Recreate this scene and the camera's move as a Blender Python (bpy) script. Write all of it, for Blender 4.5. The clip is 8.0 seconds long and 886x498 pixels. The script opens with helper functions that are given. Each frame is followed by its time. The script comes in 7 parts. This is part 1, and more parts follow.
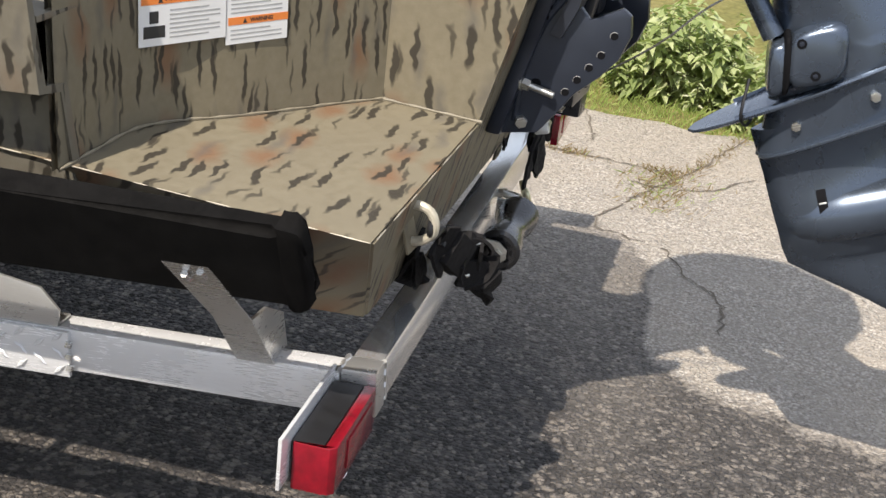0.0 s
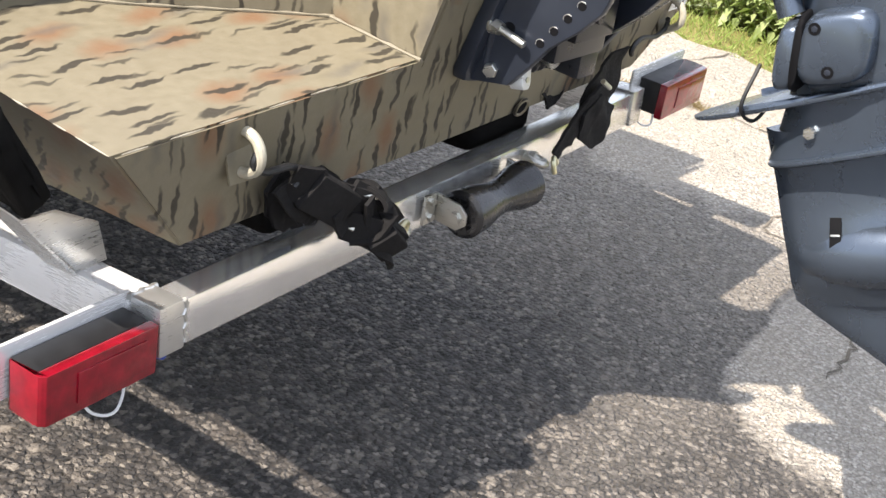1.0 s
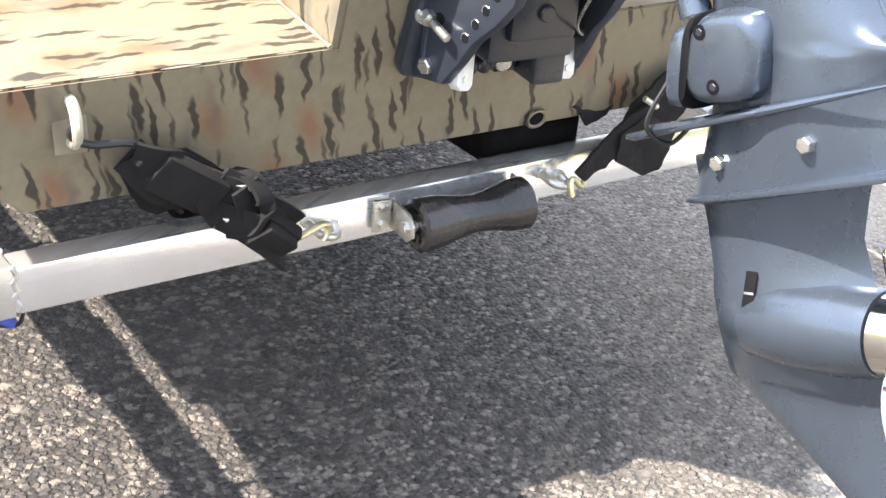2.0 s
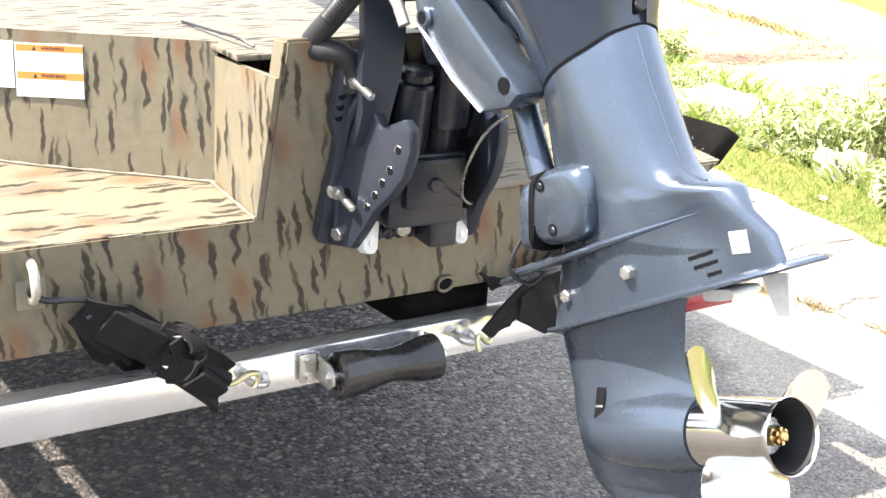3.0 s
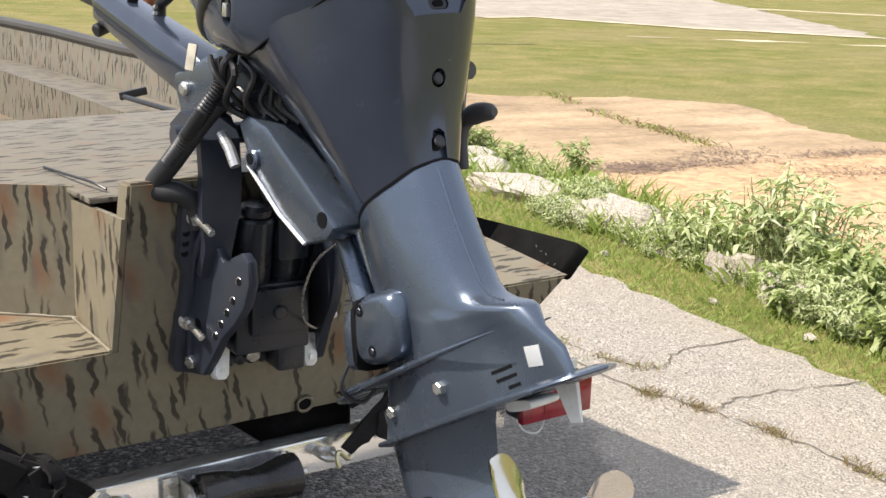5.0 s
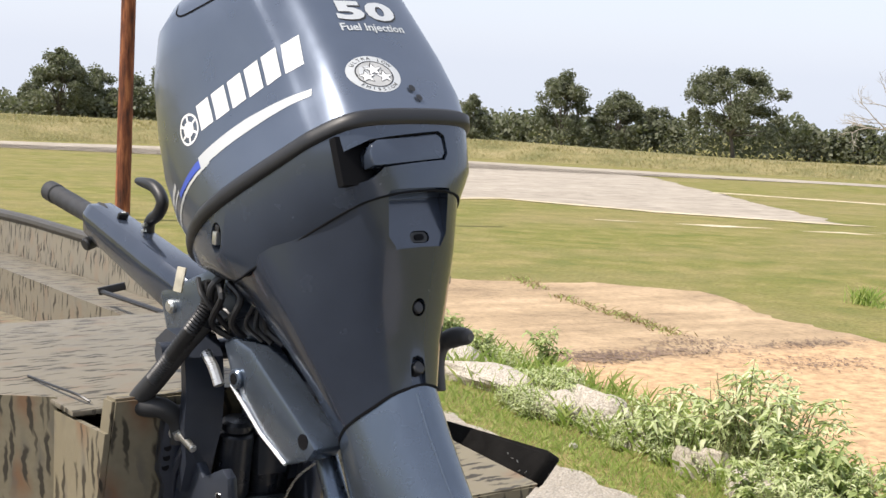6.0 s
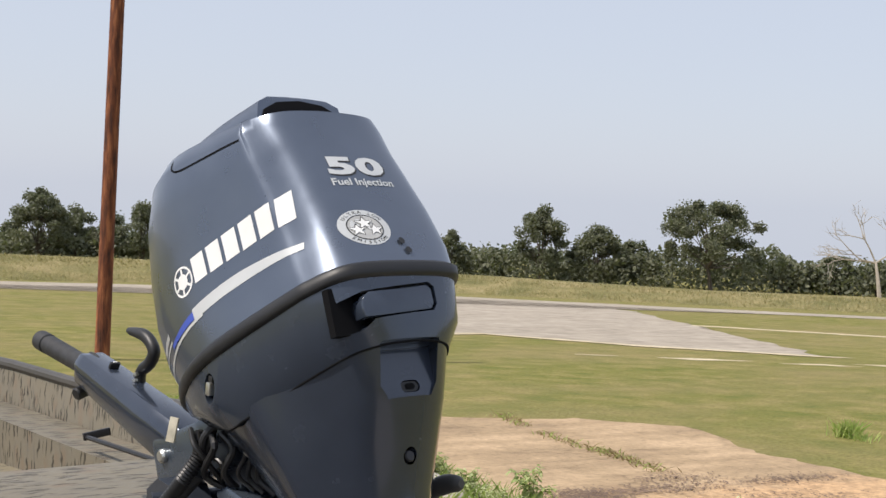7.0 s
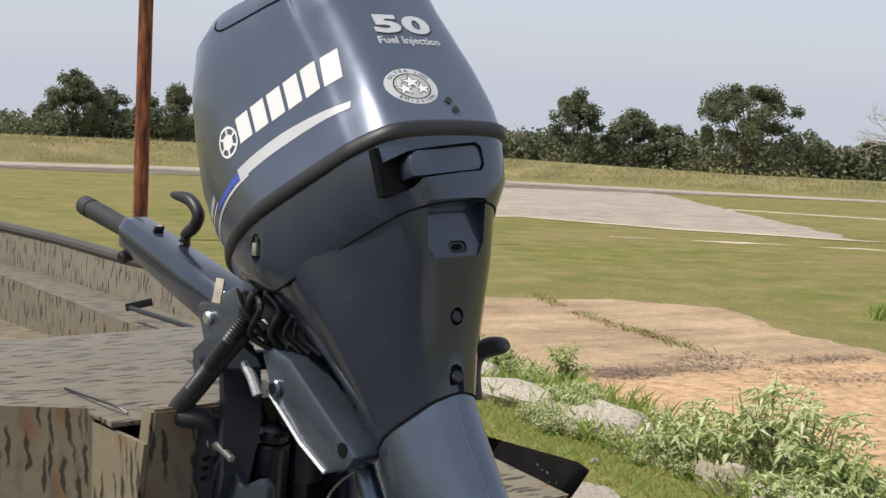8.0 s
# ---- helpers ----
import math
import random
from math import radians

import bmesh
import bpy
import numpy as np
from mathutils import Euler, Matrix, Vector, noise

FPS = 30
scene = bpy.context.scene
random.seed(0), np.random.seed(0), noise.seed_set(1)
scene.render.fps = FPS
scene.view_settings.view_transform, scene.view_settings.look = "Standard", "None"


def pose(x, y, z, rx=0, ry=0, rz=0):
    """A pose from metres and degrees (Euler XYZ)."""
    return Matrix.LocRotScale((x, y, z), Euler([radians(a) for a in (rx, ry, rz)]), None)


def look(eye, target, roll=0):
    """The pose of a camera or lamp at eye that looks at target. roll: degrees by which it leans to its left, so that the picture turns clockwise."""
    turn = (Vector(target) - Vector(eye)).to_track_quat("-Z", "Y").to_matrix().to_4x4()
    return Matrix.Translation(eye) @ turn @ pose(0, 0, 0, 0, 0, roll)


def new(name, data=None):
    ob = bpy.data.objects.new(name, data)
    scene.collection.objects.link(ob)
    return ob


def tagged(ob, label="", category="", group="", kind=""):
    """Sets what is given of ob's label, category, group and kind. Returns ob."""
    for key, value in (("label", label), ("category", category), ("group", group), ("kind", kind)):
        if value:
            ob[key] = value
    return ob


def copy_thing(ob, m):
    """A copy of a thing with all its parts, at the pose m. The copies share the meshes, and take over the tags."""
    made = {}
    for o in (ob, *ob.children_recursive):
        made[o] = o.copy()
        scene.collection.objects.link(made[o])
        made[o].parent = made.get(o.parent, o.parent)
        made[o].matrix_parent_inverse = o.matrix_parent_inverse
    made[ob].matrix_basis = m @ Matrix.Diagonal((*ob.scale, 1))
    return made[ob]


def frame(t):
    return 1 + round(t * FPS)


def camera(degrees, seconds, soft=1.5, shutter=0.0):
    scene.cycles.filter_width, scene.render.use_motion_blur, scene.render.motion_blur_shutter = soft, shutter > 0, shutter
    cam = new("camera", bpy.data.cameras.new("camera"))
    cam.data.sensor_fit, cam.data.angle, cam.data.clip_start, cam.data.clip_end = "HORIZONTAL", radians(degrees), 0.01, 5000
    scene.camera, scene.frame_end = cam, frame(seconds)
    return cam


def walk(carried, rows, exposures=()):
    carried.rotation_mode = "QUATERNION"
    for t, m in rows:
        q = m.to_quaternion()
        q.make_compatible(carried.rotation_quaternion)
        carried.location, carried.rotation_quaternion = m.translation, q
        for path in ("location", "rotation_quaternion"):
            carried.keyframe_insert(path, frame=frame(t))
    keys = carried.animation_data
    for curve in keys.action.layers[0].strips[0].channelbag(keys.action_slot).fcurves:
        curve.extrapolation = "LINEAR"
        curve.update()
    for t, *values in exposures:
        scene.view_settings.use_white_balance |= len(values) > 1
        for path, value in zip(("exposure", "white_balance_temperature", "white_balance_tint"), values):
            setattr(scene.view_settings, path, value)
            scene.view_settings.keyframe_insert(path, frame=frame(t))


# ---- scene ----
cam = camera(35.2, 8.0)
PATH = [
    (0, (-2.410, -0.582, 1.490), (-0.648, -0.054, 0.705), 6.59),
    (0.5, (-2.047, -0.856, 1.491), (-0.435, -0.081, 0.595), 8.71),
    (1, (-1.748, -1.169, 1.474), (-0.313, -0.128, 0.547), 10.12),
    (1.2, (-1.609, -1.271, 1.479), (-0.291, -0.088, 0.549), 8.96),
    (2.3, (-0.837, -1.682, 1.446), (-0.068, -0.081, 0.527), 4.59),
    (2.5, (-0.824, -1.754, 1.465), (-0.083, -0.089, 0.641), 3.70),
    (2.9, (-0.940, -1.893, 1.476), (-0.077, -0.228, 0.781), 3.49),
    (3, (-0.975, -1.945, 1.477), (-0.070, -0.292, 0.807), 3.67),
    (3.5, (-1.029, -2.079, 1.470), (0.083, -0.556, 0.804), 7.84),
    (4, (-0.892, -2.102, 1.456), (0.118, -0.510, 0.787), 3.47),
    (4.2, (-0.867, -2.117, 1.461), (0.115, -0.505, 0.799), 2.96),
    (5.3, (-0.899, -2.151, 1.575), (0.091, -0.471, 1.129), 1.25),
    (5.5, (-0.907, -2.157, 1.589), (0.098, -0.475, 1.186), 1.53),
    (6, (-0.936, -2.188, 1.633), (0.108, -0.503, 1.365), 2.74),
    (6.5, (-0.955, -2.208, 1.655), (0.116, -0.524, 1.525), 2.42),
    (7, (-0.972, -2.215, 1.658), (0.099, -0.527, 1.583), 2.20),
    (7.5, (-0.974, -2.206, 1.644), (0.088, -0.516, 1.515), 2.29),
    (8, (-0.979, -2.191, 1.621), (0.050, -0.492, 1.379), 2.38),
]
EXPOSURES = [(0, 0.28), (0.5, 0.65), (1, 0.95), (1.2, 1.15), (2.3, 2.0), (2.5, 2.02), (3, 1.8), (3.5, 0.78), (4, 0.5), (5.5, 0.46), (6, 0.34), (6.5, 0.12), (7, -0.08), (7.5, -0.12), (8, -0.15)]
walk(cam, [(t, look(eye, target, roll)) for t, eye, target, roll in PATH], EXPOSURES)

# ---------------- world, sun ----------------
world = bpy.data.worlds.new("sky")
scene.world = world
world.use_nodes = True
wn = world.node_tree
sky = wn.nodes.new("ShaderNodeTexSky")
sky.sky_type = "NISHITA"
sky.sun_disc = False
SUN = Vector((-0.70, 0.137, 1.0)).normalized()
sky.sun_elevation = math.asin(SUN.z)
sky.sun_rotation = math.atan2(SUN.x, SUN.y)
sky.air_density, sky.dust_density, sky.ozone_density = 1.0, 1.2, 1.0
haze = wn.nodes.new("ShaderNodeMix")
haze.data_type = "RGBA"
haze.inputs[0].default_value = 0.75
haze.inputs[7].default_value = (6.45, 6.88, 8.05, 1)      # bright thin overcast over the blue
wn.links.new(sky.outputs[0], haze.inputs[6])
wn.links.new(haze.outputs[2], wn.nodes["Background"].inputs[0])
wn.nodes["Background"].inputs[1].default_value = 0.115
sun = new("sun", bpy.data.lights.new("sun", "SUN"))
sun.data.energy, sun.data.angle, sun.data.color = 5.0, radians(0.6), (1.0, 0.915, 0.825)
sun.matrix_world = look(SUN * 30, (0, 0, 0))


# ---------------- materials ----------------
def material(name):
    m = bpy.data.materials.new(name)
    m.use_nodes = True
    return m, m.node_tree.nodes, m.node_tree.links, m.node_tree.nodes["Principled BSDF"]


def mix_rgb(ns, ls, fac, a, b, mode="MIX"):
    n = ns.new("ShaderNodeMix")
    n.data_type, n.blend_type = "RGBA", mode
    for socket, value in ((n.inputs[0], fac), (n.inputs[6], a), (n.inputs[7], b)):
        if isinstance(value, (int, float)):
            socket.default_value = value
        elif isinstance(value, tuple):
            socket.default_value = (*value[:3], 1)
        else:
            ls.new(value, socket)
    return n.outputs[2]


def ramp(ns, ls, src, *stops):
    n = ns.new("ShaderNodeValToRGB")
    els = n.color_ramp.elements
    while len(els) < len(stops):
        els.new(0.5)
    for e, (p, c) in zip(els, stops):
        e.position = p
        e.color = (c, c, c, 1) if isinstance(c, (int, float)) else (*c, 1)
    ls.new(src, n.inputs[0])
    return n.outputs[0]


def noise_tex(ns, ls, scale, detail=4.0, vec=None, rough=0.55, dist=0.0):
    n = ns.new("ShaderNodeTexNoise")
    n.inputs["Scale"].default_value, n.inputs["Detail"].default_value = scale, detail
    n.inputs["Roughness"].default_value, n.inputs["Distortion"].default_value = rough, dist
    if vec is not None:
        ls.new(vec, n.inputs["Vector"])
    return n.outputs[0]


def obj_co(ns):
    return ns.new("ShaderNodeTexCoord").outputs["Object"]


def bump(ns, ls, bs, height, strength=0.3, distance=0.01):
    b = ns.new("ShaderNodeBump")
    b.inputs["Strength"].default_value, b.inputs["Distance"].default_value = strength, distance
    ls.new(height, b.inputs["Height"])
    ls.new(b.outputs[0], bs.inputs["Normal"])


def math_node(ns, ls, op, a, b=None):
    n = ns.new("ShaderNodeMath")
    n.operation = op
    for s, v in zip(n.inputs, (a, b)):
        if v is None:
            continue
        if isinstance(v, (int, float)):
            s.default_value = v
        else:
            ls.new(v, s)
    return n.outputs[0]


def paint(name, col, rough=0.4, metal=0.0, var=0.15, scale=30.0, coat=0.0, bump_s=0.0, bump_scale=400.0, spec=0.5):
    """A plain coat or stuff with faint mottling, at two scales, and fine relief."""
    m, ns, ls, bs = material(name)
    co = obj_co(ns)
    n1, n2 = noise_tex(ns, ls, scale, 4, co), noise_tex(ns, ls, scale * 0.13, 3, co)
    f = mix_rgb(ns, ls, 0.5, n1, n2)
    lo, hi = tuple(c * (1 - var) for c in col), tuple(min(1, c * (1 + var)) for c in col)
    ls.new(ramp(ns, ls, f, (0.35, lo), (0.65, hi)), bs.inputs["Base Color"])
    ls.new(ramp(ns, ls, n1, (0.3, max(0.02, rough * 0.85)), (0.7, min(1, rough * 1.15))), bs.inputs["Roughness"])
    bs.inputs["Metallic"].default_value = metal
    bs.inputs["Coat Weight"].default_value = coat
    bs.inputs["Coat Roughness"].default_value = 0.08
    bs.inputs["Specular IOR Level"].default_value = spec
    if bump_s:
        bump(ns, ls, bs, noise_tex(ns, ls, bump_scale, 3, co), bump_s, 0.002)
    return m


def camo_paint(name, lo=(0.180, 0.155, 0.102), hi=(0.222, 0.194, 0.132), fineness=1.0, rust=0.72):
    """Tan boat paint with brushed dark strokes and faint brown and grey blotches; strokes stand upright on
    upright faces and run athwart on level ones."""
    m, ns, ls, bs = material(name)
    co = obj_co(ns)
    geo = ns.new("ShaderNodeNewGeometry")
    sep_n, sep = ns.new("ShaderNodeSeparateXYZ"), ns.new("ShaderNodeSeparateXYZ")
    ls.new(geo.outputs["True Normal"], sep_n.inputs[0])
    ls.new(co, sep.inputs[0])
    level = math_node(ns, ls, "GREATER_THAN", sep_n.outputs[2], 0.7)
    across_v = math_node(ns, ls, "SUBTRACT", sep.outputs[0], math_node(ns, ls, "MULTIPLY", sep.outputs[1], 0.75))
    flat, up = ns.new("ShaderNodeCombineXYZ"), ns.new("ShaderNodeCombineXYZ")
    ls.new(math_node(ns, ls, "MULTIPLY", sep.outputs[1], 0.92), flat.inputs[0])
    ls.new(math_node(ns, ls, "ADD", sep.outputs[0], math_node(ns, ls, "MULTIPLY", sep.outputs[1], -0.35)), flat.inputs[1])
    ls.new(across_v, up.inputs[0])
    ls.new(math_node(ns, ls, "ADD", sep.outputs[2], math_node(ns, ls, "MULTIPLY", across_v, 0.32)), up.inputs[1])
    uv = mix_rgb(ns, ls, level, up.outputs[0], flat.outputs[0])
    # wobble
    wob = ns.new("ShaderNodeTexNoise")
    wob.inputs["Scale"].default_value = 11
    ls.new(uv, wob.inputs["Vector"])
    sub, scl, add = (ns.new("ShaderNodeVectorMath") for _ in range(3))
    sub.operation, scl.operation = "SUBTRACT", "SCALE"
    ls.new(wob.outputs["Color"], sub.inputs[0])
    sub.inputs[1].default_value = (0.5, 0.5, 0.5)
    ls.new(sub.outputs[0], scl.inputs[0])
    scl.inputs["Scale"].default_value = 0.036
    small = ns.new("ShaderNodeTexNoise")
    small.inputs["Scale"].default_value = 42
    small.inputs["Detail"].default_value = 1.0
    ls.new(uv, small.inputs["Vector"])
    mad = ns.new("ShaderNodeVectorMath")
    mad.operation = "MULTIPLY_ADD"
    ls.new(small.outputs["Color"], mad.inputs[0])
    mad.inputs[1].default_value = (0.017, 0.017, 0.0)
    ls.new(scl.outputs[0], mad.inputs[2])
    ls.new(uv, add.inputs[0])
    ls.new(mad.outputs[0], add.inputs[1])

    def strokes(sx, sy, off, lo, hi, keep):
        mp = ns.new("ShaderNodeMapping")
        mp.inputs["Scale"].default_value = (sx * fineness, sy * fineness, 1)
        mp.inputs["Location"].default_value = (off, off * 0.37, 0)
        ls.new(add.outputs[0], mp.inputs[0])
        v = ns.new("ShaderNodeTexVoronoi")
        v.voronoi_dimensions = "2D"
        v.inputs["Scale"].default_value = 1
        v.inputs["Randomness"].default_value = 0.85
        ls.new(mp.outputs[0], v.inputs["Vector"])
        d = ramp(ns, ls, v.outputs["Distance"], (lo, 1.0), (hi, 0.0))
        sc = ns.new("ShaderNodeSeparateColor")
        ls.new(v.outputs["Color"], sc.inputs[0])
        k = math_node(ns, ls, "LESS_THAN", sc.outputs[0], keep)
        return math_node(ns, ls, "MULTIPLY", d, k)

    fine = noise_tex(ns, ls, 60, 4, co)
    soft = noise_tex(ns, ls, 5.5, 3, co)
    base = mix_rgb(ns, ls, ramp(ns, ls, fine, (0.3, 0.0), (0.7, 1.0)), lo, hi)
    base = mix_rgb(ns, ls, ramp(ns, ls, soft, (0.35, 0.0), (0.75, 0.45)), base, (0.186, 0.160, 0.112))
    brown = strokes(13, 7, 3.1, 0.08, 0.42, 0.46)
    base = mix_rgb(ns, ls, math_node(ns, ls, "MULTIPLY", brown, rust), base, (0.190, 0.092, 0.045))
    grey = strokes(30, 6, 9.4, 0.05, 0.36, 0.4)
    base = mix_rgb(ns, ls, math_node(ns, ls, "MULTIPLY", grey, 0.6), base, (0.11, 0.10, 0.085))
    dark = strokes(40, 5.6, 17.3, 0.17, 0.25, 0.80)
    dark2 = strokes(55, 6.5, 41.7, 0.11, 0.24, 0.45)
    dark = math_node(ns, ls, "MAXIMUM", dark, math_node(ns, ls, "MULTIPLY", dark2, 0.8))
    base = mix_rgb(ns, ls, math_node(ns, ls, "MULTIPLY", dark, 0.94), base, (0.038, 0.032, 0.023))
    ls.new(base, bs.inputs["Base Color"])
    ls.new(ramp(ns, ls, fine, (0.3, 0.5), (0.7, 0.68)), bs.inputs["Roughness"])
    bs.inputs["Specular IOR Level"].default_value = 0.35
    bump(ns, ls, bs, noise_tex(ns, ls, 220, 3, co), 0.12, 0.002)
    return m


def aluminium(name, col, rough, metal=0.9):
    m, ns, ls, bs = material(name)
    co = obj_co(ns)
    mp = ns.new("ShaderNodeMapping")
    mp.inputs["Scale"].default_value = (4, 4, 60)
    ls.new(co, mp.inputs[0])
    n1, n2 = noise_tex(ns, ls, 9, 5, mp.outputs[0]), noise_tex(ns, ls, 7, 5, co)
    f = mix_rgb(ns, ls, 0.6, n1, n2)
    ls.new(ramp(ns, ls, f, (0.3, tuple(c * 0.82 for c in col)), (0.7, col)), bs.inputs["Base Color"])
    ls.new(ramp(ns, ls, f, (0.3, rough * 0.8), (0.7, rough * 1.25)), bs.inputs["Roughness"])
    bs.inputs["Metallic"].default_value = metal
    bump(ns, ls, bs, noise_tex(ns, ls, 300, 2, mp.outputs[0]), 0.05, 0.001)
    return m


def pavement_material(name, stops, scale, stain, rough=0.85, relief=0.5):
    """Aggregate: small stones of several tones in a binder, with wide stains."""
    m, ns, ls, bs = material(name)
    co = obj_co(ns)
    v = ns.new("ShaderNodeTexVoronoi")
    v.inputs["Scale"].default_value = scale
    ls.new(co, v.inputs["Vector"])
    sc = ns.new("ShaderNodeSeparateColor")
    ls.new(v.outputs["Color"], sc.inputs[0])
    stone = ramp(ns, ls, sc.outputs[0], *stops)
    gap = ramp(ns, ls, v.outputs["Distance"], (0.45, 1.0), (0.75, 0.45))
    col = mix_rgb(ns, ls, 1.0, stone, gap, "MULTIPLY")
    wide = mix_rgb(ns, ls, 0.5, noise_tex(ns, ls, 1.3, 5, co), noise_tex(ns, ls, 9, 4, co))
    col = mix_rgb(ns, ls, ramp(ns, ls, wide, (0.38, 0.55), (0.62, 0.0)), col, stain, "MIX")
    ls.new(col, bs.inputs["Base Color"])
    bs.inputs["Roughness"].default_value = rough
    bs.inputs["Specular IOR Level"].default_value = 0.3
    h = mix_rgb(ns, ls, 0.4, gap, noise_tex(ns, ls, scale * 0.6, 3, co))
    bump(ns, ls, bs, h, relief, 0.006)
    return m


def worn_earth(name, lo, mid, hi, grit, streak=0.0, drift=None):
    """Sand, gravel or worn concrete: wide drifts, faint sweeps along one way, and scattered grit."""
    m, ns, ls, bs = material(name)
    co = obj_co(ns)
    mp = ns.new("ShaderNodeMapping")
    mp.inputs["Rotation"].default_value = (0, 0, radians(12))
    mp.inputs["Scale"].default_value = (0.35, 3.2, 1)
    ls.new(co, mp.inputs[0])
    wide, sweep, fine = noise_tex(ns, ls, 0.9, 7, co, 0.62), noise_tex(ns, ls, 1.6, 6, mp.outputs[0], 0.6), noise_tex(ns, ls, grit, 4, co, 0.7)
    f = mix_rgb(ns, ls, 0.35 + streak, wide, sweep)
    col = ramp(ns, ls, f, (0.36, lo), (0.5, mid), (0.62, hi))
    if drift:
        sep = ns.new("ShaderNodeSeparateXYZ")
        ls.new(co, sep.inputs[0])
        d = math_node(ns, ls, "ADD", sep.outputs[1], math_node(ns, ls, "MULTIPLY", noise_tex(ns, ls, 2.2, 5, co, 0.6), 1.3))
        d = math_node(ns, ls, "SUBTRACT", d, 4.1)
        heap = noise_tex(ns, ls, 11, 6, co, 0.68)
        loose = mix_rgb(ns, ls, ramp(ns, ls, heap, (0.36, 1.0), (0.60, 0.0)), drift, tuple(0.74 * c for c in drift))
        col = mix_rgb(ns, ls, ramp(ns, ls, d, (0.35, 1.0), (0.75, 0.12)), col, loose)
        fine = mix_rgb(ns, ls, 0.45, fine, heap)
    col = mix_rgb(ns, ls, 1.0, col, ramp(ns, ls, fine, (0.32, 0.74), (0.5, 1.0), (0.68, 1.16)), "MULTIPLY")
    ls.new(col, bs.inputs["Base Color"])
    bs.inputs["Roughness"].default_value = 0.95
    bs.inputs["Specular IOR Level"].default_value = 0.2
    bump(ns, ls, bs, fine, 0.6 if drift else 0.35, 0.02 if drift else 0.01)
    return m


def worn_apron(name):
    """Dark asphalt aggregate that gives way to pale concrete along a crumbled line."""
    m, ns, ls, bs = material(name)
    co = obj_co(ns)
    sep = ns.new("ShaderNodeSeparateXYZ")
    ls.new(co, sep.inputs[0])

    def stones(scale, *stops):
        jag = ns.new("ShaderNodeTexNoise")
        jag.inputs["Scale"].default_value = scale * 1.4
        ls.new(co, jag.inputs["Vector"])
        mad = ns.new("ShaderNodeVectorMath")
        mad.operation = "MULTIPLY_ADD"
        ls.new(jag.outputs["Color"], mad.inputs[0])
        mad.inputs[1].default_value = (1.1 / scale, 1.1 / scale, 0.0)
        ls.new(co, mad.inputs[2])
        v = ns.new("ShaderNodeTexVoronoi")
        v.inputs["Scale"].default_value = scale
        ls.new(mad.outputs[0], v.inputs["Vector"])
        sc = ns.new("ShaderNodeSeparateColor")
        ls.new(v.outputs["Color"], sc.inputs[0])
        gap = ramp(ns, ls, v.outputs["Distance"], (0.35, 1.0), (0.75, 0.5))
        return mix_rgb(ns, ls, 1.0, ramp(ns, ls, sc.outputs[0], *stops), gap, "MULTIPLY"), gap, v.outputs["Color"]

    dark, gap_a, tilt = stones(88, (0.0, (0.022, 0.020, 0.019)), (0.45, (0.056, 0.050, 0.045)), (0.80, (0.122, 0.106, 0.092)), (0.97, (0.27, 0.235, 0.195)))
    coarse, _, _ = stones(58, (0.0, (0.0, 0.0, 0.0)), (0.91, (0.0, 0.0, 0.0)), (0.94, (0.7, 0.7, 0.7)), (0.98, (0.9, 0.9, 0.9)))
    dark = mix_rgb(ns, ls, coarse, dark, (0.235, 0.205, 0.170))
    pale, gap_b, _ = stones(128, (0.0, (0.345, 0.300, 0.243)), (0.4, (0.475, 0.420, 0.347)), (0.75, (0.57, 0.51, 0.43)), (0.97, (0.72, 0.67, 0.59)))
    pale = mix_rgb(ns, ls, 0.25, pale, (0.48, 0.425, 0.35))
    wide, mid = noise_tex(ns, ls, 1.1, 6, co, 0.6), noise_tex(ns, ls, 7, 5, co, 0.6)
    dark = mix_rgb(ns, ls, ramp(ns, ls, wide, (0.35, 0.5), (0.62, 0.0)), dark, (0.060, 0.052, 0.045))
    dark = mix_rgb(ns, ls, ramp(ns, ls, mid, (0.55, 0.0), (0.75, 0.35)), dark, (0.17, 0.14, 0.11))
    pale = mix_rgb(ns, ls, ramp(ns, ls, mid, (0.35, 0.55), (0.58, 0.0)), pale, (0.36, 0.32, 0.265))
    pale = mix_rgb(ns, ls, ramp(ns, ls, wide, (0.40, 0.40), (0.56, 0.0)), pale, (0.43, 0.365, 0.28))
    # where the asphalt's torn edge lies, from y = -2 to 2: it steps far to port behind the boat
    along = math_node(ns, ls, "ADD", math_node(ns, ls, "MULTIPLY", sep.outputs[1], 0.25), 0.5)
    line = ramp(ns, ls, along, *[(0.5 + 0.25 * y, x / 2) for y, x in ((-2.0, 0.10), (-0.6, 0.44), (-0.32, 0.50), (-0.20, 0.66), (-0.13, 1.06), (-0.02, 1.30), (0.12, 1.38), (0.55, 1.28), (1.0, 1.46), (2.0, 1.55))])
    edge = math_node(ns, ls, "SUBTRACT", sep.outputs[0], math_node(ns, ls, "MULTIPLY", line, 2.0))
    rag = math_node(ns, ls, "ADD", math_node(ns, ls, "MULTIPLY", math_node(ns, ls, "SUBTRACT", noise_tex(ns, ls, 4.2, 6, co, 0.65), 0.5), 0.34), math_node(ns, ls, "MULTIPLY", math_node(ns, ls, "SUBTRACT", noise_tex(ns, ls, 60, 3, co), 0.5), 0.18))
    f = ramp(ns, ls, math_node(ns, ls, "ADD", math_node(ns, ls, "ADD", edge, rag), 0.5), (0.46, 0.0), (0.55, 1.0))
    # paler towards the edge: worn asphalt, plus more open skylight painted into the colour
    wear_and_skylight = ramp(ns, ls, math_node(ns, ls, "ADD", math_node(ns, ls, "ADD", edge, rag), 1.0), (0.0, 0.0), (0.30, 0.40), (0.60, 0.66), (0.98, 0.86))
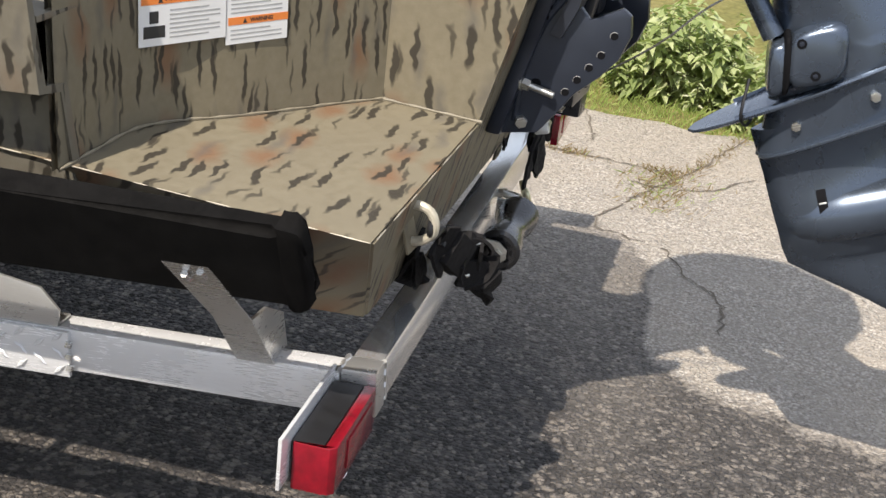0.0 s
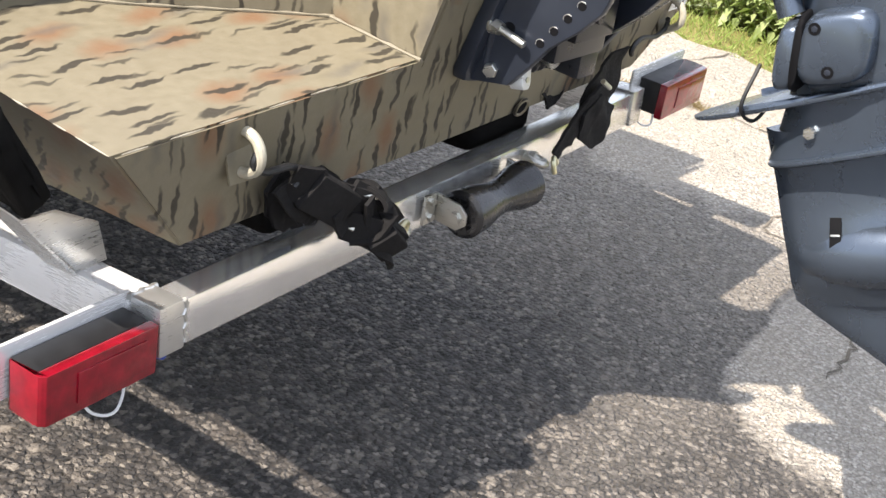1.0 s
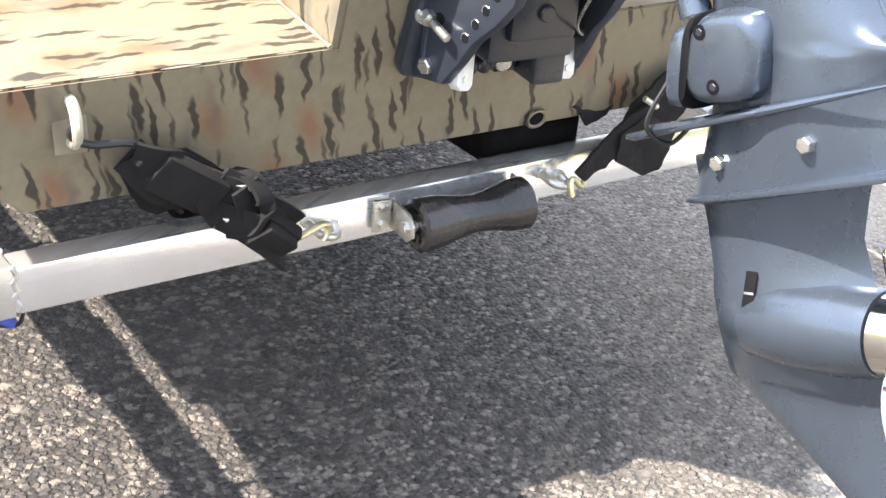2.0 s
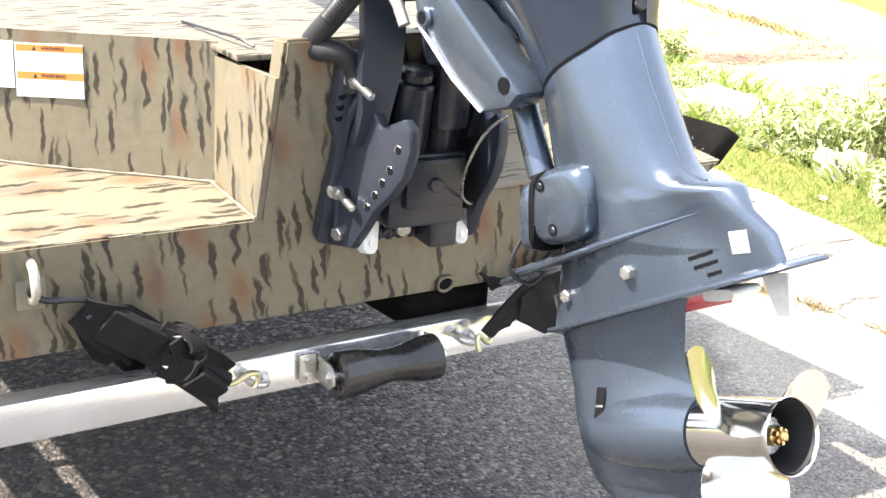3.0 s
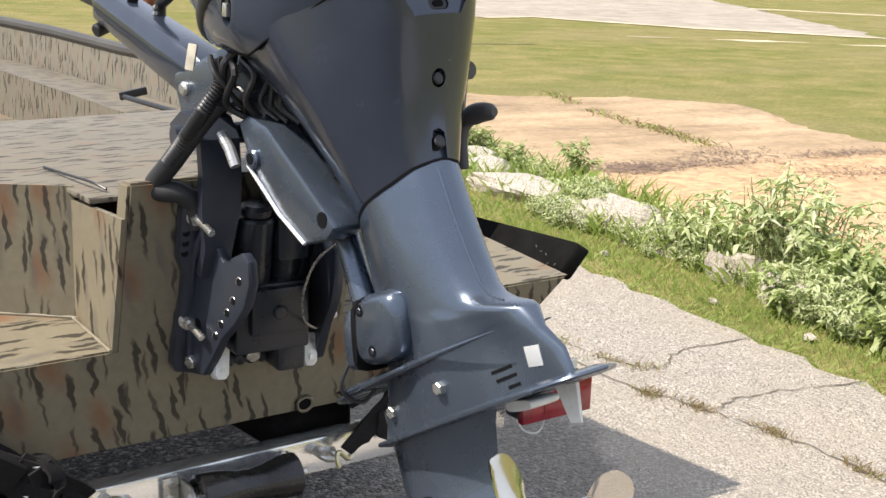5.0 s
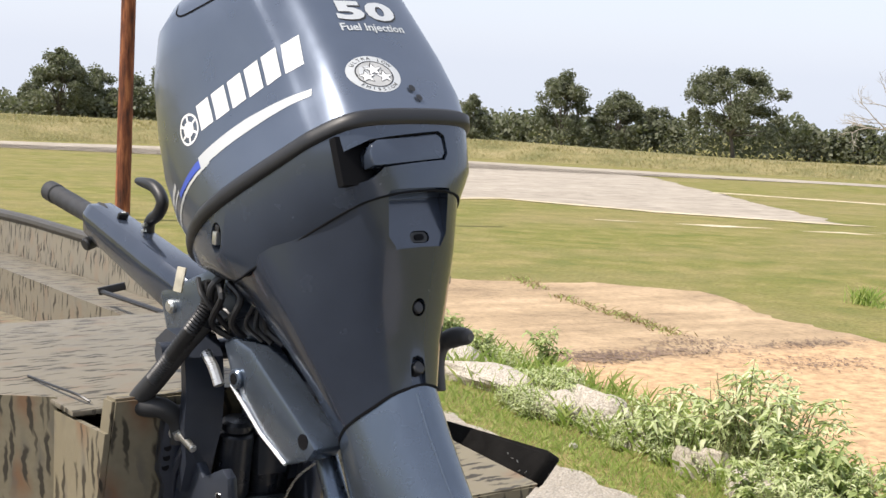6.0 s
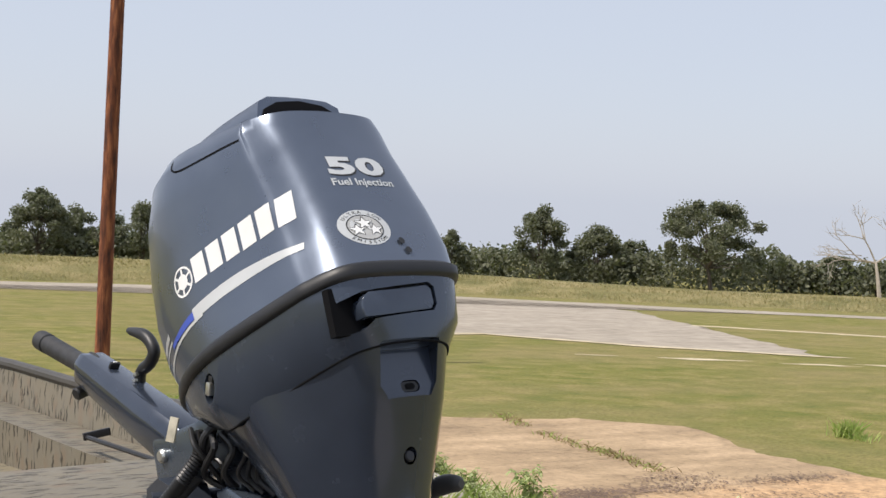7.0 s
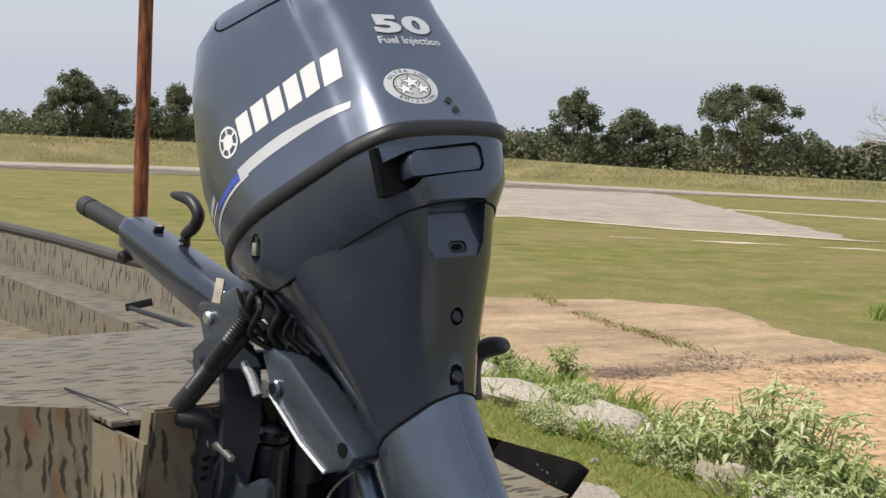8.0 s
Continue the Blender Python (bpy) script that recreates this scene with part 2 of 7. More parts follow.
    wear_and_skylight = math_node(ns, ls, "MULTIPLY", wear_and_skylight, ramp(ns, ls, along, (0.42, 0.15), (0.50, 1.0)))
    dark = mix_rgb(ns, ls, wear_and_skylight, dark, mix_rgb(ns, ls, 0.55, dark, pale))
    ls.new(mix_rgb(ns, ls, f, dark, pale), bs.inputs["Base Color"])
    bs.inputs["Roughness"].default_value = 0.62
    bs.inputs["Specular IOR Level"].default_value = 0.42
    h = mix_rgb(ns, ls, f, gap_a, mix_rgb(ns, ls, 0.3, gap_b, (0.8, 0.8, 0.8)))
    bump(ns, ls, bs, h, 1.0, 0.011)
    geo = ns.new("ShaderNodeNewGeometry")
    lean = ns.new("ShaderNodeVectorMath")
    lean.operation = "MULTIPLY_ADD"
    ls.new(tilt, lean.inputs[0])
    lean.inputs[1].default_value = (0.7, 0.7, 0.0)
    lean.inputs[2].default_value = (-0.35, -0.35, 0.0)
    turn = ns.new("ShaderNodeVectorMath")
    ls.new(geo.outputs["Normal"], turn.inputs[0])
    ls.new(lean.outputs[0], turn.inputs[1])
    unit = ns.new("ShaderNodeVectorMath")
    unit.operation = "NORMALIZE"
    ls.new(turn.outputs[0], unit.inputs[0])
    ls.new(unit.outputs[0], ns["Bump"].inputs["Normal"])
    return m


def grass_field(name):
    m, ns, ls, bs = material(name)
    co = obj_co(ns)
    mp = ns.new("ShaderNodeMapping")
    mp.inputs["Rotation"].default_value = (0, 0, radians(28))
    mp.inputs["Scale"].default_value = (0.7, 1.25, 1)
    ls.new(co, mp.inputs[0])
    big, mid, fine = noise_tex(ns, ls, 0.35, 6, mp.outputs[0], 0.62), noise_tex(ns, ls, 2.2, 5, co), noise_tex(ns, ls, 30, 4, co, 0.7)
    a = ramp(ns, ls, mid, (0.32, (0.140, 0.158, 0.040)), (0.5, (0.195, 0.190, 0.056)), (0.66, (0.270, 0.232, 0.090)))
    b = ramp(ns, ls, big, (0.38, 0.0), (0.6, 0.48), (0.74, 0.85))
    col = mix_rgb(ns, ls, b, a, (0.275, 0.222, 0.108))
    col = mix_rgb(ns, ls, 1.0, col, ramp(ns, ls, fine, (0.3, 0.6), (0.7, 1.25)), "MULTIPLY")
    ls.new(col, bs.inputs["Base Color"])
    bs.inputs["Roughness"].default_value = 0.95
    bs.inputs["Specular IOR Level"].default_value = 0.1
    bump(ns, ls, bs, fine, 0.5, 0.05)
    return m


CAMO = camo_paint("camouflage_paint")
# darker, greyer and finer in its strokes than the hull's camouflage
CAMO_HOLD = camo_paint("greyish_camouflage_paint", (0.150, 0.134, 0.100), (0.186, 0.168, 0.128), 1.35, 0.2)
ALU = aluminium("mill_aluminium", (0.91, 0.91, 0.90), 0.26, 0.36)
ALU_DULL = aluminium("worn_aluminium", (0.70, 0.69, 0.66), 0.28, 0.78)
STEEL = aluminium("zinc_plated_steel", (0.66, 0.65, 0.60), 0.28)
YELLOW_ZINC = aluminium("yellow_zinc", (0.72, 0.68, 0.45), 0.3)
MOTOR = paint("blue_grey_motor_paint", (0.128, 0.153, 0.200), 0.31, 0.68, 0.05, 18, 0.5)
# cowl paint again, darkened: the shade on the lower body is in these colours
MOTOR_DARK = paint("shaded_motor_paint", (0.038, 0.049, 0.073), 0.24, 0.38, 0.07, 25, 0.6)
MOTOR_TRAY = paint("shaded_lower_cowl_paint", (0.054, 0.069, 0.098), 0.25, 0.40, 0.06, 20, 0.55)
MOTOR_LOW = paint("satin_motor_paint", (0.106, 0.132, 0.172), 0.27, 0.70, 0.07, 14, 0.25)
BRACKET = paint("bracket_paint", (0.038, 0.045, 0.062), 0.36, 0.4, 0.1, 22, 0.15)
BLACK = paint("black_plastic", (0.014, 0.014, 0.015), 0.45, 0.0, 0.2, 40)
RUBBER = paint("black_rubber", (0.022, 0.022, 0.023), 0.6, 0.0, 0.2, 60, 0, 0.1)
ROLLER = paint("glossy_black_rubber", (0.012, 0.012, 0.013), 0.28, 0.0, 0.25, 50, 0.2)
BEAM = aluminium("bright_aluminium", (0.93, 0.93, 0.92), 0.16, 0.82)
SCUFF = paint("scuffed_edge", (0.42, 0.38, 0.30), 0.5, 0.2, 0.3, 40)
WELD = paint("painted_weld", (0.235, 0.205, 0.145), 0.6, 0, 0.25, 60)
# near-black for seams; in pockets, holes and recesses it stands for their shade
SEAM_SHADE = paint("seam_shadow_gap", (0.007, 0.007, 0.008), 0.8, spec=0.1)
LEVER = paint("worn_lever_plastic", (0.055, 0.052, 0.050), 0.55, 0.0, 0.2, 40)
TRIM_BLACK = paint("black_trim_enamel", (0.016, 0.018, 0.023), 0.30, 0.0, 0.25, 40, 0, 0, 400, 0.45)
CARPET = paint("black_carpet", (0.008, 0.0075, 0.007), 0.98, 0.0, 0.5, 160, 0, 0.8, 900, 0.1)
STRAP = paint("black_webbing", (0.013, 0.012, 0.012), 0.85, 0.0, 0.3, 120, 0, 0.5, 1200, 0.25)
CHROME = paint("polished_stainless", (0.66, 0.64, 0.60), 0.11, 1.0, 0.08, 14)
BRASS = paint("brass", (0.62, 0.44, 0.20), 0.3, 1.0, 0.1, 60)
ZINC = paint("zinc_anode", (0.70, 0.70, 0.67), 0.5, 0.2, 0.15, 60, 0, 0.2, 300)
WHITE = paint("white_decal", (0.80, 0.80, 0.78), 0.4, 0.0, 0.03, 30)
SILVER = paint("silver_decal", (0.62, 0.63, 0.62), 0.35, 0.3, 0.05, 20)
BLUE = paint("blue_decal", (0.05, 0.09, 0.42), 0.4, 0.0, 0.05, 30)
ORANGE = paint("orange_decal", (0.80, 0.24, 0.05), 0.45, 0.0, 0.05, 30)
INK = paint("dark_print", (0.03, 0.03, 0.03), 0.5)
GREYPRINT = paint("grey_print", (0.42, 0.42, 0.41), 0.6)
GUNWALE = paint("dark_gunwale_paint", (0.055, 0.05, 0.042), 0.45, 0.0, 0.2, 30)
EYE = paint("chipped_cream_paint", (0.50, 0.46, 0.36), 0.45, 0.2, 0.25, 70)
APRON = worn_apron("worn_apron")
SANDY = worn_earth("sandy_concrete", (0.215, 0.160, 0.103), (0.345, 0.257, 0.160), (0.46, 0.342, 0.22), 22, 0.0, (0.53, 0.352, 0.200))
ROADGREY = worn_earth("pale_road", (0.30, 0.262, 0.212), (0.34, 0.298, 0.243), (0.385, 0.340, 0.280), 3, 0.0)
CREAM = worn_earth("cream_sand", (0.40, 0.335, 0.225), (0.50, 0.42, 0.285), (0.58, 0.50, 0.36), 6, 0.0)
GRASS = grass_field("mown_grass")


# ---------------- mesh helpers ----------------
def part(name, bm, mat, parent=None, label="", smooth=32):
    me = bpy.data.meshes.new(name)
    bmesh.ops.recalc_face_normals(bm, faces=bm.faces[:])
    bm.to_mesh(me)
    bm.free()
    me.materials.append(mat)
    if smooth:
        me.shade_smooth()
        me.set_sharp_from_angle(angle=radians(smooth))
    ob = new(name, me)
    if parent is not None:
        ob.parent = parent
    if label:
        tagged(ob, label)
    return ob


def placed(ob, m):
    ob.matrix_world = m
    return ob


def thing(name, label, category, m=None, group="", kind=""):
    ob = new(name)
    ob.empty_display_size = 0.1
    if m is not None:
        ob.matrix_world = m
    return tagged(ob, label, category, group, kind)


def box(x0, x1, y0, y1, z0, z1, bevel=0.0, bm=None, m=None, seg=2):
    b = bmesh.new()
    vs = [b.verts.new((x, y, z)) for x in (x0, x1) for y in (y0, y1) for z in (z0, z1)]
    for f in ((0, 1, 3, 2), (4, 6, 7, 5), (0, 4, 5, 1), (2, 3, 7, 6), (0, 2, 6, 4), (1, 5, 7, 3)):
        b.faces.new([vs[i] for i in f])
    if bevel:
        bmesh.ops.bevel(b, geom=b.edges[:], offset=bevel, segments=seg, profile=0.6, affect="EDGES")
    return merge(bm, b, m)


def merge(bm, b, m=None):
    """Joins b into bm (if there is one), moved by m."""
    if m is not None:
        bmesh.ops.transform(b, matrix=m, verts=b.verts[:])
    if bm is None:
        return b
    me = bpy.data.meshes.new("tmp")
    b.to_mesh(me)
    b.free()
    bm.from_mesh(me)
    bpy.data.meshes.remove(me)
    return bm


def prism(pts, d0, d1, axis="z", bevel=0.0, bm=None, m=None, seg=2):
    """A flat outline pulled from d0 to d1 along an axis; pts are the other two coordinates in order."""
    def at(p, d):
        return {"x": (d, p[0], p[1]), "y": (p[0], d, p[1]), "z": (p[0], p[1], d)}[axis]
    b = bmesh.new()
    lo, hi = [b.verts.new(at(p, d0)) for p in pts], [b.verts.new(at(p, d1)) for p in pts]
    b.faces.new(lo)
    b.faces.new(hi[::-1])
    for i in range(len(pts)):
        j = (i + 1) % len(pts)
        b.faces.new((lo[i], lo[j], hi[j], hi[i]))
    if bevel:
        bmesh.ops.recalc_face_normals(b, faces=b.faces[:])
        es = [e for e in b.edges if e.calc_face_angle(0) > 0.6]
        bmesh.ops.bevel(b, geom=es, offset=bevel, segments=seg, profile=0.6, affect="EDGES")
    return merge(bm, b, m)


def loft(rings, caps=(True, True), bm=None, m=None, closed=True):
    b = bmesh.new()
    rows = [[b.verts.new(p) for p in r] for r in rings]
    n = len(rows[0])
    for r, s in zip(rows, rows[1:]):
        for i in range(n if closed else n - 1):
            j = (i + 1) % n
            b.faces.new((r[i], r[j], s[j], s[i]))
    if caps[0]:
        b.faces.new(rows[0][::-1])
    if caps[1]:
        b.faces.new(rows[-1])
    return merge(bm, b, m)


def tube(pts, r, n=10, bm=None, m=None, caps=True):
    """A round bar along a line of points; r may be one radius or one for each point."""
    pts = [Vector(p) for p in pts]
    rs = r if isinstance(r, (list, tuple)) else [r] * len(pts)
    rings, ref = [], None
    for i, p in enumerate(pts):
        d = (pts[min(i + 1, len(pts) - 1)] - pts[max(i - 1, 0)]).normalized()
        if ref is None:
            ref = d.orthogonal().normalized()
        ref = (ref - d * ref.dot(d)).normalized()
        side = d.cross(ref)
        rings.append([p + (ref * math.cos(2 * math.pi * k / n) + side * math.sin(2 * math.pi * k / n)) * rs[i] for k in range(n)])
    return loft(rings, (caps, caps), bm, m)


def spline(ctrl, per=8, closed=False):
    """Points of a smooth line through the control points."""
    c = [Vector(p) for p in ctrl]
    n, out = len(c), []
    for i in range(n if closed else n - 1):
        p0 = c[(i - 1) % n] if closed or i > 0 else c[0] * 2 - c[1]
        p1, p2 = c[i], c[(i + 1) % n]
        p3 = c[(i + 2) % n] if closed or i + 2 < n else c[n - 1] * 2 - c[n - 2]
        for k in range(per):
            t = k / per
            out.append(0.5 * (2 * p1 + (p2 - p0) * t + (2 * p0 - 5 * p1 + 4 * p2 - p3) * t * t + (3 * p1 - p0 - 3 * p2 + p3) * t ** 3))
    if not closed:
        out.append(c[-1])
    return out


def cyl(p0, p1, r, n=16, bm=None, m=None, bevel=0.0):
    p0, p1 = Vector(p0), Vector(p1)
    if bevel:
        d = (p1 - p0).normalized() * bevel
        return tube([p0, p0 + d * 0.01, p0 + d, p1 - d, p1 - d * 0.01, p1], [r - bevel, r - bevel * 0.9, r, r, r - bevel * 0.9, r - bevel], n, bm, m)
    return tube([p0, p1], r, n, bm, m)


def revolve(prof, n=24, bm=None, m=None, caps=(True, True)):
    """prof: (distance along y, radius); turned round the y axis."""
    return loft([[(r * math.cos(2 * math.pi * k / n), y, r * math.sin(2 * math.pi * k / n)) for k in range(n)] for y, r in prof], caps, bm, m)


# ---------------- ground ----------------
def sheet(name, pts, z, mat, label, category, kind="structure", parent=None):
    bm = bmesh.new()
    bm.faces.new([bm.verts.new((p[0], p[1], z + land(p[0], p[1]))) for p in pts])
    bmesh.ops.triangulate(bm, faces=bm.faces[:])
    ob = part(name, bm, mat, parent, "", 0)
    return tagged(ob, label, category, "", kind)


def fall(x, y):
    """How far along the view to the field a place lies: past FOLD the land falls away gently."""
    return 0.5291 * x + 0.8486 * y


FOLD, SLOPE = 4.8, 0.0437


def land(x, y):
    return -SLOPE * max(0.0, fall(x, y) - FOLD)


bm = bmesh.new()
rows = []
for s in (-2500, -200, -20, 0, FOLD, 8, 14, 30, 80, 300, 2500):
    rows.append([Vector((0.5291 * s - 0.8486 * c, 0.8486 * s + 0.5291 * c, 0)) for c in (-2500, -200, -30, -8, 0, 8, 30, 200, 2500)])
for r in rows:
    for p in r:
        p.z = land(p.x, p.y) - 0.012
loft(rows, (False, False), bm, None, False)
ground = tagged(part("ground", bm, GRASS, None, "", 60), "mown grass field with dry yellowish patches, falling gently away", "ground", "", "structure")
def ragged(pts, step, amp, seed):
    """An outline with a worn edge: each side cut into steps and pushed about."""
    rnd, out = random.Random(seed), []
    n = len(pts)
    for i in range(n):
        a, b = Vector(pts[i]), Vector(pts[(i + 1) % n])
        k = max(1, int((b - a).length / step))
        for j in range(k):
            p = a.lerp(b, j / k)
            out.append((p.x + rnd.uniform(-amp, amp), p.y + rnd.uniform(-amp, amp)))
    return out


sheet("apron", [(-9, -9), (-9, 5.4)] + [(2.47 + 0.02 * math.sin(k * 1.7) + 0.012 * math.sin(k * 4.1), 3.9 - 0.09 * k) for k in range(70)] + [(2.47, -9)], 0.0, APRON, "worn asphalt apron giving way to pale cracked concrete", "pavement")
sheet("sandy_slab", ragged([(3.52, 3.3), (3.42, 2.35), (3.38, 1.2), (6.3, 2.5), (6.42, 4.04), (6.5, 5.13), (7.1, 6.56), (6.51, 7.26), (5.78, 7.4), (5.31, 7.77), (4.5, 9.0), (3.3, 7.6), (3.66, 5.2), (3.58, 4.26)], 0.15, 0.05, 7), 0.0, SANDY, "worn concrete slab covered with orange sand", "slab")
sheet("pale_pad", ragged([(16.16, 13.2), (21.7, 22.7), (25.4, 28.9), (26.5, 32), (23.8, 37), (19.5, 40), (9.5, 23), (12.2, 18.4), (13.1, 18.7), (14.3, 15.7)], 0.5, 0.12, 9), -0.006, ROADGREY, "pale gravelled parking pad in the grass", "parking pad")
sheet("far_road", ragged([(-30, 41.6), (9.4, 41.4), (14.6, 41.2), (23.8, 37.0), (27.5, 32.0), (44, 12), (46, 13), (30, 33.0), (25.5, 39.0), (16.9, 44.5), (10.8, 45), (-30, 46)], 1.0, 0.1, 11), -0.002, ROADGREY, "narrow pale road along the far edge of the field", "road")

sheet("worn_track", ragged([(20.6, 22.9), (22.75, 18.6), (26.0, 12.5), (26.5, 12.8), (23.2, 18.85), (20.9, 23.1)], 0.6, 0.07, 13), -0.007, CREAM, "thin pale track worn into the grass", "track")
sheet("pad_edge", ragged([(11.9, 18.35), (13.05, 18.5), (14.15, 15.55), (16.05, 13.0), (16.5, 12.9), (14.42, 15.85), (13.2, 18.9), (12.0, 18.55)], 0.35, 0.05, 15), -0.002, CREAM, "loose pale sand along the pad's edge", "sand")
for k, (x, y, a, b) in enumerate(((13.3, 13.0, 0.75, 0.20), (14.6, 11.9, 0.6, 0.17), (12.0, 13.9, 0.4, 0.14), (15.6, 11.7, 0.5, 0.16))):
    ux, uy = 0.85, -0.53
    sheet("bare_patch", ragged([(x - a * ux, y - a * uy), (x + b * 0.53, y + b * 0.85), (x + a * ux, y + a * uy), (x - b * 0.53, y - b * 0.85)], 0.16, 0.07, 20 + k), -0.008, CREAM, "pale bare patch of sand in the grass", "sand patch")

# ---------------- boat ----------------
# the boat stands a little bow-down on its trailer, and not quite square to it
PITCH = -3.7
BOATM = pose(-0.051, 0.007, 0.580, PITCH, 0, 3.9)
boat = thing("boat", "flat-bottomed aluminium duck boat in tan camouflage paint resting on a trailer", "boat", BOATM)
BI = BOATM.inverted()


def raked(z):
    """y of the aft face at height z over the boat's base line."""
    return 0.085 - 0.325 * z


def step_z(y):
    """Height of the stern step, which rises a little forward."""
    return ST + 0.117 * (min(y, 0.6) - 0.025)


def deck_z(y):
    return DK - 0.010 + 0.06 * (min(y, 1.2) - 0.16)


ST, DK = 0.186, 0.453      # heights of the stern step and of the rear deck
HALF, LOW = 0.766, 0.590
rings = []
for y, f in ((None, 1.0), (0.6, 1.0), (3.0, 1.0), (4.2, 0.86), (4.8, 0.55)):
    r = []
    for x, z in ((-LOW, -0.008), (LOW + 0.034, -0.008), (HALF + 0.034, ST), (-HALF, ST)):
        lift = 0.0 if f == 1.0 else (1 - f) * 0.5
        if y is not None and z > 0:
            z = step_z(y)
        r.append((x * f, raked(z) if y is None else y, z + lift * (1 if z < 0.1 else 0.3)))
    rings.append(r)
bm = loft(rings, (True, True))
bmesh.ops.bevel(bm, geom=[e for e in bm.edges if all(v.co.y < 0.6 for v in e.verts)], offset=0.004, segments=2, affect="EDGES")
part("hull_bottom", bm, CAMO, boat, "", 40)

# paint worn through along the step's edges
r = random.Random(8)
for a, b, n in (((-HALF, raked(ST), ST), (-HALF, 0.60, step_z(0.6)), 9), ((-HALF, raked(ST), ST), (-0.20, raked(ST), ST), 7)):
    a, b = Vector(a), Vector(b)
    for k in range(n):
        f = (k + r.uniform(0.0, 0.3)) / n
        g = f + r.uniform(0.3, 0.9) / n
        part("scuff", tube([a.lerp(b, f), a.lerp(b, (f + g) / 2), a.lerp(b, g)], [0.0006, r.uniform(0.0010, 0.0016), 0.0006], 6), SCUFF, boat, "" if k else "paint worn to bare metal")

# welded walls between the step and the rear deck
def set_back(x):
    """How much farther forward the slanting stern wall stands, most beside the motor box."""
    return 0.037 * min(1.0, max(0.0, (0.58 - abs(x)) / 0.408))


for s in (-1, 1):
    foot = spline([(s * x, y + set_back(x), 0) for x, y in ((0.172, 0.157), (0.255, 0.222), (0.35, 0.290), (0.44, 0.358), (0.505, 0.415), (0.58, 0.460), (0.70, 0.466), (0.79, 0.468))], 5)
    n = len(foot)
    head = [Vector((p.x * 1.01, p.y - 0.014, deck_z(p.y) + 0.7 * max(0.0, abs(p.x) - 0.52))) for p in foot]
    foot = [Vector((p.x, p.y, step_z(p.y) - 0.004)) for p in foot]
    back = Vector((0, 0.010, 0))
    part("stern_wall", loft([foot, head, [p + back for p in head], [p + back for p in foot]], (False, False), closed=False), CAMO, boat, "", 40)
    part("weld_bead", tube([p + Vector((0, -0.004, 0.006)) for p in foot], [0.0024 + 0.0012 * math.sin(i * 2.1) for i in range(n)], 6), WELD, boat)

# motor box: side walls and the thick raked board that carries the clamp brackets
for x0, x1, s in ((-0.178, -0.168, -1), (0.258, 0.268, 1)):
    bm = bmesh.new()
    loft([[(x0, raked(z) + 0.003, z), (x1, raked(z) + 0.003, z), (x1, 0.203 - 0.05 * (z - ST), z), (x0, 0.203 - 0.05 * (z - ST), z)] for z in (ST - 0.01, DK - 0.032)], (True, True), bm)
    part("box_wall", bm, CAMO, boat)
bm = tube([(-0.183, 0.200 - 0.02 * k, step_z(0.200 - 0.02 * k) + 0.002) for k in range(10)], [0.0026 + 0.0012 * math.sin(k * 2.3) for k in range(10)], 6)
part("weld_bead", bm, WELD, boat)
bm = loft([[(-0.172, raked(z) - 0.001, z), (0.262, raked(z) - 0.001, z), (0.262, raked(z) + 0.045, z), (-0.172, raked(z) + 0.045, z)] for z in (ST - 0.02, DK + 0.028)], (True, True))
bmesh.ops.bevel(bm, geom=bm.edges[:], offset=0.005, segments=2, affect="EDGES")
part("motor_board", bm, CAMO, boat)

# rear deck, open hold with its floor and flared sides, gunwale rolls, side ledge
deck_pts = [(-0.83, 0.461), (-0.70, 0.458), (-0.585, 0.450), (-0.51, 0.412), (-0.445, 0.361), (-0.184, 0.191), (-0.182, 0.085), (0.262, 0.085), (0.27, 0.191), (0.445, 0.361), (0.51, 0.412), (0.585, 0.450), (0.83, 0.461), (0.84, 0.885), (-0.84, 0.885)]
bm = prism(deck_pts, -0.012, -0.002, "z", 0.003)
for v in bm.verts:
    v.co.z += deck_z(v.co.y)
part("rear_deck", bm, CAMO_HOLD, boat, "deck in darker greyish camouflage")
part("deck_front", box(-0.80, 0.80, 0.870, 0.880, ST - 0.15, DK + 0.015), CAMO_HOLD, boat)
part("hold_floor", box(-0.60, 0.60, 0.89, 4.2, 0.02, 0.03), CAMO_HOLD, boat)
SHEER = [(0.462, 1.0, 0.575), (0.89, 1.0, 0.540), (1.4, 1.0, 0.508), (2.0, 1.0, 0.505), (2.55, 1.0, 0.517), (3.3, 1.0, 0.551), (3.8, 0.95, 0.575), (4.3, 0.80, 0.61), (4.6, 0.62, 0.64), (4.8, 0.45, 0.66)]
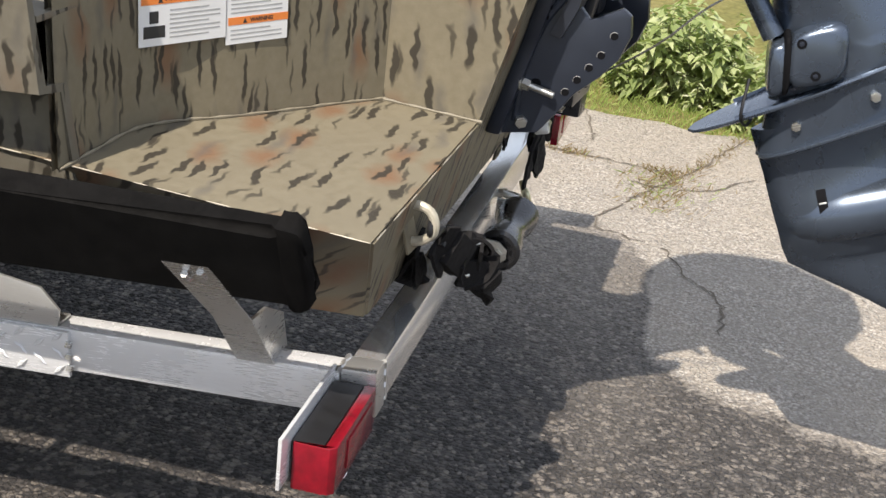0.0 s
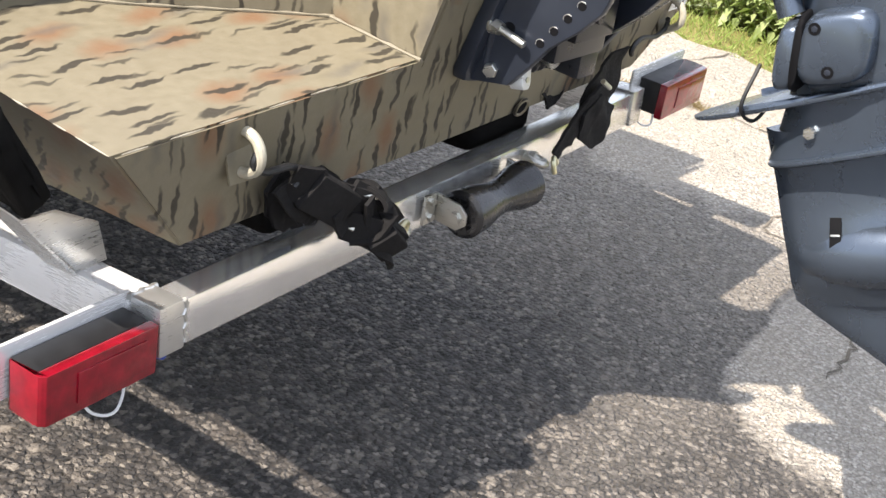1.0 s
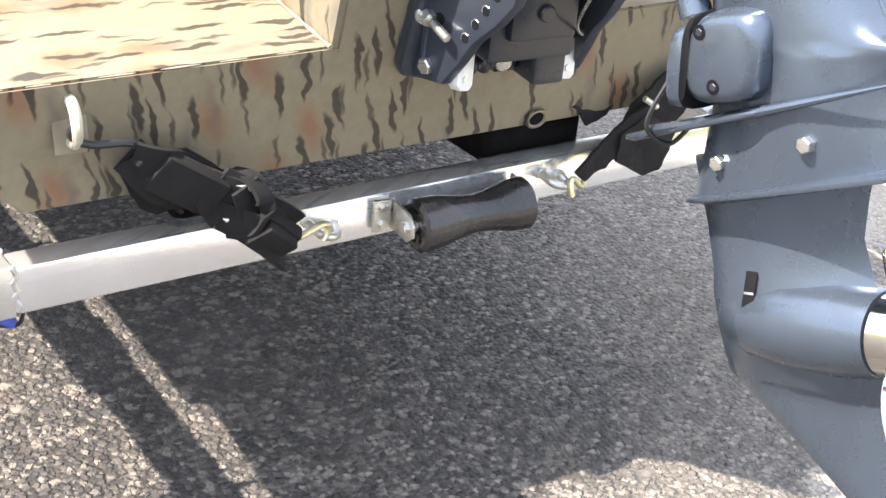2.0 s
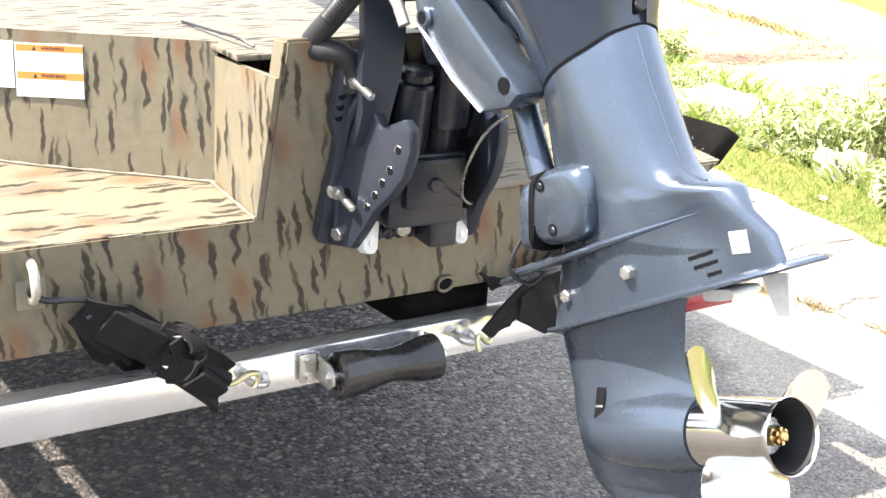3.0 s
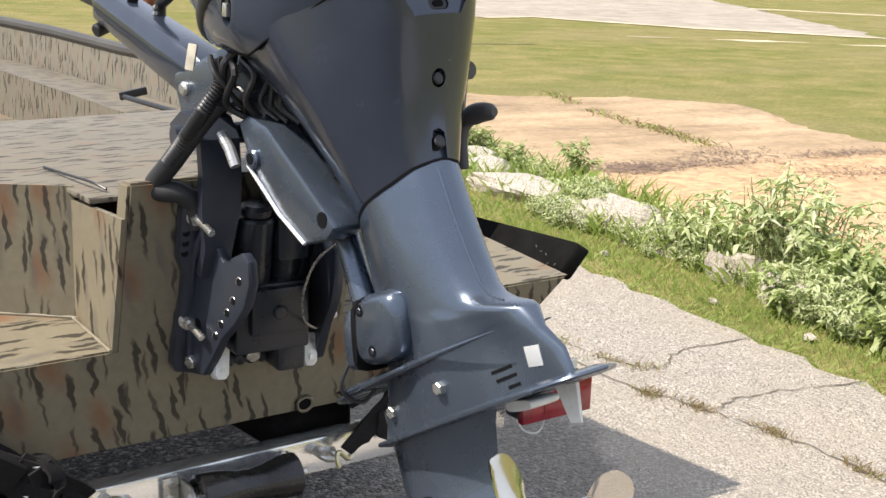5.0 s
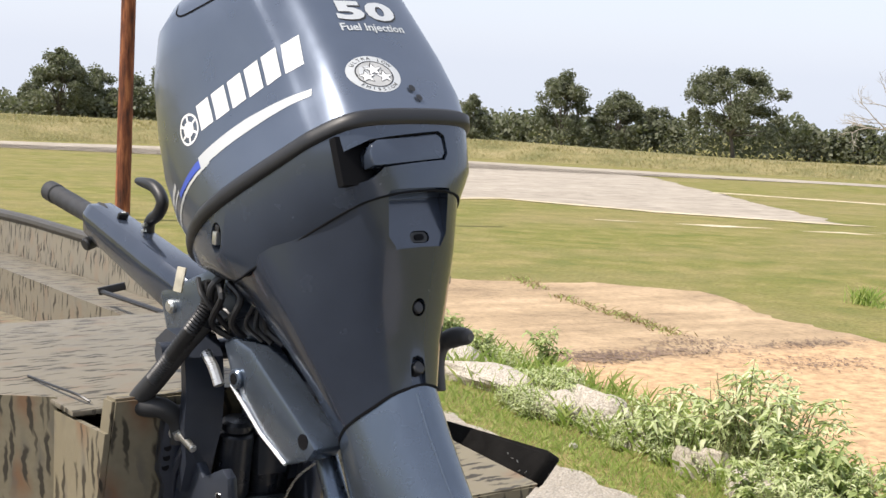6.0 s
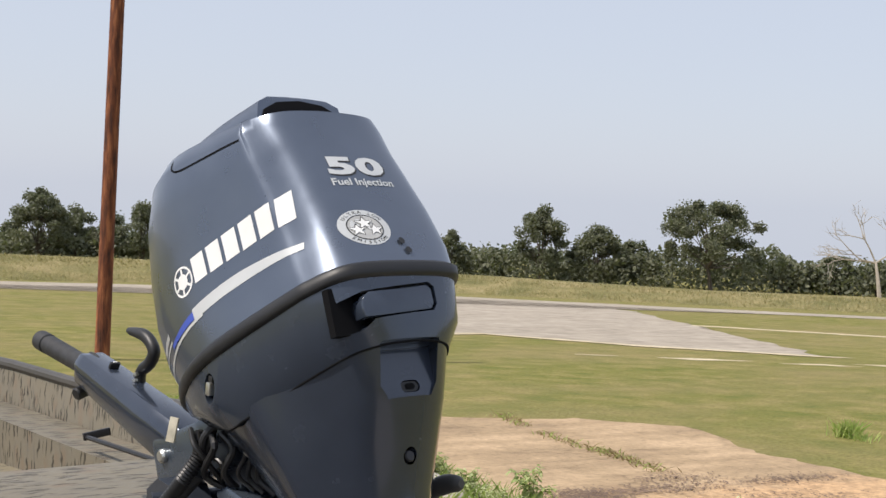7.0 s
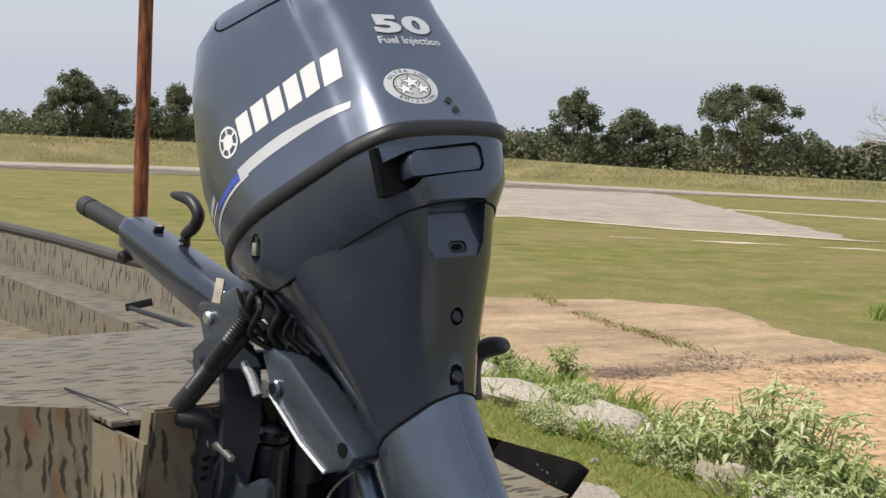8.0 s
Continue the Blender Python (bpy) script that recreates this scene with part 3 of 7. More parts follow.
for s in (-1, 1):
    rows = []
    for y, f, z in SHEER:
        rows.append([(s * 0.745 * f, y, ST - 0.03), (s * 0.78 * f, y, ST + 0.16), (s * 0.835 * f, y, ST + 0.17), (s * 0.86 * f, y, z), (s * (0.86 * f - 0.008), y, z), (s * (0.825 * f - 0.008), y, ST + 0.178), (s * (0.77 * f - 0.008), y, ST + 0.168), (s * (0.735 * f - 0.008), y, ST - 0.03)])
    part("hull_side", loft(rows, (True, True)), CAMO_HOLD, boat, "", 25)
    part("gunwale", tube([(s * 0.86 * f, y, z) for y, f, z in SHEER], 0.022, 10), GUNWALE, boat, "dark rolled gunwale rail")
    rows = []
    for y, f, z in SHEER[1:]:
        zi, zo = 0.349 + 0.044 * (y - 1.46), 0.385 + 0.033 * (y - 2.38)
        rows.append([(s * (0.70 * f - 0.10), y, zi), (s * 0.80 * f, y, zo), (s * 0.80 * f, y, zo - 0.015), (s * (0.70 * f - 0.10), y, zi - 0.015)])
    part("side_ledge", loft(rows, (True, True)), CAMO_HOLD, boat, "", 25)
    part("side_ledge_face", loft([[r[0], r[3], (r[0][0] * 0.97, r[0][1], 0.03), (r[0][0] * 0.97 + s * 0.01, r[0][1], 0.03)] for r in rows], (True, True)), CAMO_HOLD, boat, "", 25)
DRAIN = BI @ pose(0.152, 0.098, 0.583, 15)
part("transom_drain", revolve([(0.0, 0.019), (-0.004, 0.018), (-0.005, 0.015), (-0.002, 0.0125)], 20, None, DRAIN), CAMO, boat, "painted drain bushing")
part("drain_hole", revolve([(0.0, 0.0128), (-0.0022, 0.0128), (-0.0024, 0.004)], 20, None, DRAIN), SEAM_SHADE, boat, "dark drain hole")

# black rail of a rack inside the hold
rack = thing("rack_rail", "black coated metal rack rail fixed inside the hull side", "rail")
part("bar", tube([BOATM @ Vector(p) for p in ((0.60, 1.92, 0.418), (0.60, 1.6, 0.408), (0.60, 1.25, 0.396))], 0.008, 8), BLACK, rack)
part("end_bracket", box(-0.010, 0.075, -0.008, 0.008, -0.012, 0.012, 0.003, None, BOATM @ pose(0.60, 1.92, 0.420, 0, -10, -8)), BLACK, rack)

# antenna cable lying over the deck edge
cable = thing("loose_cable", "thin dark cable lying across the deck edge", "cable", pose(0, 0.030, -0.004))
part("wire", tube(spline([(-0.242, 0.352, 1.016), (-0.236, 0.29, 1.020), (-0.228, 0.222, 1.024), (-0.214, 0.142, 1.027), (-0.200, 0.110, 1.020)], 6), 0.0025, 6), BLACK, cable)

# stern eyes
def stern_eye(x, y, z):
    m = pose(x, y, z, -16)
    pts = [(0, 0.012, 0.028), (0, -0.012, 0.028), (0, -0.030, 0.018), (0, -0.036, 0.0), (0, -0.030, -0.018), (0, -0.012, -0.028), (0, 0.012, -0.028)]
    return part("stern_eye", tube(spline([m @ Vector(p) for p in pts], 5), 0.0075, 10, None, BI), EYE, boat, "cream-painted U-bolt tie-down eye")


stern_eye(-0.588, 0.016, 0.708)
stern_eye(0.605, 0.108, 0.682)
for x, y, z in ((-0.588, 0.024, 0.708), (0.605, 0.118, 0.682)):
    part("eye_plate", box(-0.022, 0.022, -0.003, 0.002, -0.045, 0.045, 0.002, None, BI @ pose(x, y, z, -16)), CAMO, boat)

# ---------------- trailer ----------------
TRM = pose(0, 0.070, 0.514, PITCH, 0, 5.1)
trailer = thing("boat_trailer", "bare aluminium boat trailer with box-section frame standing on the asphalt", "trailer", TRM)
LEVEL = pose(0, 0.070, -0.012, 0, 0, 5.1)      # for what is drawn beside the cross beam, over the ground
part("rear_cross_beam", box(-0.672, 0.572, 0.0, 0.05, -0.068, 0.0, 0.005), BEAM, trailer)
part("beam_end", box(-0.72, -0.674, -0.003, 0.052, -0.070, 0.004, 0.004), ALU_DULL, trailer)
part("beam_end", box(0.574, 0.62, -0.003, 0.052, -0.070, 0.004, 0.004), ALU_DULL, trailer)
for x0 in (-0.72, 0.57):
    part("side_rail", box(x0, x0 + 0.05, 0.054, 4.2, -0.074, -0.002, 0.006), ALU, trailer)
part("weld_bead", tube([(-0.673 + 0.003 * math.sin(k * 1.9), -0.001, -0.062 + 0.0072 * k) for k in range(10)], [0.004 + 0.001 * math.sin(k * 2.4) for k in range(10)], 6), ALU_DULL, trailer)
part("weld_bead", tube([(-0.72 + 0.0055 * k, 0.053 + 0.002 * math.sin(k * 1.7), 0.001) for k in range(10)], [0.005 + 0.001 * math.sin(k * 2.0) for k in range(10)], 6), ALU_DULL, trailer)
# tongue, axle and wheels forward under the boat
part("tongue", box(-0.07, 0.01, 2.2, 5.6, -0.13, -0.03, 0.006), ALU, trailer)
part("cross_member", box(-0.668, 0.568, 2.2, 2.25, -0.074, -0.005, 0.005), ALU, trailer)
part("axle", box(-0.86, 0.80, 1.62, 1.67, -0.155, -0.105, 0.004), ALU_DULL, trailer)
for x in (-0.93, 0.87):
    hub = part("wheel", revolve([(-0.07, 0.10), (-0.06, 0.13), (0.06, 0.13), (0.07, 0.10)], 28, None, Matrix.Translation((x, 1.645, -0.130)) @ pose(0, 0, 0, 0, 0, 90)), STEEL, trailer)
    part("tyre", revolve([(-0.06, 0.135), (-0.085, 0.18), (-0.08, 0.255), (-0.055, 0.272), (0.055, 0.272), (0.08, 0.255), (0.085, 0.18), (0.06, 0.135)], 36, None, Matrix.Translation((x, 1.645, -0.130)) @ pose(0, 0, 0, 0, 0, 90)), RUBBER, hub)
part("jack_post", cyl((-0.03, 5.4, -0.05), (-0.03, 5.4, -0.17), 0.03), STEEL, trailer)
# tread plate on the rail where the fender step is fixed
tp = part("tread_plate", box(-0.729, -0.7215, 0.485, 1.15, -0.080, -0.004, 0.001), ALU, trailer, "bright diamond tread plate")
bm = bmesh.new()
for i in range(20):
    for j in range(3):
        y, z = 0.502 + i * 0.032, -0.068 + j * 0.028 + (0.014 if i % 2 else 0)
        if z > -0.008:
            continue
        a = radians(40 if (i + j) % 2 else -40)
        d, e = Vector((0, math.cos(a), math.sin(a))) * 0.0145, Vector((0, -math.sin(a), math.cos(a))) * 0.0044
        c = Vector((-0.7305, y, z))
        vs = [bm.verts.new(c + k) for k in (d, e, -d, -e)]
        top = [bm.verts.new(c + Vector((-0.0024, 0, 0)) + k * 0.55) for k in (d, e, -d, -e)]
        bm.faces.new(top)
        for k in range(4):
            bm.faces.new((vs[k], vs[(k + 1) % 4], top[(k + 1) % 4], top[k]))
part("tread", bm, ALU, tp, "", 0)
for k in range(3):
    part("weld_tack", tube([(-0.731, 0.482, -0.018 - 0.020 * k), (-0.733, 0.484, -0.026 - 0.020 * k)], 0.006, 8), ALU_DULL, trailer)

# bunk brackets: slanting straps welded to the rails, with gussets
def bunk_bracket(s, y):
    """A flat bar that leans out from a rail to the side bunk, with a folded gusset at its foot."""
    mx = lambda x: x - 0.020 if s < 0 else -0.080 - x
    br = part("bunk_bracket", loft([[(mx(-0.700), y - 0.03, -0.004), (mx(-0.700), y + 0.03, -0.004), (mx(-0.706), y + 0.03, -0.004), (mx(-0.706), y - 0.03, -0.004)],
                     [(mx(-0.79), y - 0.030, 0.105), (mx(-0.79), y + 0.028, 0.105), (mx(-0.796), y + 0.028, 0.107), (mx(-0.796), y - 0.030, 0.107)],
                     [(mx(-0.945), y - 0.034, 0.247), (mx(-0.945), y + 0.030, 0.247), (mx(-0.950), y + 0.030, 0.251), (mx(-0.950), y - 0.034, 0.251)]]), ALU_DULL, trailer, "slanting aluminium bunk bracket", 20)
    out = [(mx(-0.645), 0.0), (mx(-0.70), 0.0), (mx(-0.792), 0.105), (mx(-0.73), 0.10), (mx(-0.66), 0.062)]
    part("gusset", prism([(x, z) for x, z in out], y - 0.028, y - 0.022, "y", 0.002), ALU_DULL, br)
    for k in (0, 1):
        part("bolt", cyl((mx(-0.920), y - 0.016 + 0.022 * k, 0.222 - 0.006 * k), (mx(-0.934), y - 0.016 + 0.022 * k, 0.236 - 0.006 * k), 0.0055, 6), ALU_DULL, br)


for s in (-1, 1):
    bunk_bracket(s, 0.182)
    bunk_bracket(s, 1.05)
# folded plate near the fender
bm = prism([(0.505, 0.0), (0.50, 0.028), (0.53, 0.062), (0.60, 0.075), (0.72, 0.075), (0.74, 0.0)], -0.722, -0.716, "x", 0.002)
part("fender_bracket", bm, ALU_DULL, trailer)
bm = box(-0.72, -0.68, 0.505, 0.74, 0.0, 0.004)
part("fender_bracket", bm, ALU_DULL, trailer)

# side bunks: carpeted boards along the hull
def side_bunk(sec, y0, slope, flap):
    """A carpeted board with the section sec, in (x, z) at its aft end, from y0 forward."""
    rows = []
    cx, cz = sum(p[0] for p in sec) / 4, sum(p[1] for p in sec) / 4
    for f, y in ((0.50, y0), (0.76, y0 + 0.004), (0.92, y0 + 0.013), (1.0, y0 + 0.028), (1.0, 0.5), (1.0, 1.4), (1.0, 2.4)):
        rows.append([(cx + (x - cx) * f, y, cz + (z - cz) * f - slope * y) for x, z in sec])
    bm = loft(rows)
    bmesh.ops.bevel(bm, geom=[e for e in bm.edges if abs(e.verts[0].co.y - e.verts[1].co.y) > 0.1], offset=0.013, segments=3, affect="EDGES")
    t = thing("side_bunk", "black carpeted guide bunk along the hull side", "bunk board", LEVEL, "carpeted bunks")
    part("carpeted_board", bm, CARPET, t, "", 50)
    r = random.Random(int(y0 * 1000))
    if flap:
        # carpet folded round the board's end
        rows = []
        for k, (f, y) in enumerate(((0.40, y0 - 0.012), (0.80, y0 - 0.010), (0.94, y0 - 0.004), (0.99, y0 + 0.004), (1.03, y0 + 0.014), (1.035, y0 + 0.022))):
            loop = []
            for (ax, az), (bx, bz) in zip(sec, sec[1:] + sec[:1]):
                for q in (0.06, 0.35, 0.65, 0.94):
                    x, z = ax + (bx - ax) * q, az + (bz - az) * q
                    loop.append((cx + (x - cx) * f + r.uniform(-0.002, 0.002), y + r.uniform(-0.004, 0.004), cz + (z - cz) * f - slope * y + r.uniform(-0.003, 0.003)))
            rows.append(loop)
        part("carpet_fold", loft(rows), CARPET, t, "carpet folded and tucked round the end", 60)
    else:
        (ax, az), (bx, bz) = sec[2], sec[3]
        for k in range(5):
            q, y = r.uniform(0.35, 0.8), y0 + 0.03 + 0.022 * k
            c = Vector((ax + (bx - ax) * q, y, az + (bz - az) * q - slope * y))
            part("staple", box(-0.0007, 0.0007, -0.004, 0.004, -0.0007, 0.0007, 0, None, Matrix.Translation(c + Vector((-0.0008, 0, 0.0002))) @ pose(0, 0, 0, r.uniform(-60, 60), 0, 0)), STEEL, t)
    return t


side_bunk([(-0.883, 0.690), (-0.966, 0.833), (-0.928, 0.849), (-0.845, 0.706)], 0.062, 0.045, True)
side_bunk([(0.842, 0.724), (0.902, 0.789), (0.864, 0.812), (0.804, 0.748)], 0.062, 0.0645, False)
for x0, x1 in ((-0.42, -0.30), (0.10, 0.30)):
    bm = box(x0, x1, 0.13, 2.6, 0.515, 0.588, 0.03, None, None, 4)
    for v in bm.verts:
        v.co.z -= 0.0645 * v.co.y - 0.008
    tagged(placed(part("hull_bunk", bm, CARPET, None, "", 40), pose(0, 0.01, -0.033, 0, 0, 4)), "black carpeted bunk under the hull bottom", "bunk board", "carpeted bunks")


# tail lights
def red_lens():
    m, ns, ls, bs = material("red_lens")
    co = obj_co(ns)
    w = ns.new("ShaderNodeTexWave")
    w.inputs["Scale"].default_value = 70
    ls.new(co, w.inputs["Vector"])
    n = noise_tex(ns, ls, 40, 3, co)
    ls.new(ramp(ns, ls, n, (0.3, (0.17, 0.003, 0.010)), (0.7, (0.30, 0.005, 0.018))), bs.inputs["Base Color"])
    bs.inputs["Roughness"].default_value = 0.12
    bs.inputs["Coat Weight"].default_value = 0.6
    bs.inputs["Subsurface Weight"].default_value = 0.25
    bs.inputs["Subsurface Radius"].default_value = (0.02, 0.003, 0.003)
    bump(ns, ls, bs, w.outputs["Color"], 0.12, 0.002)
    return m


LENS = red_lens()


def tail_light(x0, x1, y, z, outer):
    """A box lamp on a plate: x0..x1 its width, y the plate, z the lens's lower edge; outer: the side on which the lens wraps round."""
    t = thing("tail_light", "red plastic tail light with black housing on a bracket plate", "tail light", pose(0, 0.070, z, 0, 0, 5.1), "trailer tail lights")
    lo, hi = (x0 - 0.032, x1 + 0.012) if outer < 0 else (x0 - 0.030, x1 + 0.006)
    part("mount_plate", box(lo, hi, y + 0.001, y + 0.007, 0.012, 0.092, 0.002), ALU, t, "aluminium mounting plate")
    part("housing", box(x0 + 0.004, x1 - 0.002, y - 0.046, y, 0.004, 0.0735, 0.004), BLACK, t, "black plastic housing")
    if outer < 0:
        pts = [(x0, y - 0.004), (x0, y - 0.056), (x0 + 0.008, y - 0.064), (x1, y - 0.064), (x1, y - 0.047), (x0 + 0.003, y - 0.047), (x0 + 0.003, y - 0.004)]
    else:
        pts = [(x1, y - 0.004), (x1, y - 0.056), (x1 - 0.008, y - 0.064), (x0, y - 0.064), (x0, y - 0.047), (x1 - 0.003, y - 0.047), (x1 - 0.003, y - 0.004)]
    lens = part("lens", prism(pts, 0.0, 0.074, "z", 0.0025), LENS, t, "glossy red lens")
    part("reflector", box(x0 + 0.055, x1 - 0.02, y - 0.0665, y - 0.0625, 0.014, 0.060, 0.0018), LENS, lens)
    return t


tail_light(-0.912, -0.722, 0.059, 0.424, -1)
tail_light(0.640, 0.832, 0.022, 0.455, 1)
# wires under the lights
for x, y in ((-0.80, 0.02), (0.70, 0.09)):
    w = thing("light_wire", "thin white wire hanging in a loop under the tail light", "wire", LEVEL @ pose(-0.006, 0.012 if x < 0 else -0.06, -0.008 if x < 0 else 0.022), "light wires")
    part("wire", tube(spline([(x + 0.07, y + 0.02, 0.447), (x + 0.065, y, 0.415), (x + 0.035, y - 0.015, 0.392), (x + 0.005, y, 0.40), (x - 0.01, y + 0.02, 0.447)], 6), 0.0022, 6), WHITE, w)
    c = thing("wire_connector", "blue crimp connector on a light wire at the beam's end", "connector", LEVEL @ pose(-0.006, 0.012 if x < 0 else -0.06, -0.008 if x < 0 else 0.022), "wire connectors")
    part("sleeve", cyl((x + 0.118, y + 0.01, 0.440), (x + 0.140, y + 0.004, 0.428), 0.008, 10, None, None, 0.002), BLUE, c)
    part("wire", tube(spline([(x + 0.075, y + 0.02, 0.445), (x + 0.10, y + 0.015, 0.434), (x + 0.145, y + 0.004, 0.426), (x + 0.16, y + 0.02, 0.46)], 5), 0.003, 6), BLACK, c)

# U-bolts on the beam, keel roller
def beam_eye(x):
    e = thing("beam_eye", "zinc-plated U-bolt tie-down eye on the cross beam", "U-bolt", LEVEL, "beam eyes")
    pts = [(x - 0.02, 0.003, 0.508), (x - 0.02, -0.012, 0.506), (x - 0.014, -0.032, 0.500), (x, -0.040, 0.496), (x + 0.014, -0.032, 0.494), (x + 0.02, -0.012, 0.494), (x + 0.02, 0.003, 0.494)]
    part("loop", tube(spline(pts, 5), 0.0065, 10), STEEL, e)
    for k in (-0.02, 0.02):
        part("nut", cyl((x + k, -0.001, 0.507 if k < 0 else 0.494), (x + k, -0.009, 0.507 if k < 0 else 0.494), 0.0105, 6), STEEL, e)


beam_eye(-0.232)
beam_eye(0.182)
roller = thing("keel_roller", "black rubber keel roller on steel brackets at the cross beam", "roller", LEVEL @ pose(-0.002, -0.008, 0))
RM = Matrix.Translation((0, -0.048, 0.493)) @ pose(0, 0, 0, 0, 0, 90)
part("roller_body", revolve([(0.098, 0.016), (0.100, 0.034), (0.096, 0.041), (0.06, 0.0395), (0.02, 0.0315), (-0.005, 0.029), (-0.03, 0.0315), (-0.065, 0.0395), (-0.094, 0.041), (-0.098, 0.034), (-0.096, 0.016)], 32, None, RM), ROLLER, roller)
part("shaft", cyl((-0.122, -0.048, 0.493), (0.118, -0.048, 0.493), 0.008, 12), STEEL, roller)
for x in (-0.1115, 0.1045):
    b = part("bracket_arm", prism([(0.0, 0.472), (0.0, 0.520), (-0.05, 0.516), (-0.066, 0.502), (-0.066, 0.484), (-0.05, 0.470)], x - 0.0025, x + 0.0025, "x", 0.001), STEEL, roller)
    part("pin_head", cyl((x - 0.008, -0.048, 0.493), (x - 0.0026, -0.048, 0.493), 0.011, 6), STEEL, b)
part("bracket_plate", box(-0.145, -0.116, -0.007, -0.001, 0.470, 0.522, 0.001), STEEL, roller)
for z in (0.482, 0.510):
    part("bolt", cyl((-0.130, -0.007, z), (-0.130, -0.014, z), 0.007, 6), STEEL, roller)
for k in range(8):
    a = k * math.pi / 4
    part("hub_hole", cyl((-0.0975, -0.048 + 0.026 * math.cos(a), 0.493 + 0.026 * math.sin(a)), (-0.0992, -0.048 + 0.026 * math.cos(a), 0.493 + 0.026 * math.sin(a)), 0.006, 10), SEAM_SHADE, roller)


# tie-down straps
def ribbon(path, width, th=0.0025, twist=(0, 0), up=(0, 0, 1), bm=None):
    """Webbing along a line: width metres wide, turned from twist[0] to twist[1] degrees."""
    pts = [Vector(p) for p in path]
    rings = []
    for i, p in enumerate(pts):
        d = (pts[min(i + 1, len(pts) - 1)] - pts[max(i - 1, 0)]).normalized()
        side = d.cross(Vector(up)).normalized()
        nrm = side.cross(d)
        a = radians(twist[0] + (twist[1] - twist[0]) * i / (len(pts) - 1))
        s, n = side * math.cos(a) + nrm * math.sin(a), nrm * math.cos(a) - side * math.sin(a)
        w = width / 2
        rings.append([p + s * w + n * th, p - s * w + n * th, p - s * w - n * th, p + s * w - n * th])
    return loft(rings, (True, True), bm)


def hook(a, b, r, up):
    """An S-hook of round bar from a to b."""
    a, b, up = Vector(a), Vector(b), Vector(up)
    d = b - a
    return tube(spline([a + up * 0.012, a - d * 0.06 + up * 0.004, a - d * 0.05 - up * 0.012, a + d * 0.25 - up * 0.012, a + d * 0.75 + up * 0.010, b + d * 0.02 + up * 0.012, b + d * 0.07, b + d * 0.0 - up * 0.012], 6), r, 8)


sp = thing("tie_down_strap", "bunched black ratchet strap between the stern eye and the beam", "strap", LEVEL, "tie-down straps")
part("hook", hook((-0.592, -0.032, 0.722), (-0.515, -0.035, 0.672), 0.0055, (0.3, 0, 0.95)), BLACK, sp, "black coated S-hook")
part("hook", hook((-0.300, -0.058, 0.535), (-0.245, -0.045, 0.508), 0.005, (0.3, 0, 0.95)), YELLOW_ZINC, sp)
part("webbing", ribbon(spline([(-0.522, -0.03, 0.668), (-0.49, -0.045, 0.655), (-0.45, -0.03, 0.628), (-0.40, -0.035, 0.595)], 5), 0.062, 0.003, (70, 95)), STRAP, sp)
part("webbing", ribbon(spline([(-0.515, 0.0, 0.66), (-0.48, 0.02, 0.62), (-0.455, 0.03, 0.575), (-0.44, 0.01, 0.555)], 5), 0.05, 0.003, (70, 40)), STRAP, sp)
part("webbing", ribbon(spline([(-0.44, -0.03, 0.62), (-0.40, -0.06, 0.605), (-0.35, -0.07, 0.575), (-0.31, -0.06, 0.54)], 5), 0.055, 0.003, (100, 60)), STRAP, sp)
part("webbing", ribbon(spline([(-0.41, -0.05, 0.575), (-0.375, -0.08, 0.56), (-0.345, -0.085, 0.535), (-0.325, -0.07, 0.505)], 5), 0.05, 0.004, (80, 110)), STRAP, sp)
part("webbing", ribbon(spline([(-0.385, -0.025, 0.622), (-0.372, -0.062, 0.628), (-0.362, -0.088, 0.600), (-0.372, -0.08, 0.56), (-0.395, -0.05, 0.55)], 6), 0.03, 0.003, (0, 30)), STRAP, sp)
part("fold", box(-0.036, 0.036, -0.012, 0.012, -0.028, 0.028, 0.006, None, pose(-0.345, -0.07, 0.545, 20, 38, -14)), STRAP, sp)
part("fold", box(-0.03, 0.03, -0.010, 0.010, -0.024, 0.024, 0.006, None, pose(-0.352, -0.088, 0.540, 35, 42, 6)), STRAP, sp)
part("buckle", box(-0.05, 0.05, -0.014, 0.014, -0.030, 0.030, 0.006, None, pose(-0.455, -0.045, 0.628, 15, 34, -6)), STRAP, sp)
part("buckle_pin", cyl((-0.405, -0.055, 0.625), (-0.372, -0.075, 0.617), 0.005, 8), STEEL, sp, "worn steel buckle pin")
part("buckle_pin", cyl((-0.41, -0.045, 0.575), (-0.40, -0.06, 0.568), 0.005, 8), STEEL, sp)

def cloth(outline, y, seed, th=0.003, amp=0.010):
    """A crumpled flap of webbing, drawn in (x, z) at depth y."""
    b = prism(outline, y - th, y + th, "y")
    bmesh.ops.triangulate(b, faces=b.faces[:])
    for _ in range(3):
        bmesh.ops.subdivide_edges(b, edges=[e for e in b.edges if e.calc_length() > 0.016], cuts=1)
        bmesh.ops.triangulate(b, faces=[f for f in b.faces if len(f.verts) > 3])
    o = Vector((seed * 3.1, seed * 7.7, 0))
    for v in b.verts:
        p = Vector((v.co.x * 22, v.co.z * 22, 0)) + o
        v.co.y += amp * noise.noise(p) + amp * 0.6 * abs(noise.noise(p * 2.3))
        v.co.x += 0.3 * amp * noise.noise(p * 1.7 + Vector((9, 0, 0)))
    return b


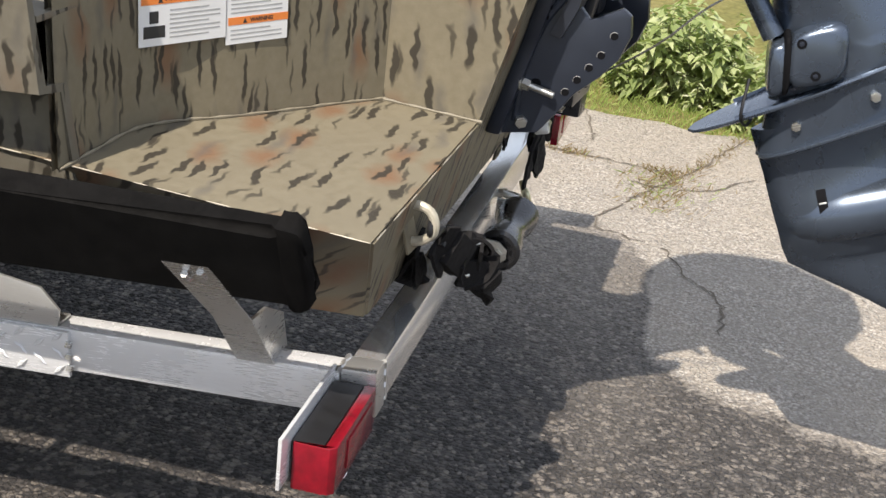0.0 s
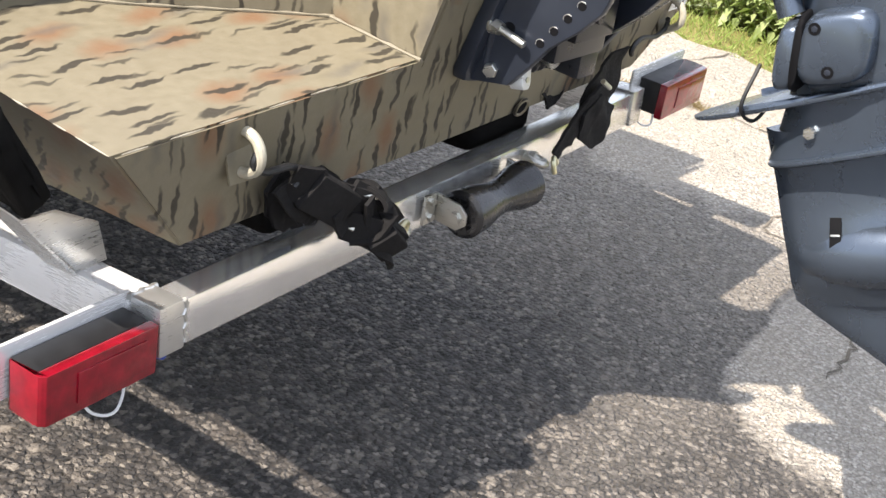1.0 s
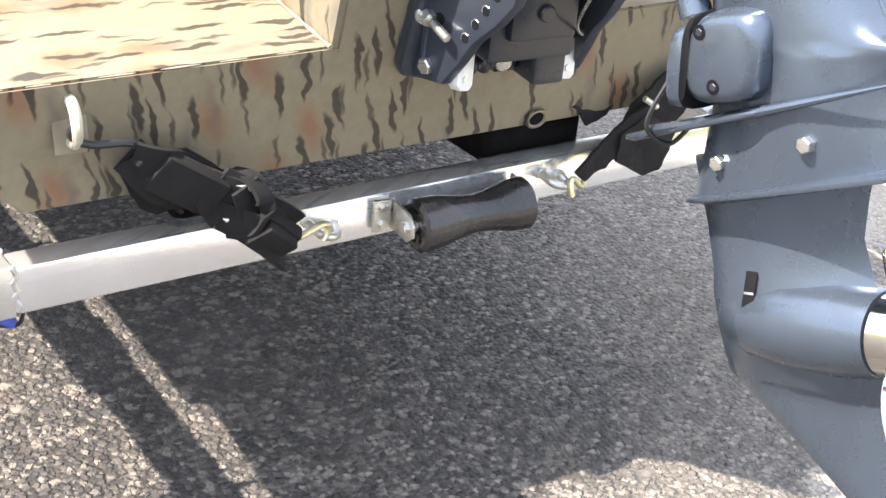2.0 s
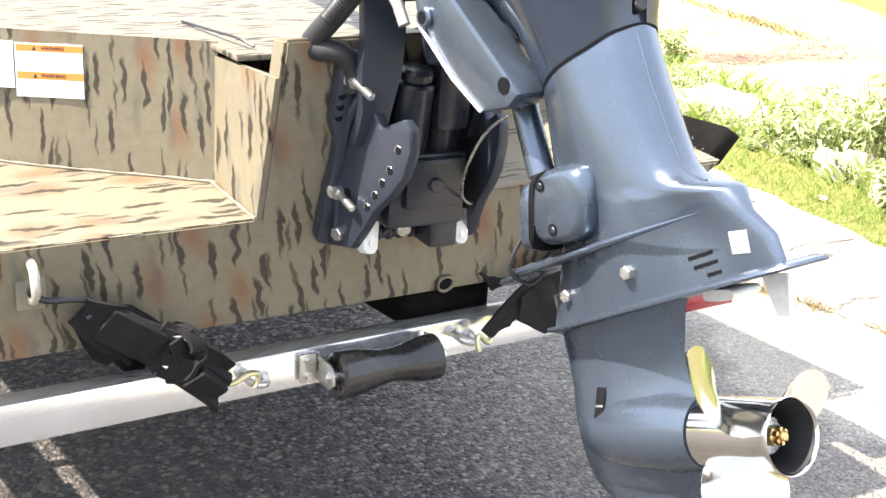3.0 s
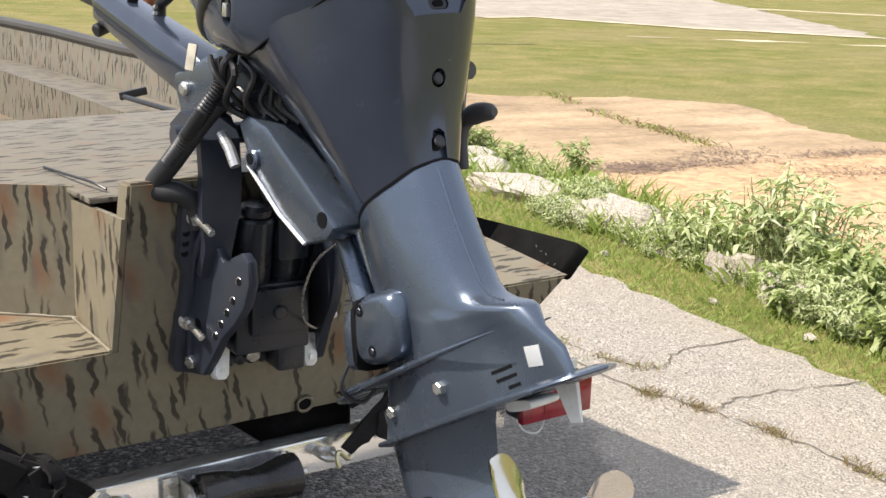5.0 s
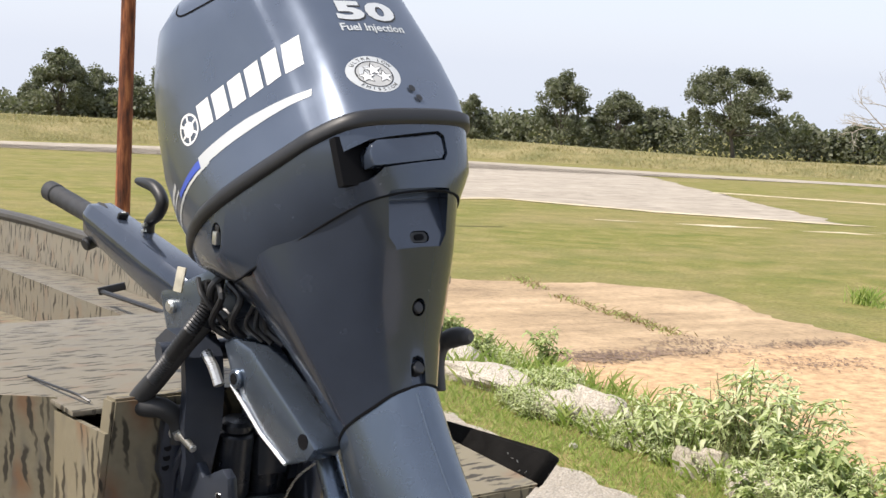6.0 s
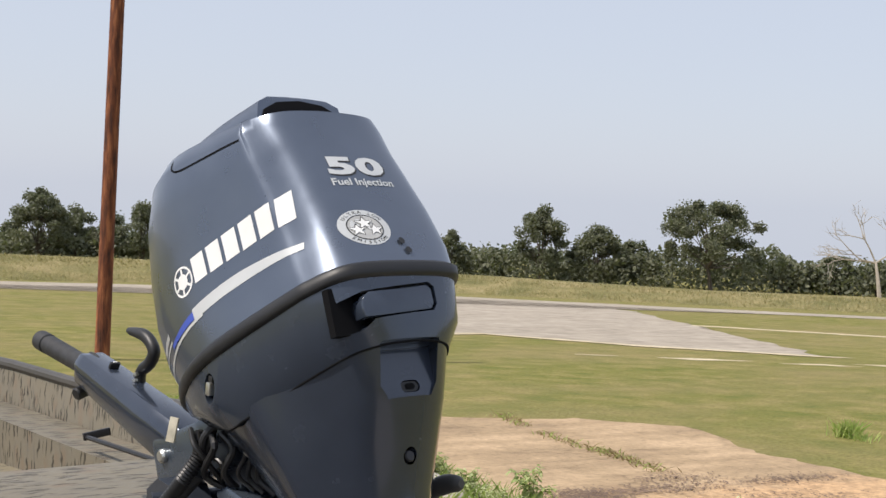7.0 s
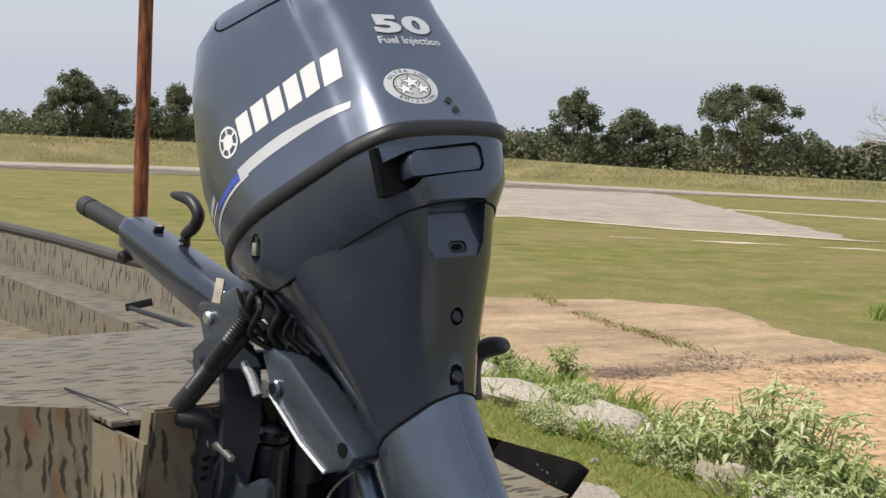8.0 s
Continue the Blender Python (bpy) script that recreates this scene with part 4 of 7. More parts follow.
for k, (o, y) in enumerate((([(-0.545, 0.655), (-0.50, 0.675), (-0.445, 0.668), (-0.405, 0.635), (-0.42, 0.595), (-0.455, 0.578), (-0.50, 0.60)], -0.028),
                            ([(-0.45, 0.60), (-0.40, 0.645), (-0.375, 0.63), (-0.385, 0.585), (-0.425, 0.560)], -0.058),
                            ([(-0.405, 0.615), (-0.365, 0.630), (-0.330, 0.585), (-0.315, 0.545), (-0.345, 0.512), (-0.385, 0.555)], -0.075),
                            ([(-0.53, 0.64), (-0.46, 0.62), (-0.43, 0.575), (-0.475, 0.558), (-0.50, 0.575), (-0.49, 0.60)], 0.004))):
    part("fold", cloth(o, y, 3 + k), STRAP, sp, "", 60)

ss = thing("tie_down_strap", "crumpled black ratchet strap hanging from the stern eye to the beam", "strap", LEVEL @ pose(0, -0.025, 0), "tie-down straps")
part("hook", hook((0.592, 0.000, 0.676), (0.448, -0.012, 0.660), 0.005, (0.4, 0, 0.9)), BLACK, ss, "black coated S-hook")
part("hook", hook((0.222, -0.012, 0.506), (0.186, -0.032, 0.498), 0.005, (0, 0.3, 0.95)), YELLOW_ZINC, ss, "yellow zinc S-hook")
for k, (o, y) in enumerate((([(0.382, 0.662), (0.435, 0.667), (0.437, 0.600), (0.411, 0.554), (0.378, 0.523), (0.30, 0.56), (0.31, 0.61)], -0.002),
                            ([(0.33, 0.60), (0.40, 0.56), (0.378, 0.523), (0.369, 0.495), (0.34, 0.487), (0.279, 0.523), (0.28, 0.57)], -0.022),
                            ([(0.205, 0.616), (0.235, 0.634), (0.285, 0.640), (0.330, 0.619), (0.30, 0.575), (0.262, 0.562), (0.240, 0.590)], 0.045),
                            ([(0.34, 0.615), (0.30, 0.600), (0.245, 0.555), (0.203, 0.515), (0.222, 0.497), (0.262, 0.515), (0.33, 0.575)], -0.016))):
    part("webbing", cloth(o, y, 11 + k), STRAP, ss, "", 60)
part("buckle_pin", cyl((0.310, -0.030, 0.632), (0.335, -0.034, 0.615), 0.005, 8), STEEL, ss, "worn steel buckle pin")

# ---------------- outboard motor ----------------
motor = thing("outboard_motor", "blue-grey four-stroke outboard motor tilted up on the transom", "outboard motor", pose(0.014, -0.094, 1.0, -21.4, 0, 10.0))


def rise(u, v):
    """How much the upper body stands above its drawn height, growing aft and upward."""
    pts = [(-9, 0.0), (-0.06, 0.0), (0.02, 0.012), (0.187, 0.024), (0.34, 0.035), (0.62, 0.040), (9, 0.040)]
    for (a, ra), (b, rb) in zip(pts, pts[1:]):
        if v <= b:
            break
    return (ra + (rb - ra) * (v - a) / (b - a)) * (0.4 + 0.6 * min(1.0, max(0.0, (u - 0.07) / 0.43)))


def swell(w, y, v):
    """The upper body is a little larger than drawn, in length and breadth."""
    k = 1 + 0.06 * min(1.0, max(0.0, v / 0.25))
    return w * k, -(0.27 + (-y - 0.27) * k)


def ring(v0, slope, uf, ua, hw, aw, per=5, nose=0.45):
    """A level outline of the motor: uf, ua its front and back, hw the widest half, aw the half width of the back face."""
    L = ua - uf
    front = [(uf, 0.0), (uf + 0.02 * L / 0.45, hw * nose), (uf + 0.09 * L / 0.45, hw * 0.82), (uf + 0.45 * L, hw)]
    if v0 <= 0.297:
        a, b = min(0.075, 0.25 * L), min(0.026, 0.09 * L)
        turn = (ua - a, aw * 1.10 + 0.004)
        back = [((uf + 0.45 * L + turn[0]) / 2, (hw + turn[1]) / 2 + 0.004), turn, (ua - b, aw * 0.87), (ua - 0.003, aw * 0.5)]
    elif aw > 0.045:
        back = [(ua - 0.20 * L, (hw + aw) / 2 * 0.995), (ua - 0.055, aw + 0.016), (ua - 0.018, aw - 0.006), (ua - 0.001, aw - 0.042)]
    else:
        back = [(ua - 0.20 * L, hw * 0.55 + max(aw, hw * 0.6) * 0.45), (ua - 0.024, aw + 0.004), (ua - 0.012, aw - 0.002), (ua - 0.003, aw * 0.6)]
    half = front + back + [(ua + 0.004, 0.0)]
    ctrl = half + [(u, -w) for u, w in half[-2:0:-1]]
    flat = [(p.y, -p.x, v0 + slope * (p.x - 0.3)) for p in spline([(u, w, 0) for u, w in ctrl], per, True)]
    return [(*swell(x + 0.05 * (-y - 0.07) * min(1.0, max(0.0, (z - 0.32) / 0.1)) * (1 - 0.9 * min(1.0, max(0.0, (z - 0.42) / 0.2))), y, z), z + rise(-y, z)) for x, y, z in flat]


cowl = [(0.323, 0.14, 0.045, 0.523, 0.170, 0.112), (0.364, 0.13, 0.024, 0.510, 0.174, 0.113), (0.43, 0.115, 0.012, 0.490, 0.175, 0.110), (0.50, 0.10, 0.014, 0.470, 0.172, 0.107),
        (0.562, 0.02, 0.028, 0.453, 0.168, 0.106), (0.612, -0.03, 0.058, 0.441, 0.160, 0.107), (0.636, -0.06, 0.088, 0.437, 0.144, 0.101), (0.652, -0.12, 0.140, 0.420, 0.108, 0.080), (0.662, -0.14, 0.20, 0.385, 0.055, 0.04)]
cowl_ob = part("cowl", loft([ring(*c) for c in cowl], (True, True)), MOTOR, motor, "glossy blue-grey engine cowl", 50)
part("seam_band", loft([ring(0.300, 0.14, 0.043, 0.527, 0.171, 0.113), ring(0.305, 0.14, 0.038, 0.531, 0.175, 0.116), ring(0.319, 0.14, 0.038, 0.530, 0.175, 0.116), ring(0.324, 0.14, 0.043, 0.525, 0.171, 0.113)]), BLACK, motor, "black rubber seam band", 60)


def tray_bottom(u):
    pts = [(0.0, 0.262), (0.10, 0.250), (0.17, 0.225), (0.26, 0.196), (0.36, 0.211), (0.45, 0.226), (0.54, 0.244)]
    for (a, va), (b, vb) in zip(pts, pts[1:]):
        if u <= b:
            return va + (vb - va) * (u - a) / (b - a)
    return pts[-1][1]


def dipped(r):
    return [(x, y, tray_bottom(-y) + rise(-y, tray_bottom(-y))) for x, y, z in r]


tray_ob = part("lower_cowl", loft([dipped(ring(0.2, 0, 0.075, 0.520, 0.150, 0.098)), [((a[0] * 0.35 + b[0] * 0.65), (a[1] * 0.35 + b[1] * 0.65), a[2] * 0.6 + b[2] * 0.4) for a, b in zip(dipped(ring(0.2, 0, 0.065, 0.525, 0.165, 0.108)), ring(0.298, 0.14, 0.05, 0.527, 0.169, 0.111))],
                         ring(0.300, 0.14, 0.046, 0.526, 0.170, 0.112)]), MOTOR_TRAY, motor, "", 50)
seam_loop = [Vector(p) for p in dipped(ring(0.2, 0, 0.076, 0.519, 0.1495, 0.0975))]
part("cowl_seam", tube(seam_loop + [seam_loop[0]], 0.0020, 6), SEAM_SHADE, motor, "", 60)
# apron in the darkened copy of the motor paint, shade included
apron = [(0.214, 0.14, 0.135, 0.517, 0.150, 0.097), (0.15, 0.11, 0.190, 0.495, 0.141, 0.091), (0.09, 0.14, 0.232, 0.468, 0.126, 0.084), (0.02, 0.24, 0.262, 0.447, 0.104, 0.068), (-0.055, 0.38, 0.280, 0.437, 0.083, 0.052)]
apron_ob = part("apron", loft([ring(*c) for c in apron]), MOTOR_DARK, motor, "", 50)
housing = [(-0.058, 0.38, 0.278, 0.438, 0.081, 0.050), (-0.10, 0.2, 0.270, 0.448, 0.076, 0.053), (-0.145, 0.06, 0.262, 0.464, 0.071, 0.052), (-0.178, 0.0, 0.256, 0.477, 0.068, 0.050), (-0.194, 0.0, 0.253, 0.491, 0.067, 0.048), (-0.204, 0.0, 0.250, 0.515, 0.067, 0.043), (-0.211, 0.0, 0.248, 0.547, 0.066, 0.038), (-0.218, 0.0, 0.248, 0.560, 0.066, 0.034),
           (-0.26, 0.05, 0.240, 0.570, 0.064, 0.022), (-0.315, 0.12, 0.215, 0.602, 0.061, 0.015), (-0.366, 0.15, 0.19, 0.612, 0.058, 0.012)]
housing_ob = part("exhaust_housing", loft([ring(*c) for c in housing]), MOTOR_LOW, motor, "", 50)


part("parting_line", tube([(-0.010, -(c[3] + 0.0030), c[0] + c[1] * (c[3] - 0.3) + rise(c[3], c[0])) for c in housing[:6]], 0.0022, 6), MOTOR_LOW, motor, "", 60)


def plate(v, th, outline, slope=0.0, u0=0.0):
    """A level plate: outline of (u, half width) from front to back, thinned at the rim."""
    half = spline([(u, w, 0) for u, w in outline], 6)
    loop = [(p.y, -p.x) for p in half] + [(-p.y, -p.x) for p in half[-2:0:-1]]
    c = (0, -sum(u for u, w in outline) / len(outline))
    def at(f, z):
        return [(c[0] + (x - c[0]) * f, c[1] + (y - c[1]) * f, z + slope * (-y - u0)) for x, y in loop]
    return loft([at(0.9, v - th / 2), at(0.99, v - th * 0.3), at(1.0, v), at(0.99, v + th * 0.3), at(0.9, v + th / 2)])


part("anti_ventilation_plate", plate(-0.322, 0.010, [(0.19, 0.0), (0.21, 0.045), (0.30, 0.068), (0.45, 0.078), (0.56, 0.075), (0.64, 0.050), (0.677, 0.0)], 0.15, 0.6), MOTOR_LOW, motor, "", 40)
part("splash_plate", plate(-0.300, 0.009, [(0.081, 0.0), (0.10, 0.028), (0.17, 0.056), (0.28, 0.076), (0.36, 0.074), (0.42, 0.0)], 0.165, 0.166), MOTOR_LOW, motor, "", 40)


def foil(v, u0, u1, hw, n=14):
    pts = []
    for i in range(n + 1):
        t = i / n
        pts.append((u0 + (u1 - u0) * t, hw * 2.0 * (0.55 * math.sqrt(t) * (1 - t) + 0.42 * t * (1 - t)) / 0.62 * (1 if i not in (0, n) else 0)))
    loop = pts + [(u, -w) for u, w in pts[-2:0:-1]]
    return [(w, -u, v) for u, w in loop]


case = [(-0.335, 0.190, 0.45, 0.040), (-0.37, 0.193, 0.437, 0.036), (-0.42, 0.197, 0.425, 0.031), (-0.47, 0.199, 0.435, 0.033), (-0.50, 0.200, 0.45, 0.044), (-0.54, 0.203, 0.46, 0.046), (-0.575, 0.204, 0.465, 0.036), (-0.605, 0.210, 0.46, 0.014), (-0.63, 0.240, 0.467, 0.010), (-0.70, 0.330, 0.480, 0.008), (-0.77, 0.41, 0.495, 0.006), (-0.80, 0.45, 0.495, 0.004)]
case_ob = part("gearcase", loft([foil(*c) for c in case]), MOTOR_LOW, motor, "", 40)
AX = -0.526
SHAFT = Matrix.Translation((0, 0, AX))
part("bullet", revolve([(-0.215, 0.012), (-0.222, 0.026), (-0.24, 0.040), (-0.28, 0.053), (-0.33, 0.058), (-0.40, 0.056), (-0.447, 0.050)], 32, None, SHAFT), MOTOR_LOW, motor, "", 40)


def cut(ob, *cutters, smooth=50):
    """Takes the cutters' shapes out of a part's mesh."""
    for c in cutters:
        me = bpy.data.meshes.new("cutter")
        bmesh.ops.recalc_face_normals(c, faces=c.faces[:])
        c.to_mesh(me)
        c.free()
        tool = new("cutter", me)
        tool.matrix_world = ob.parent.matrix_basis
        mod = ob.modifiers.new("cut", "BOOLEAN")
        mod.operation, mod.object, mod.solver = "DIFFERENCE", tool, "EXACT"
        bpy.context.view_layer.update()
        made = bpy.data.meshes.new_from_object(ob.evaluated_get(bpy.context.evaluated_depsgraph_get()))
        ob.modifiers.clear()
        ob.data = made
        bpy.data.objects.remove(tool)
    ob.data.shade_smooth()
    ob.data.set_sharp_from_angle(angle=radians(smooth))


def L(u, w, v):
    """Motor coordinates (aft, starboard, up along the shaft) to the motor's own axes."""
    return Vector((*swell(w, -u, v), v + rise(u, v)))


def R(u, w, v):
    """The same, for pieces that do not follow the upper body."""
    return Vector((w, -u, v))


def up(pts, d):
    return [(x, z + d) for x, z in pts]


def stadium(w0, w1, v0, v1, u0, u1, n=6):
    """A slot with round ends, through the back of the motor from u0 to u1."""
    r = (v1 - v0) / 2
    pts = [(w1 - r + r * math.sin(math.pi * k / n), (v0 + v1) / 2 - r * math.cos(math.pi * k / n)) for k in range(n + 1)]
    pts += [(w0 + r - r * math.sin(math.pi * k / n), (v0 + v1) / 2 + r * math.cos(math.pi * k / n)) for k in range(n + 1)]
    return prism(up(pts, rise(0.5, (v0 + v1) / 2)), -u1, -u0, "y")


# openings in the lower cowl and the apron
GS = Matrix.Translation((-0.018, 0, 0))
grip_cut = prism(up([(-0.110, 0.270), (-0.082, 0.256), (-0.066, 0.258), (-0.050, 0.272), (0.060, 0.280), (0.068, 0.290), (0.068, 0.316), (0.058, 0.323), (-0.064, 0.313), (-0.110, 0.298)], 0.034), -0.62, -0.512, "y", 0.0, None, GS)
cut(tray_ob, grip_cut, prism(up([(-0.064, 0.150), (0.056, 0.150), (0.056, 0.238), (0.049, 0.247), (-0.057, 0.247), (-0.064, 0.238)], 0.028), -0.62, -0.506, "y"))
handle_ob = part("carry_handle", prism(up([(-0.070, 0.2735), (-0.05, 0.2745), (0.058, 0.2825), (0.0662, 0.292), (0.0662, 0.315), (0.0572, 0.3212), (-0.056, 0.3118), (-0.066, 0.306), (-0.072, 0.294)], 0.034), -0.541, -0.513, "y", 0.004, None, GS), MOTOR_TRAY, motor)
# black sheet on the pocket's floor: its shade put into the colour
part("handle_pocket", box(-0.126, 0.048, -0.5135, -0.500, 0.288, 0.358), SEAM_SHADE, motor)
part("handle_gap", tube([(x - 0.018, -0.5375, z + 0.034) for x, z in ((-0.068, 0.3105), (-0.056, 0.3128), (0.057, 0.3222), (0.0668, 0.3155), (0.0668, 0.292))], 0.0016, 6), SEAM_SHADE, handle_ob)
cut(apron_ob, prism(up([(-0.060, 0.272), (0.050, 0.272), (0.047, 0.190), (0.034, 0.171), (-0.044, 0.171), (-0.057, 0.190)], 0.024), -0.60, -0.503, "y"), stadium(-0.018, 0.018, 0.178, 0.196, 0.488, 0.6), cyl(L(0.44, 0.001, 0.098), L(0.60, 0.001, 0.098), 0.0125, 20), prism(up([(-0.014, -0.04), (0.012, -0.04), (0.012, 0.02), (0.010, 0.030), (0.0, 0.036), (-0.010, 0.034), (-0.014, 0.02)], 0.012), -0.6, -0.434, "y"))
part("drain_grommet", stadium(-0.0165, 0.0165, 0.1795, 0.1945, 0.487, 0.501), BLACK, motor)
part("drain_slot", stadium(-0.009, 0.009, 0.1825, 0.1915, 0.5005, 0.5025), SEAM_SHADE, motor)
part("apron_screw", cyl(L(0.44, 0.001, 0.098), L(0.466, 0.001, 0.098), 0.009, 14, None, None, 0.002), BLACK, motor)
part("flush_plug", cyl(L(0.425, 0.0, 0.016), L(0.446, 0.0, 0.020), 0.010, 14, None, None, 0.002), BLACK, motor)
# side latch hole of the lower cowl
SIDE = Matrix.Translation(R(0.254, -0.176, 0.281)) @ pose(0, 0, 0, 28, 0, 0)
lat = [(0.014 * math.cos(a), 0.024 * math.sin(a)) for a in (k * math.pi / 10 for k in range(20))]
cut(tray_ob, prism(lat, -0.012, 0.10, "x", 0, None, SIDE))
# black sheet paints the shade inside the latch hole
part("latch_pocket", prism([(x * 0.97, z * 0.97) for x, z in lat], 0.012, 0.014, "x", 0, None, SIDE), SEAM_SHADE, motor)
part("latch", box(-0.006, 0.012, -0.005, 0.005, -0.010, 0.010, 0.002, None, SIDE), STEEL, motor, "shiny metal latch")
part("latch_button", box(-0.002, 0.012, -0.005, 0.006, 0.010, 0.020, 0.002, None, SIDE), BLACK, motor)

# split lines
def offset_ring(c, d):
    return ring(c[0], c[1], c[2] - d, c[3] + d, c[4] + d, c[5] + d)


part("housing_seam", loft([offset_ring((-0.0585, 0.38, 0.279, 0.4372, 0.0815, 0.051), 0.0006), offset_ring((-0.0545, 0.38, 0.279, 0.4372, 0.0825, 0.052), 0.0006)], (False, False)), SEAM_SHADE, motor, "", 60)

# air intake hood on the cowl's top
def hood(v, uf, ua, hf, ha, slope):
    pts = [(uf, 0.0), (uf + 0.012, hf * 0.7), (uf + 0.04, hf), ((uf + ua) / 2, (hf + ha) / 2 * 1.04), (ua, ha)]
    h = spline([(u, w, 0) for u, w in pts], 5)
    loop = [(p.x, p.y) for p in h] + [(p.x, -p.y) for p in h[::-1][:-1]]
    return [L(u, w + 0.004 - 0.045 * u, v + slope(u)) for u, w in loop]


def crest(u):
    t = min(1.0, max(0.0, (u - 0.10) / 0.25))
    return 0.054 * math.sin(t * 1.66) ** 0.75


hood_rows = [hood(0.560, 0.120, 0.385, 0.130, 0.080, lambda u: crest(u) * 0.50), hood(0.590, 0.126, 0.388, 0.127, 0.080, lambda u: crest(u) * 0.90), hood(0.611, 0.140, 0.388, 0.112, 0.074, lambda u: crest(u) * 1.0), hood(0.622, 0.165, 0.386, 0.080, 0.054, lambda u: crest(u)), hood(0.625, 0.22, 0.384, 0.03, 0.02, lambda u: crest(u))]
hood_ob = part("intake_hood", loft(hood_rows, (True, True)), MOTOR, motor, "", 50)
# black slab in place of a hollow, for the shade inside the intake
part("intake_opening", prism(up([(-0.080, 0.626), (0.080, 0.626), (0.071, 0.648), (0.044, 0.662), (0.0, 0.667), (-0.044, 0.662), (-0.071, 0.648)], 0.038), -0.398, -0.386, "y", 0.002, None, Matrix.Translation((-0.014, 0, 0))), SEAM_SHADE, motor, "dark air intake opening")
# lower mount cover, its screws, and the upright tube above it
def puff(u0, u1, v0, v1, w0, w1, n=3.2, shear=0.0, k=32):
    """A pillow-shaped cover on the port side, from w0 out to w1."""
    rows = []
    cu, cv, hu, hv = (u0 + u1) / 2, (v0 + v1) / 2, (u1 - u0) / 2, (v1 - v0) / 2
    for f, w in ((1.0, w0), (1.0, w0 + (w1 - w0) * 0.45), (0.97, w0 + (w1 - w0) * 0.72), (0.88, w0 + (w1 - w0) * 0.92), (0.72, w1)):
        r = []
        for i in range(k):
            a = 2 * math.pi * i / k
            c, s = math.cos(a), math.sin(a)
            x, y = math.copysign(abs(c) ** (2 / n), c), math.copysign(abs(s) ** (2 / n), s)
            r.append(L(cu + hu * f * x + shear * hv * f * y, w, cv + hv * f * y))
        rows.append(r)
    return loft(rows)


cover_ob = part("mount_cover", puff(0.272, 0.378, -0.260, -0.156, -0.045, -0.094, 3.4, 0.25), MOTOR_LOW, motor, "", 45)
part("mount_cover_base", puff(0.238, 0.274, -0.266, -0.168, -0.02, -0.088, 3.4, 0.25), MOTOR_LOW, motor, "", 45)
part("cover_gap", puff(0.264, 0.280, -0.268, -0.158, -0.02, -0.0905, 3.4, 0.25), SEAM_SHADE, motor)
bpy.context.view_layer.update()
for u, v in ((0.303, -0.178), (0.315, -0.238)):
    ok, p, n, _ = cover_ob.ray_cast(Vector((-0.3, -u, v)), Vector((1, 0, 0)))
    if ok:
        # black disc paints the shade round the sunken screw
        part("screw_recess", cyl(p - n * 0.004, p + n * 0.0009, 0.0085, 18), SEAM_SHADE, motor)
        part("cover_screw", cyl(p - n * 0.003, p + n * 0.0018, 0.0050, 6, None, None, 0.001), BRACKET, motor)
part("front_tube", tube(spline([L(0.222, -0.035, -0.005), L(0.240, -0.042, -0.08), L(0.260, -0.050, -0.165)], 5), 0.019, 16), MOTOR_LOW, motor)

# side ridge over the splash panel, bolts, vents, sticker
for s in (-1, 1):
    pts = [(0.17, 0.054, -0.296), (0.26, 0.066, -0.283), (0.36, 0.070, -0.268), (0.46, 0.065, -0.252), (0.535, 0.052, -0.240)]
    part("splash_ridge", tube(spline([L(u, s * w, v) for u, w, v in pts], 5), [0.0065] * 10 + [0.006, 0.0055, 0.005, 0.0045, 0.004, 0.0035, 0.003, 0.0025, 0.002, 0.0015, 0.001], 8), MOTOR_LOW, motor)


def on_side(u, v, w_guess=-0.2):
    """The port surface of the housing or gearcase at (u, v): place and outward normal."""
    best = None
    for ob in (housing_ob, case_ob, cowl_ob, tray_ob):
        ok, p, n, _ = ob.ray_cast(L(u, w_guess, v), Vector((1, 0, 0)))
        if ok and (best is None or p.x < best[0].x):
            best = (p.copy(), n.copy())
    return best


bpy.context.view_layer.update()
for u, v in ((0.408, -0.305), (0.269, -0.333)):
    hit = on_side(u, v)
    part("side_bolt", cyl(hit[0] + Vector((0.004, 0, 0)), hit[0] + Vector((-0.010, 0, 0)), 0.0095, 6, None, None, 0.0015), STEEL, motor)
for du, dv, ln in ((0.0, 0.012, 0.034), (0.005, 0.000, 0.034), (0.014, -0.012, 0.020)):
    p, n = on_side(0.505 + du, -0.306 + dv)
    yy = (Vector((0, -1, 0.16)) - n * n.dot(Vector((0, -1, 0.16)))).normalized()
    xx = yy.cross(n)
    m = Matrix(((xx.x, yy.x, n.x, p.x), (xx.y, yy.y, n.y, p.y), (xx.z, yy.z, n.z, p.z), (0, 0, 0, 1)))
    part("vent_slit", box(-0.0024, 0.0024, -ln / 2, ln / 2, -0.003, 0.0009, 0.0003, None, m), SEAM_SHADE, motor)
p, n = on_side(0.560, -0.283)
m = Matrix.Translation(p) @ n.to_track_quat("Z", "X").to_matrix().to_4x4()
part("sticker", box(-0.014, 0.014, -0.013, 0.013, -0.001, 0.0012, 0.0003, None, m), SILVER, motor, "white square sticker")
p, n = on_side(0.290, -0.488)
m = Matrix.Translation(p) @ n.to_track_quat("Z", "X").to_matrix().to_4x4()
wi = part("water_inlet", box(-0.026, 0.026, -0.0085, 0.0085, -0.004, 0.0030, 0.001, None, m), SEAM_SHADE, motor, "slotted water inlet")
part("inlet_bar", box(-0.0015, 0.0015, -0.007, 0.007, -0.002, 0.0036, 0.0005, None, m), STEEL, wi)
